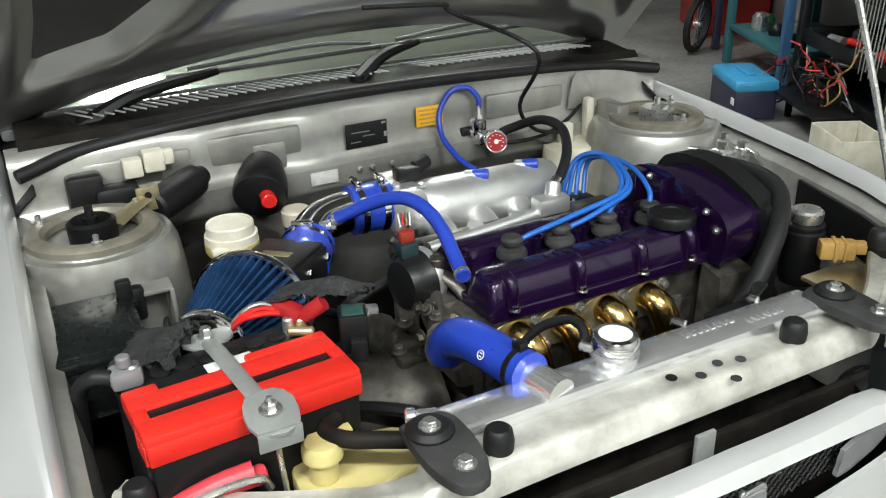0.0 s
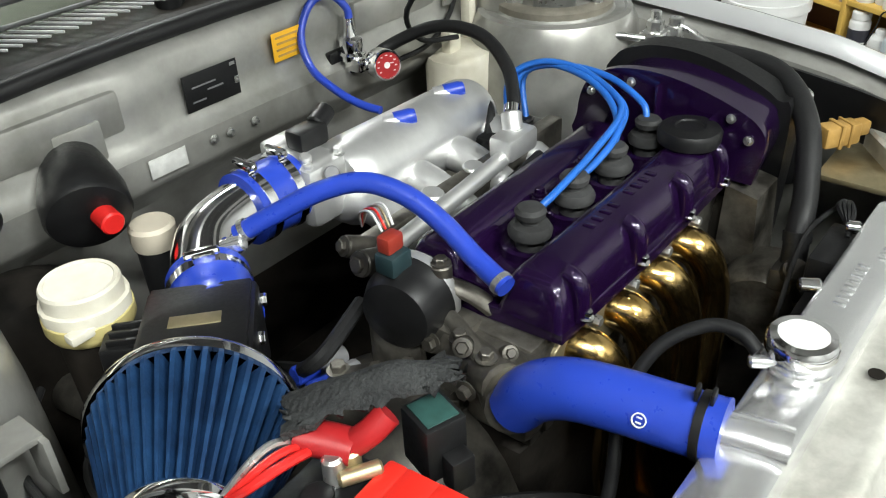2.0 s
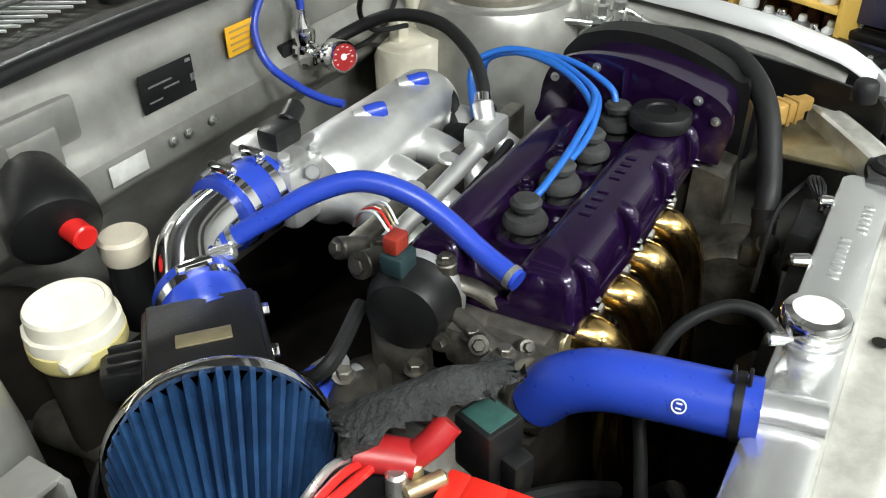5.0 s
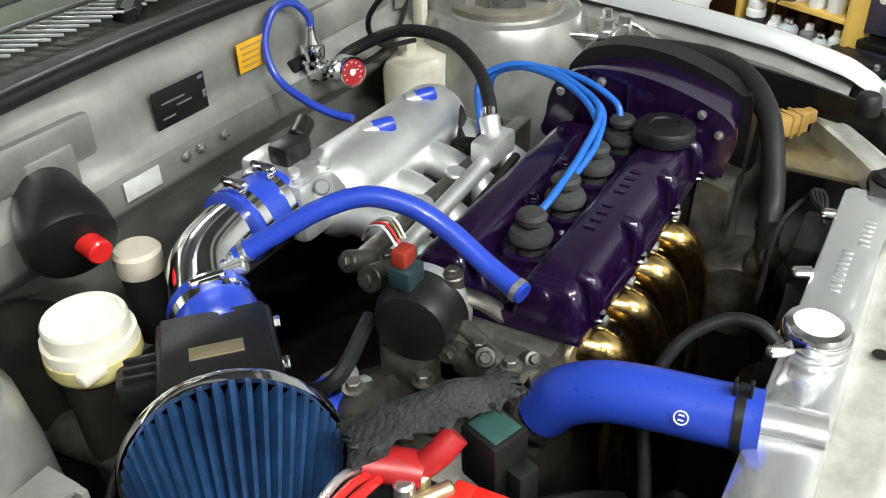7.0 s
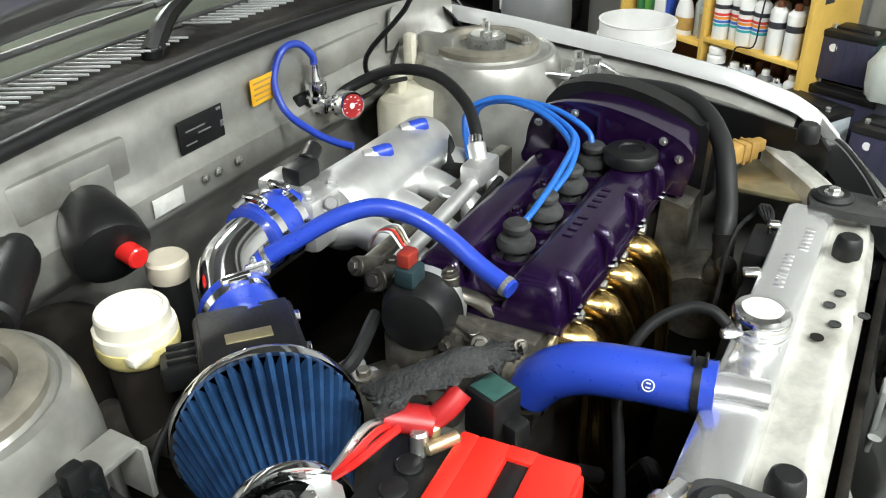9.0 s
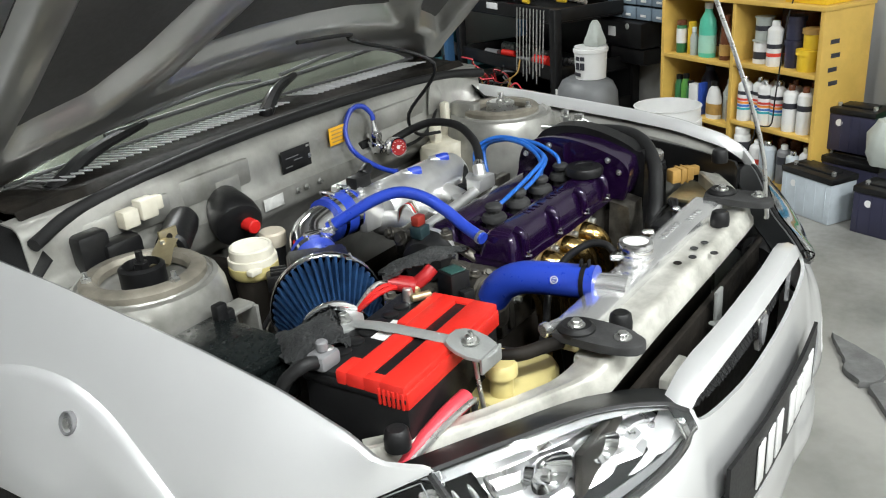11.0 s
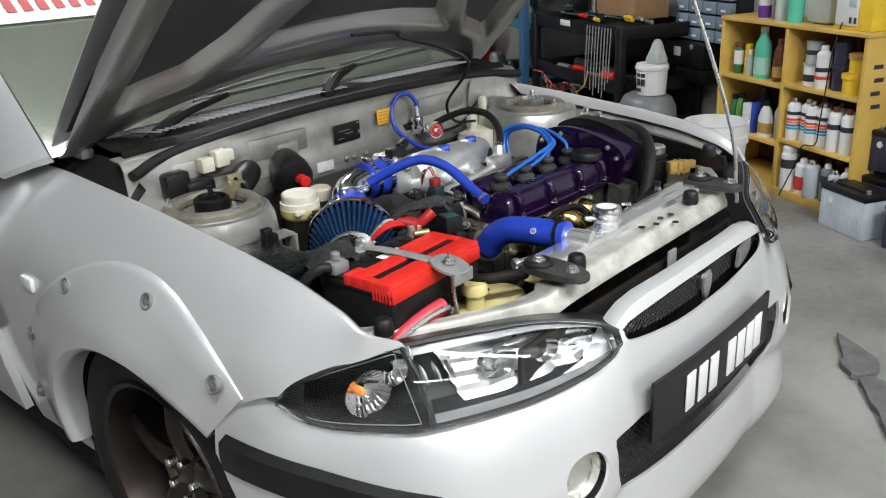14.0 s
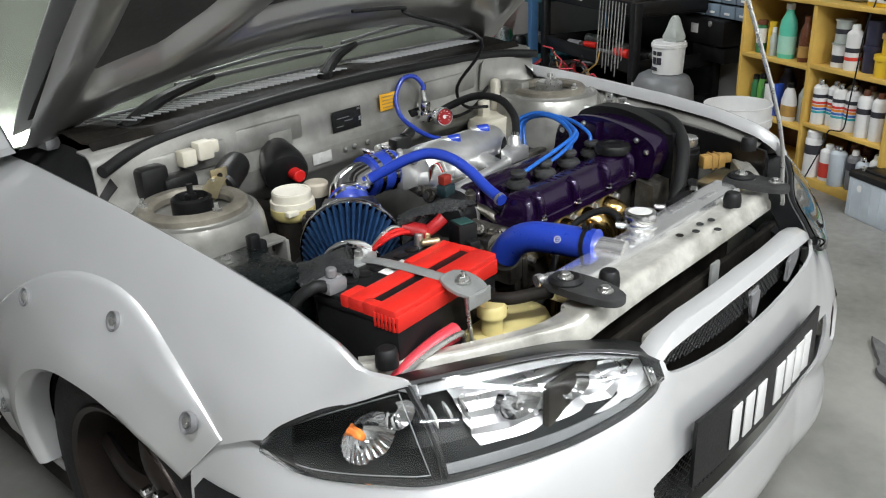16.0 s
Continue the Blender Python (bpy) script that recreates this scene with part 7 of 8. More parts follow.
def bottle(name, x, y, z, prof, body, capm, label, category="bottle", sq=(1, 1), capn=1, lab=None):
    """A lathed bottle: profile of (radius, height); the last capn rings make the cap."""
    e = rthing(name, label, category, (x, y, z), "")
    m = Matrix.Translation((x, y, z)) @ Matrix.Diagonal((sq[0], sq[1], 1, 1))
    bm = B()
    lathe(bm, [(0, 0)] + prof + [(0, prof[-1][1])], m, 24)
    b = rpart("body", bm, body, e)
    r, h = prof[-1]
    bm = B()
    lathe(bm, [(0, h), (r * 1.15, h), (r * 1.15, h + capn * 0.02), (r * 0.95, h + capn * 0.022), (0, h + capn * 0.022)], m, 18)
    rpart("cap", bm, capm, e)
    if lab:
        z0, z1, mm = lab
        rr = max(p[0] for p in prof)
        bm = B()
        lathe(bm, [(rr * 0.99, z0), (rr + 0.001, z0), (rr + 0.001, z1), (rr * 0.99, z1)], m, 24)
        rpart("label", bm, mm, b)


# left column, upper shelf
Z1, Z2, Z3, Z4, ZT = 0.521, 0.249, 0.277, 0.04, 0.798
spray(-0.055, -0.06, Z1, 0.15, 0.024, DKGREEN, BROWNGL, "dark green spray can with a brown cap", ((0.3, 0.75, WHITEPL),), "shelf cans", 0.98)
bottle("squeeze_bottle", -0.115, -0.07, Z1, [(0.02, 0), (0.021, 0.11), (0.016, 0.125)], YELLPL, YELLPL, "small yellow plastic bottle")
bottle("dropper_bottle", -0.15, -0.05, Z1, [(0.017, 0), (0.018, 0.08), (0.009, 0.105)], TRANSL, WHITEPL, "small cloudy dropper bottle")
bottle("cleaner_bottle", -0.225, -0.06, Z1, [(0.043, 0), (0.045, 0.01), (0.045, 0.13), (0.040, 0.165), (0.020, 0.20), (0.019, 0.215)], GREENPL, WHITEPL, "mint green cleaner bottle with a white cap", "bottle", (1, 0.75), 1.2, (0.02, 0.10, plain("pale_green_label", (0.35, 0.62, 0.5))))
bottle("liquid_bottle", -0.34, -0.06, Z1, [(0.027, 0), (0.028, 0.10), (0.024, 0.14), (0.012, 0.17)], BROWNGL, BROWNGL, "brown bottle with an orange label", "bottle", (1, 1), 1.2, (0.02, 0.07, BROWNPL))
bottle("liquid_bottle", -0.385, -0.09, Z1, [(0.018, 0), (0.019, 0.13), (0.012, 0.15)], TRANSL, BROWNGL, "narrow cloudy bottle on the shelf")
# right column, upper shelf
for k in range(2):
    bottle("paint_tin", -0.545, -0.07, Z1 + 0.012 + 0.098 * k, [(0.040 - 0.004 * k, 0), (0.040 - 0.004 * k, 0.092)], WHITEPL if k == 0 else TRANSL, TRANSL, "white tin with dark print", "tin", (1, 1), 0.2, (0.02, 0.05, INK) if k == 0 else (0.04, 0.06, INK))
spray(-0.625, -0.05, Z1 + 0.012, 0.185, 0.032, WHITEPL, WHITEPL, "white spray can with red print", ((0.22, 0.3, STRIPES[0]), (0.4, 0.5, INK)))
bottle("dark_jar", -0.70, -0.08, Z1 + 0.012, [(0.036, 0), (0.036, 0.09)], NAVY, NAVY, "dark lidded jar on the shelf", "jar")
bottle("dark_jar", -0.70, -0.08, Z1 + 0.125, [(0.036, 0), (0.036, 0.075)], NAVY, NAVY, "dark lidded jar on the shelf", "jar")
bottle("grease_jar", -0.79, -0.06, Z1 + 0.012, [(0.042, 0), (0.043, 0.065)], YELLPL, YELLPL, "yellow plastic grease jar", "jar")
bottle("grease_jar", -0.80, -0.07, Z1 + 0.10, [(0.038, 0), (0.039, 0.06)], YELLPL, BROWNPL, "yellow plastic grease jar", "jar")
bottle("dark_jar", -0.655, -0.2, Z1 + 0.012, [(0.045, 0), (0.045, 0.19)], BROWNGL, BROWNGL, "tall dark brown tin on the shelf", "tin")
# left column, middle shelf
for x, mm, h in ((-0.04, DKGREEN, 0.14), (-0.085, plain("leaf_green_plastic", (0.10, 0.32, 0.06)), 0.15), (-0.12, DKGREEN, 0.12)):
    bottle("oil_bottle", x, -0.07, Z2, [(0.021, 0), (0.022, h * 0.8), (0.014, h)], mm, BLACKP, "green oil bottle on the shelf", "bottle")
bottle("dark_jar", -0.14, -0.17, Z2, [(0.04, 0), (0.04, 0.14), (0.02, 0.18)], NAVY, NAVY, "dark plastic bottle on the shelf", "bottle")
e = rthing("carton", "white and blue carton", "box", (-0.175, -0.05, Z2))
bm = B()
box(bm, (-0.175, -0.05, Z2 + 0.07), (0.055, 0.04, 0.14), 0.002)
rpart("box", bm, WHITEPL, e)
bm = B()
box(bm, (-0.215, -0.055, Z2 + 0.075), (0.02, 0.04, 0.15), 0.002)
rpart("side", bm, BLUEPL, e, "blue side")
bottle("oil_jug", -0.30, -0.045, Z2, [(0.040, 0), (0.042, 0.01), (0.042, 0.09), (0.030, 0.13), (0.016, 0.15)], WHITEPL, BLACKP, "white oil jug with a black cap", "jug", (1, 0.65), 1, (0.02, 0.07, BROWNPL))
bottle("liquid_bottle", -0.355, -0.09, Z2, [(0.032, 0), (0.033, 0.12), (0.014, 0.16)], TRANSL, TRANSL, "cloudy plastic bottle on the shelf", "bottle")
bottle("liquid_bottle", -0.395, -0.06, Z2, [(0.025, 0), (0.025, 0.10)], plain("tan_plastic", (0.3, 0.25, 0.2)), TRANSL, "tan plastic bottle on the shelf", "bottle")
# right column, middle shelf: striped spray cans
for k, (x, y) in enumerate(((-0.49, -0.04), (-0.545, -0.07), (-0.60, -0.045), (-0.655, -0.06), (-0.74, -0.04), (-0.81, -0.045), (-0.69, -0.12), (-0.575, -0.14), (-0.78, -0.13))):
    bands = [(0.26 + 0.07 * j, 0.31 + 0.07 * j, STRIPES[3 - j]) for j in range(4)] + [(0.60, 0.68, INK)] if k < 4 else [(0.5, 0.62, INK)]
    spray(x, y, Z3, 0.195, 0.031, WHITEPL, CHROME if k < 4 else BROWNGL, "white spray can with coloured stripes" if k < 4 else "white spray can with dark print", bands, "striped spray cans" if k < 4 else "spray cans", 0.45)
# right column, bottom
for k, (x, h, r, mm, cm, lab) in enumerate(((-0.50, 0.21, 0.036, WHITEPL, WHITEPL, "tall white spray can with a white cap"), (-0.575, 0.16, 0.036, WHITEPL, WHITEPL, "white tin with a red label"), (-0.65, 0.175, 0.035, LTGREY, CHROME, "bare silver spray can"), (-0.72, 0.17, 0.03, GREYPL, WHITEPL, "grey spray can with a white nozzle"), (-0.785, 0.16, 0.028, LTGREY, CHROME, "plain silver spray can on the shelf"), (-0.835, 0.18, 0.028, WHITEPL, CREAMPL, "plain white spray can on the shelf"))):
    spray(x, -0.03 - 0.02 * (k % 2), Z4, h, r, mm, cm, lab, ((0.1, 0.5, STRIPES[0]),) if k == 1 else ((0.5, 0.7, INK),) if k in (0, 3) else (), "spray cans", 0.9 if k == 0 else 0.5)
for k in range(3):
    spray(-0.62 - 0.07 * k, -0.16, Z4, 0.19, 0.03, BROWNGL, REDPL, "dark red spray can", (), "spray cans")
# on top of the unit
spray(-0.20, -0.07, ZT, 0.2, 0.03, WHITEPL, BLUEPL, "white spray can with a purple base", ((0.02, 0.3, plain("violet_print", (0.12, 0.03, 0.25))),), "spray cans", 0.8)
bottle("oil_jug", -0.27, -0.10, ZT, [(0.035, 0), (0.036, 0.17), (0.015, 0.22)], GREYPL, BLACKP, "dark grey oil jug", "jug")
bottle("oil_jug", -0.33, -0.06, ZT, [(0.035, 0), (0.036, 0.15), (0.015, 0.21)], TRANSL, WHITEPL, "pale grey oil jug", "jug", (0.8, 1))
bottle("cleaner_bottle", -0.415, -0.06, ZT, [(0.038, 0), (0.038, 0.15), (0.016, 0.2)], GREENPL, WHITEPL, "mint green cleaner bottle", "bottle", (0.8, 1))
e = rthing("jerrycan", "cloudy plastic jerrycan on top of the shelf unit", "jerrycan", (-0.54, -0.12, ZT))
bm = B()
box(bm, (-0.54, -0.12, ZT + 0.10), (0.15, 0.12, 0.20), 0.03)
cyl(bm, (-0.58, -0.12, ZT + 0.19), (-0.58, -0.12, ZT + 0.23), 0.025, 18)
rpart("body", bm, TRANSL, e)
e = rthing("battery_charger", "yellow battery charger box with a white front", "charger", (-0.77, -0.1, ZT))
bm = B()
box(bm, (-0.775, -0.11, ZT + 0.09), (0.20, 0.16, 0.18), 0.006)
rpart("case", bm, YELLPL, e)
bm = B()
box(bm, (-0.745, -0.026, ZT + 0.095), (0.12, 0.006, 0.155), 0.004)
pf = rpart("front_panel", bm, WHITEPL, e, "white front panel")
bm = B()
box(bm, (-0.775, -0.021, ZT + 0.12), (0.04, 0.004, 0.05), 0.002)
rpart("meter", bm, LTGREY, pf)
for x in (-0.77, -0.795):
    bm = B()
    box(bm, (x, -0.021, ZT + 0.04), (0.012, 0.004, 0.025), 0.002)
    rpart("switch", bm, INK, pf)
bm = B()
sweep(bm, [(-0.73, -0.02, ZT + 0.03), (-0.725, 0.01, 0.70), (-0.715, 0.012, 0.55), (-0.70, 0.01, 0.40), (-0.69, 0.012, 0.30), (-0.62, 0.015, 0.28), (-0.60, 0.014, 0.22), (-0.55, 0.02, 0.10), (-0.52, 0.03, 0.02)], 0.003, 6, 6)
rpart("lead", bm, RUBBER, e, "thin black lead")


def floor_battery(x, y, z, rot, s, body, lid, label):
    e = rthing("spare_battery", label, "battery", (x, y, z), "spare batteries")
    m = Matrix.Translation((x, y, z)) @ Matrix.Rotation(radians(rot), 4, "Z")
    bm = B()
    box(bm, (0, 0, s[2] * 0.40), (s[0], s[1], s[2] * 0.80), 0.006, m)
    for k in range(5):
        box(bm, (-s[0] * 0.4 + s[0] * 0.2 * k, s[1] / 2, s[2] * 0.4), (0.004, 0.004, s[2] * 0.7), 0.001, m)
    b = rpart("case", bm, body, e)
    bm = B()
    box(bm, (0, 0, s[2] * 0.86), (s[0] + 0.008, s[1] + 0.008, s[2] * 0.13), 0.006, m)
    box(bm, (0, 0, s[2] * 0.94), (s[0] * 0.7, s[1] * 0.5, s[2] * 0.06), 0.006, m)
    rpart("lid", bm, lid, e)
    for sx in (-1, 1):
        bm = B()
        cyl(bm, m @ Vector((sx * s[0] * 0.38, s[1] * 0.2, s[2] * 0.9)), m @ Vector((sx * s[0] * 0.38, s[1] * 0.2, s[2] * 1.0)), 0.009, 12)
        rpart("terminal", bm, ZINC, e)
    bm = B()
    lathe(bm, [(0.014, 0), (0.014, 0.0012), (0, 0.0012)], m @ along((s[0] * 0.25, s[1] / 2, s[2] * 0.62), (s[0] * 0.25, s[1], s[2] * 0.62)), 16)
    rpart("round_label", bm, WHITEPL, b, "round white label")


floor_battery(-0.99, 0.055, 0, -3, (0.25, 0.135, 0.205), LTGREY, BLACKP, "grey car battery with a black lid on the floor")
floor_battery(-1.0, -0.16, 0, 6, (0.27, 0.17, 0.22), NAVY, BLACKP, "black car battery on the floor")
floor_battery(-0.975, -0.17, 0.222, 10, (0.19, 0.14, 0.19), NAVY, BLACKP, "small black car battery stacked on another")
floor_battery(-1.30, 0.02, 0, 8, (0.24, 0.14, 0.2), NAVY, BLACKP, "black car battery on the floor")
e = rthing("snack_bag", "glossy blue and green packet standing behind the batteries", "bag", (-1.22, -0.26, 0.3))
for nm, z0, z1, mm in (("top", 0.60, 0.74, SKYBLUE), ("print", 0.50, 0.60, WHITEPL), ("middle", 0.42, 0.50, BROWNPL), ("bottom", 0.22, 0.42, plain("grass_green_plastic", (0.06, 0.36, 0.12), 0.3))):
    rows = []
    for i in range(7):
        z = z0 + (z1 - z0) * i / 6
        rows.append([(-1.02 - 0.36 * k / 12, -0.27 + 0.03 * math.sin(math.pi * k / 12) * (0.6 + 0.4 * math.sin(9 * z)) + 0.004 * math.sin(17 * z + k), z) for k in range(13)])
    bm = B()
    sheet(bm, rows, 0.02)
    rpart(nm, bm, mm, e)
bm = B()
lathe(bm, [(0, 0), (0.07, 0.0), (0.085, 0.05), (0.08, 0.12), (0.05, 0.17), (0, 0.18)], Matrix.Translation((-1.17, -0.1, 0.222)), 18, lambda i, h: 1 + 0.08 * math.sin(i * 2.1 + h * 30))
bm.transform(ROOM)
solo("plastic_bag", bm, TRANSL, "crumpled cloudy plastic bag on a battery", "bag")

# white bucket by the shelves
e = rthing("bucket", "white plastic bucket on the floor", "bucket", (-0.41, 0.33, 0))
m = Matrix.Translation((-0.41, 0.33, 0))
bm = B()
lathe(bm, [(0, 0), (0.12, 0), (0.122, 0.005), (0.138, 0.30), (0.146, 0.302), (0.146, 0.335), (0.140, 0.337), (0.140, 0.388), (0.144, 0.392), (0.136, 0.393), (0.118, 0.01), (0, 0.01)], m, 40)
rpart("tub", bm, WHITEPL, e)
e = rthing("tub", "cream plastic tub on the floor", "tub", (0.34, 0.50, 0))
bm = B()
for dx, dy, wx, wy in ((0.0, 0.10, 0.30, 0.012), (0.0, -0.10, 0.30, 0.012), (0.145, 0.0, 0.012, 0.19), (-0.145, 0.0, 0.012, 0.19)):
    box(bm, (0.34 + dx, 0.50 + dy, 0.105), (wx, wy, 0.21), 0.004)
box(bm, (0.34, 0.50, 0.006), (0.28, 0.19, 0.01), 0.002)
rpart("body", bm, CREAMPL, e)

# grey drum with a grease pail on it
e = rthing("grey_drum", "grey plastic drum with a white label", "drum", (0.33, 0.2, 0))
m = Matrix.Translation((0.34, 0.2, 0))
bm = B()
lathe(bm, [(0, 0), (0.15, 0), (0.165, 0.02), (0.17, 0.25), (0.165, 0.32), (0.14, 0.365), (0.10, 0.385), (0, 0.387)], m @ Matrix.Diagonal((1.05, 0.85, 1, 1)), 32)
d = rpart("body", bm, plain("drum_grey_plastic", (0.16, 0.165, 0.17), 0.45), e)
bm = B()
box(bm, (0.42, 0.305, 0.28), (0.10, 0.006, 0.08), 0.001, Matrix())
rpart("label", bm, WHITEST, d)
e = rthing("grease_pail", "white grease pail with dark print", "pail", (0.31, 0.2, 0.388))
m = Matrix.Translation((0.31, 0.2, 0.388))
bm = B()
lathe(bm, [(0, 0), (0.076, 0), (0.082, 0.13), (0.088, 0.132), (0.088, 0.148), (0.083, 0.15), (0.083, 0.158), (0, 0.160)], m, 36)
d = rpart("tub", bm, WHITEPL, e)
for k, (w, z0, z1) in enumerate(((9, 0.095, 0.115), (12, 0.05, 0.085), (12, 0.018, 0.036))):
    for j in range(1 if k == 2 else 2):
        a = radians(150 + j * 22)
        bm = B()
        box(bm, (0.0, 0.0815 + 0.003 * z0, 0), (0.05 if k == 2 else 0.026, 0.002, z1 - z0), 0.0005, m @ Matrix.Translation((0, 0, (z0 + z1) / 2)) @ Matrix.Rotation(a - radians(150), 4, "Z"))
        rpart("print_bar", bm, INK, d)
bm = B()
lathe(bm, [(0, 0), (0.05, 0.0), (0.056, 0.02), (0.040, 0.06), (0.025, 0.10), (0.012, 0.12), (0, 0.12)], Matrix.Translation((0.30, 0.18, 0.549)), 14, lambda i, h: 1 + 0.12 * math.sin(i * 2.4 + h * 22))
bm.transform(ROOM)
solo("plastic_bag", bm, TRANSL, "crumpled white plastic bag on the pail", "bag")

# small-parts drawers on the wall
e = rthing("parts_drawers", "wall rack of small cloudy drawers", "drawers", (0.45, -0.3, 0.62))
bm = B()
box(bm, (0.45, -0.285, 0.84), (0.50, 0.11, 0.46), 0.004)
rpart("rack", bm, BLACKP, e)
for i in range(4):
    for j in range(6):
        bm = B()
        box(bm, (0.265 + 0.122 * i, -0.222, 0.645 + 0.075 * j), (0.112, 0.05, 0.064), 0.004)
        d = rpart("drawer", bm, plain("clear_blue_plastic", (0.20, 0.26, 0.32), 0.2) if (i, j) == (0, 0) else bpy.data.materials["clear_blue_plastic"], e)
        bm = B()
        box(bm, (0.265 + 0.122 * i, -0.195, 0.635 + 0.075 * j), (0.04, 0.006, 0.012), 0.002)
        rpart("pull", bm, WHITEPL, d)
e = rthing("tool_case", "black tool case on the wall below the drawers", "case", (0.54, -0.25, 0.45))
bm = B()
box(bm, (0.54, -0.25, 0.535), (0.36, 0.18, 0.14), 0.015)
rpart("case", bm, BLACKP, e)
bm = B()
box(bm, (0.60, -0.158, 0.545), (0.06, 0.004, 0.05), 0.001, Matrix())
rpart("label", bm, WHITEST, e)
bm = B()
cyl(bm, (0.47, -0.16, 0.58), (0.47, -0.155, 0.58), 0.016, 16)
rpart("badge", bm, ZINC, e)
e = rthing("dark_bin", "black plastic bin under the case", "bin", (0.52, -0.26, 0.38))
bm = B()
box(bm, (0.50, -0.26, 0.42), (0.28, 0.16, 0.085), 0.012)
rpart("bin", bm, BLACKP, e)
e = rthing("red_bottle", "small red bottle beside the shelf unit", "bottle", (0.09, -0.2, 0.44))
bm = B()
box(bm, (0.10, -0.22, 0.50), (0.06, 0.05, 0.10), 0.012)
cyl(bm, (0.10, -0.22, 0.55), (0.10, -0.22, 0.58), 0.015, 12)
rpart("body", bm, plain("dark_red_plastic", (0.35, 0.03, 0.03)), e)
bm = B()
box(bm, (0.10, -0.30, 0.445), (0.12, 0.2, 0.012), 0.002)
rpart("ledge", bm, BLACKP, e)
e = rthing("pedal_bracket", "black steel pedal bracket leaning near the drum", "bracket", (0.02, 0.3, 0))
bm = B()
box(bm, (0, 0, 0.16), (0.05, 0.03, 0.34), 0.006, Matrix.Translation((0.03, 0.26, 0.09)) @ Matrix.Rotation(radians(-50), 4, "Y"))
box(bm, (0.10, 0.26, 0.15), (0.16, 0.06, 0.10), 0.01)
box(bm, (0.08, 0.26, 0.06), (0.10, 0.08, 0.12), 0.01)
rpart("frame", bm, BLACKP, e)

# black tool cart
e = rthing("tool_cart", "black plastic tool cart loaded with tools", "cart", (0.95, 0.0, 0))
CX0, CX1, CY0, CY1 = 0.56, 1.60, -0.28, 0.24
for z, h in ((0.08, 0.10), (0.34, 0.07), (0.64, 0.07)):
    bm = B()
    for c, s in ((((CX0 + CX1) / 2, (CY0 + CY1) / 2, z), (CX1 - CX0, CY1 - CY0, 0.02)), (((CX0 + CX1) / 2, CY1, z + h / 2), (CX1 - CX0, 0.02, h)), (((CX0 + CX1) / 2, CY0, z + h / 2), (CX1 - CX0, 0.02, h)), ((CX0, (CY0 + CY1) / 2, z + h / 2), (0.02, CY1 - CY0, h)), ((CX1, (CY0 + CY1) / 2, z + h / 2), (0.02, CY1 - CY0, h))):
        box(bm, c, s, 0.006)
    rpart("tray", bm, BLACKP, e)
for x in (CX0, CX1):
    for y in (CY0, CY1):
        bm = B()
        box(bm, (x, y, 0.36), (0.05, 0.05, 0.70), 0.008)
        rpart("leg", bm, BLACKP, e)
bm = B()
box(bm, ((CX0 + CX1) / 2, CY0 + 0.02, 0.38), (CX1 - CX0, 0.02, 0.6), 0.004)
rpart("back_panel", bm, BLACKP, e)
bm = B()
box(bm, (1.18, CY1 + 0.012, 0.685), (0.12, 0.004, 0.035), 0.001)
rpart("badge", bm, WHITEPL, e, "white badge with unreadable print")
rnd = random.Random(7)
for k in range(14):
    x, y = rnd.uniform(CX0 + 0.08, CX1 - 0.1), rnd.uniform(0.0, CY1 - 0.02)
    a, L = rnd.uniform(-0.5, 0.5), rnd.uniform(0.12, 0.30)
    t = rthing("hand_tool", "steel hand tool lying on the cart", "tool", (x, y, 0.72), "tools on the cart")
    bm = B()
    p, q = Vector((x - L / 2 * math.cos(a), y - L / 2 * math.sin(a) * 0.4, 0.722 + 0.012 * (k % 3))), Vector((x + L / 2 * math.cos(a), y + L / 2 * math.sin(a) * 0.4, 0.722 + 0.012 * (k % 3)))
    cyl(bm, p, q, 0.007, 8)
    cyl(bm, q, q + (q - p).normalized() * 0.03, 0.013, 6)
    rpart("shaft", bm, CHROME if k % 3 else BLACKP, t)
    bm = B()
    cyl(bm, p - (q - p).normalized() * 0.07, p, 0.012, 8)
    rpart("handle", bm, (REDPL, BLACKP, ZINC, YELLPL)[k % 4], t)
for k in range(12):
    x = CX0 + 0.07 + 0.022 * k + 0.01 * (k % 3)
    L = 0.30 + 0.12 * ((k * 7) % 5) / 5
    t = rthing("rod", "thin bright steel rod hanging at the cart's front", "rod", (x, CY1 + 0.02, 0.68 - L), "rods")
    bm = B()
    cyl(bm, (x, CY1 + 0.022, 0.70), (x + 0.012, CY1 + 0.03, 0.70 - L), 0.0035, 8)
    rpart("bar", bm, ZINC, t)
for k in range(9):
    x, y = 0.75 + 0.09 * k, -0.05 + 0.06 * (k % 4)
    t = rthing("tool_part", "loose oily part on the cart's middle shelf", "part", (x, y, 0.36), "loose parts")
    bm = B()
    cyl(bm, (x - 0.05, y, 0.375), (x + 0.05, y + 0.03, 0.378), 0.02 + 0.006 * (k % 3), 12)
    rpart("body", bm, (ZINC, BLACKP, REDPL, GREYPL)[k % 4], t)
t = rthing("cardboard_box", "opened brown cardboard box on the cart", "box", (0.9, -0.08, 0.72))
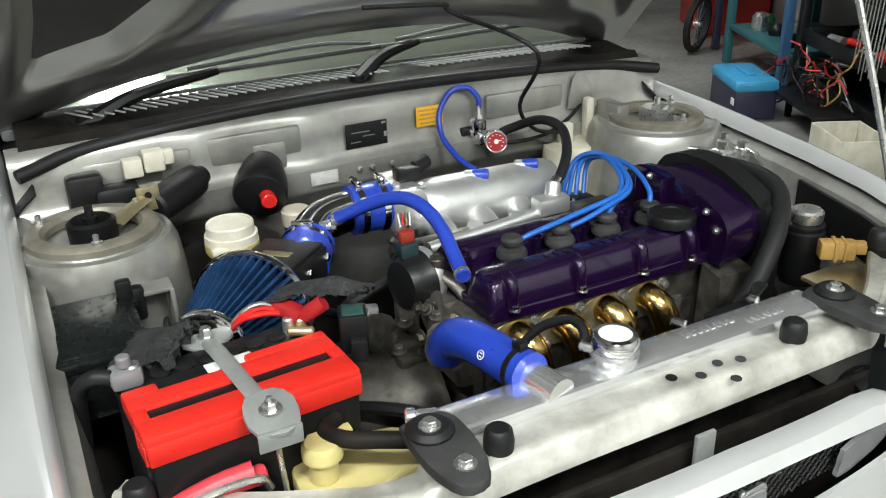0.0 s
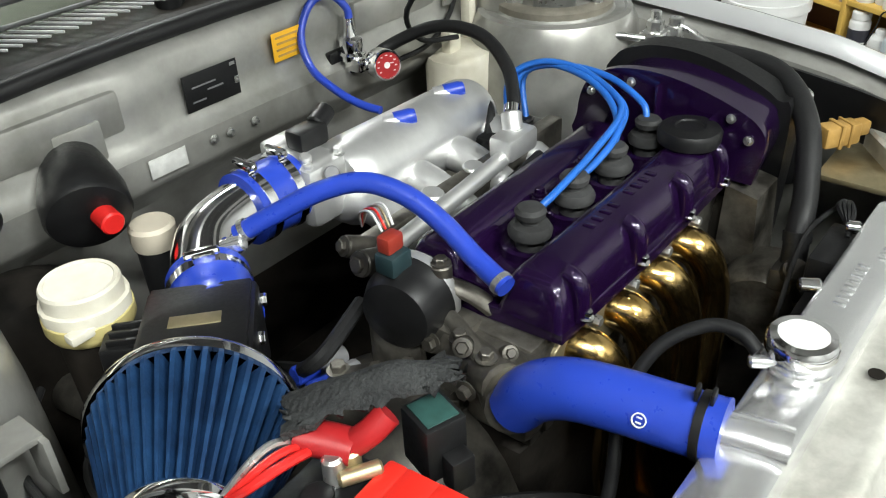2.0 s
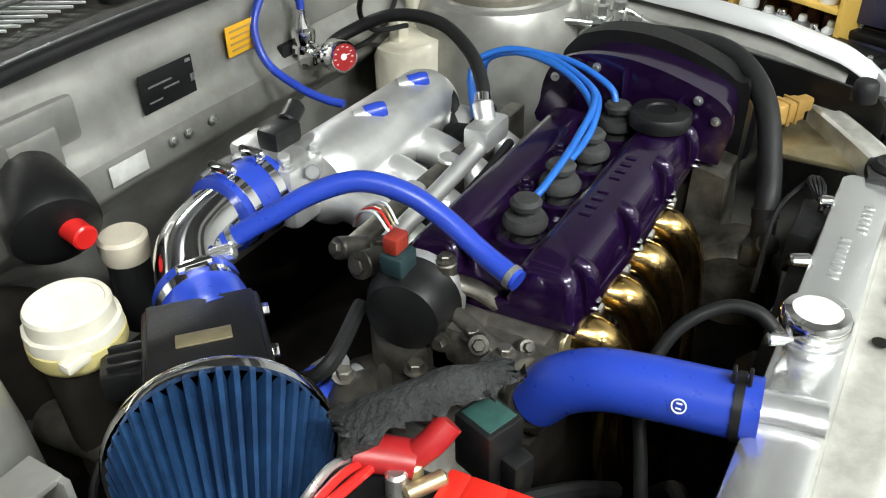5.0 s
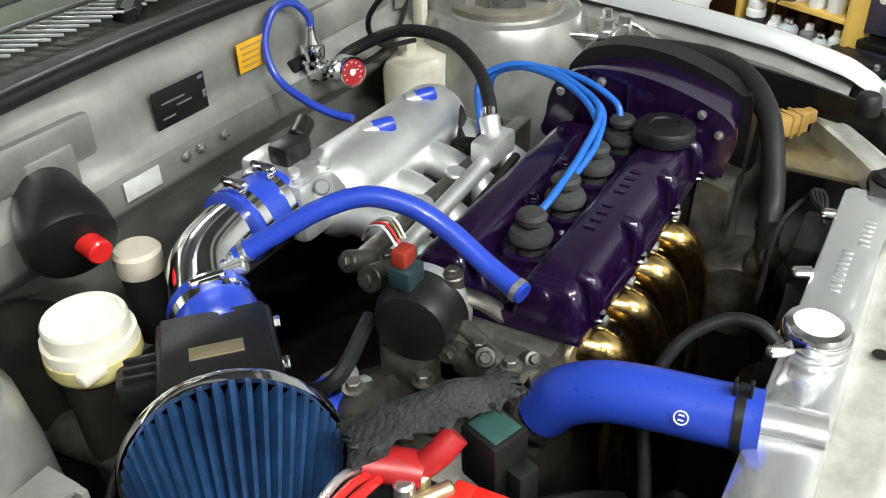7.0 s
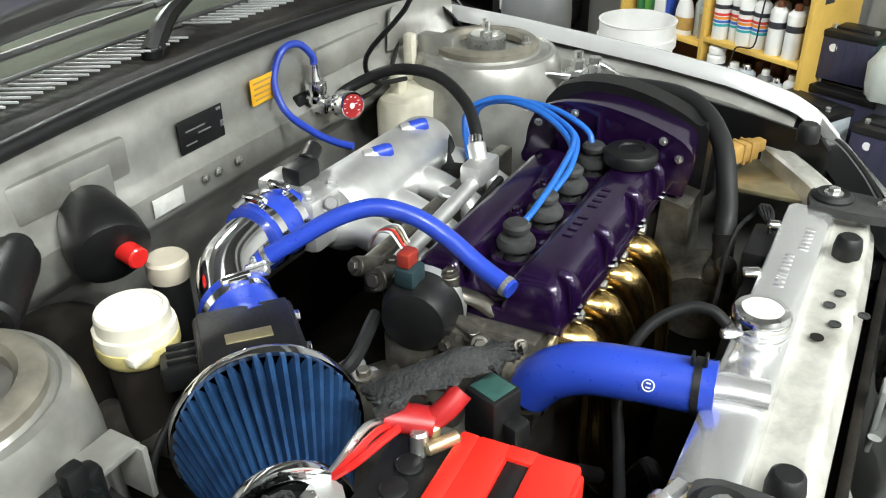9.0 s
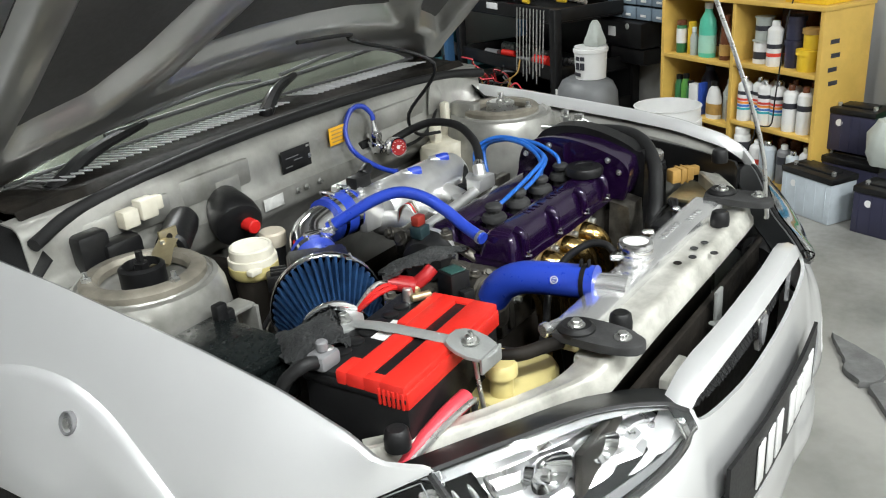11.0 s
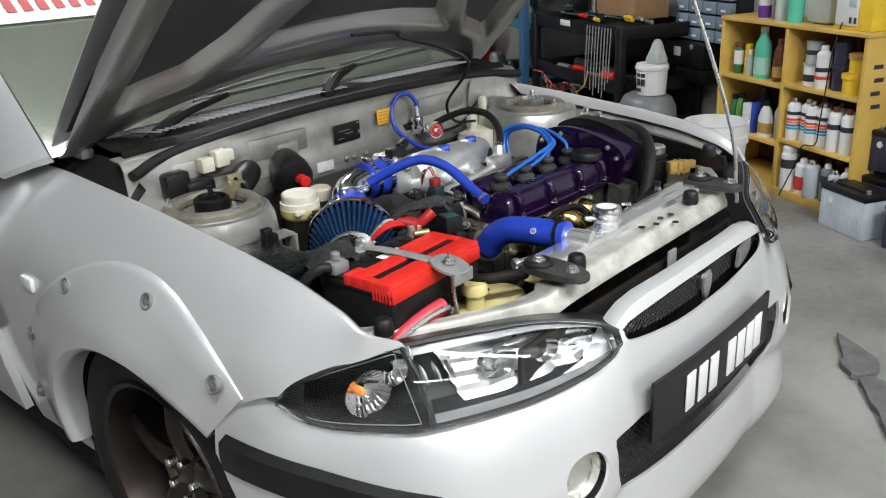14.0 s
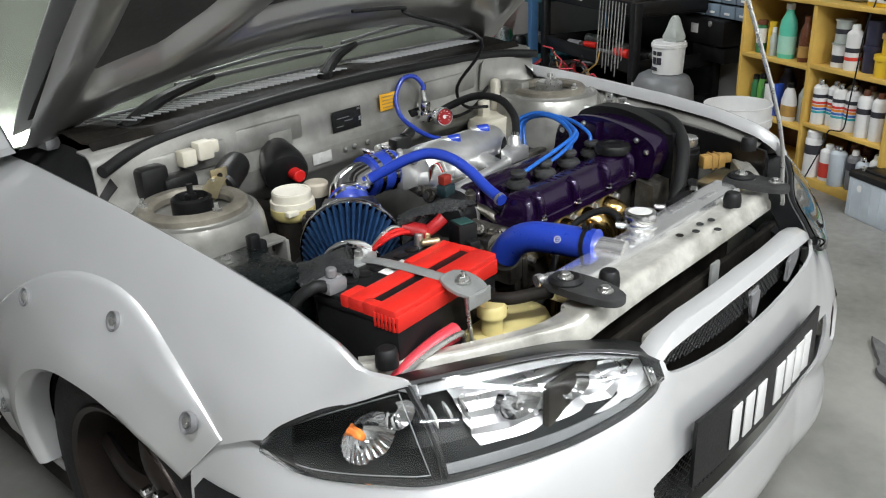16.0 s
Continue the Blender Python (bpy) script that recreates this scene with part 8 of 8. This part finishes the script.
for nm, c, s, rot in (("side", (0.92, -0.16, 0.84), (0.42, 0.006, 0.24), 0), ("side", (0.92, 0.06, 0.80), (0.42, 0.006, 0.15), 0), ("end", (0.71, -0.05, 0.80), (0.006, 0.22, 0.15), 0), ("end", (1.13, -0.05, 0.80), (0.006, 0.22, 0.15), 0), ("flap", (0.92, -0.19, 1.0), (0.42, 0.005, 0.12), -20)):
    bm = B()
    box(bm, (0, 0, 0), s, 0.001, Matrix.Translation(c) @ Matrix.Rotation(radians(rot), 4, "X"))
    rpart(nm, bm, CARD, t)
t = rthing("machine_tool", "dark bench machine on the cart", "machine", (1.4, -0.05, 0.72))
bm = B()
box(bm, (1.36, -0.06, 0.86), (0.26, 0.2, 0.28), 0.02)
box(bm, (1.36, 0.0, 1.04), (0.12, 0.18, 0.12), 0.02)
cyl(bm, (1.22, 0.06, 0.74), (1.22, 0.06, 0.95), 0.012, 12)
rpart("body", bm, BLACKP, t)
bm = B()
cyl(bm, (1.18, 0.05, 0.72), (1.18, 0.05, 0.86), 0.018, 12)
rpart("spindle", bm, ZINC, t)

# rack beyond the cart: teal frame, blue tool box, odds and ends
e = rthing("rack", "teal steel rack with blue posts", "rack", (2.1, 0.1, 0))
for x, y, mm in ((1.66, 0.30, STEELBLUE), (2.62, 0.30, TEAL), (1.66, -0.25, STEELBLUE), (2.62, -0.25, TEAL)):
    bm = B()
    box(bm, (x, y, 0.6), (0.05, 0.05, 1.2), 0.004)
    rpart("post", bm, mm, e)
for z in (0.24, 0.62, 1.0):
    bm = B()
    box(bm, (2.14, 0.02, z), (0.98, 0.58, 0.03), 0.004)
    rpart("shelf", bm, TEAL, e)
e = rthing("tool_box", "black tool box with a sky blue lid", "tool box", (1.55, 0.62, 0))
bm = B()
box(bm, (1.45, 0.58, 0.08), (0.42, 0.22, 0.16), 0.012)
rpart("base", bm, NAVY, e)
bm = B()
box(bm, (1.45, 0.58, 0.18), (0.44, 0.235, 0.06), 0.02)
box(bm, (1.45, 0.58, 0.215), (0.2, 0.05, 0.02), 0.008)
rpart("lid", bm, SKYBLUE, e)
bm = B()
box(bm, (1.26, 0.695, 0.10), (0.045, 0.006, 0.035), 0.002)
rpart("latch", bm, WHITEPL, e)
for k in range(10):
    x, y, z = 1.85 + 0.085 * k, 0.2 - 0.05 * (k % 3), (0.256, 0.636)[k % 2]
    t = rthing("spare_part", "dark spare part on the rack", "part", (x, y, z), "parts on the rack")
    bm = B()
    lathe(bm, [(0, 0), (0.05, 0), (0.055, 0.02), (0.05, 0.05 + 0.02 * (k % 4)), (0.03, 0.07 + 0.02 * (k % 4)), (0, 0.07 + 0.02 * (k % 4))], Matrix.Translation((x, y, z)), 14)
    rpart("body", bm, (BLACKP, ZINC, GREYPL, DKGREEN, BLACKP)[k % 5], t)
e = rthing("red_cabinet", "red tool cabinet at the back", "cabinet", (3.9, 0.0, 0))
bm = B()
box(bm, (3.9, -0.05, 0.45), (0.7, 0.5, 0.9), 0.01)
rpart("body", bm, plain("red_painted_steel", (0.5, 0.03, 0.02), 0.35), e)
for k in range(4):
    bm = B()
    box(bm, (3.9, 0.205, 0.2 + 0.18 * k), (0.62, 0.012, 0.15), 0.004)
    dd = rpart("drawer", bm, plain("red_drawer_steel", (0.42, 0.025, 0.02), 0.35), e)
    bm = B()
    box(bm, (3.9, 0.218, 0.25 + 0.18 * k), (0.4, 0.014, 0.012), 0.003)
    rpart("handle", bm, ZINC, dd)
e = rthing("bicycle_wheel", "small spoked wheel leaning by the rack", "wheel", (2.9, 0.45, 0))
bm = B()
m = along((2.95, 0.42, 0.2), (2.99, 0.47, 0.205))
lathe(bm, [(0.16, -0.02), (0.19, -0.02), (0.2, 0.0), (0.19, 0.02), (0.16, 0.02), (0.16, -0.02)], m, 36)
rpart("tyre", bm, TYRE, e)
bm = B()
for k in range(10):
    a = 2 * math.pi * k / 10
    cyl(bm, m @ Vector((0.02 * math.cos(a), 0.02 * math.sin(a), 0)), m @ Vector((0.162 * math.cos(a), 0.162 * math.sin(a), 0)), 0.002, 5, 0.0005)
cyl(bm, m @ Vector((0, 0, -0.03)), m @ Vector((0, 0, 0.03)), 0.02, 12)
rpart("hub", bm, ZINC, e)
e = rthing("stand", "dark folding stand beside the rack", "stand", (3.2, 0.3, 0))
bm = B()
for x in (3.05, 3.45):
    box(bm, (x, 0.25, 0.4), (0.05, 0.05, 0.8), 0.006)
box(bm, (3.25, 0.25, 0.5), (0.45, 0.3, 0.04), 0.006)
box(bm, (3.25, 0.25, 0.8), (0.5, 0.3, 0.06), 0.01)
rpart("frame", bm, NAVY, e)
# tangle of wiring on a low black stand
e = rthing("wire_heap", "heap of old wiring loom with bright plugs", "wiring", (1.0, 0.42, 0))
rnd = random.Random(11)
for k in range(26):
    p = Vector((rnd.uniform(0.72, 1.35), rnd.uniform(0.30, 0.46), rnd.uniform(0.16, 0.34)))
    pts = [p]
    for j in range(5):
        p = p + Vector((rnd.uniform(-0.12, 0.12), rnd.uniform(-0.05, 0.05), rnd.uniform(-0.08, 0.08)))
        p.z = min(max(p.z, 0.02), 0.42)
        pts.append(p)
    bm = B()
    sweep(bm, pts, 0.0045, 6, 5)
    rpart("wire", bm, (RUBBER, RUBBER, DARKRED, RUBBER, BROWNPL, GREYPL, RUBBER, PINKRED, RUBBER)[k % 9], e)
bm = B()
for x in (0.75, 1.30):
    box(bm, (x, 0.38, 0.08), (0.03, 0.03, 0.16), 0.003)
box(bm, (1.02, 0.38, 0.15), (0.62, 0.22, 0.02), 0.004)
rpart("stand", bm, BLACKP, e)

# torn foam pieces on the floor
def scrap(pts, seed, label):
    rnd = random.Random(seed)
    poly = []
    n = len(pts)
    for i, (x, y) in enumerate(pts):
        x2, y2 = pts[(i + 1) % n]
        for k in range(4):
            f = k / 4
            poly.append((x + (x2 - x) * f + rnd.uniform(-0.007, 0.007), y + (y2 - y) * f + rnd.uniform(-0.007, 0.007)))
    bm = B()
    prism(bm, poly, 0.018, Matrix.Translation((0, 0, 0.002)), 0.003)
    return solo("foam_scrap", bm, mat("grey_felt", (0.12, 0.12, 0.118), 0.9, 0, 0.25, 14.0, 0.6, 200) if "grey_felt" not in bpy.data.materials else bpy.data.materials["grey_felt"], label, "scrap", "foam scraps")


scrap([(1.236, -0.023), (1.189, -0.090), (1.129, -0.173), (1.045, -0.195), (0.99, -0.145), (1.039, -0.097), (1.13, -0.07)], 2, "torn piece of dark grey felt on the floor")
scrap([(1.025, -0.185), (1.004, -0.225), (0.915, -0.285), (0.80, -0.35), (0.668, -0.36), (0.734, -0.309), (0.866, -0.236), (0.975, -0.160)], 4, "ragged strip of grey felt on the floor")
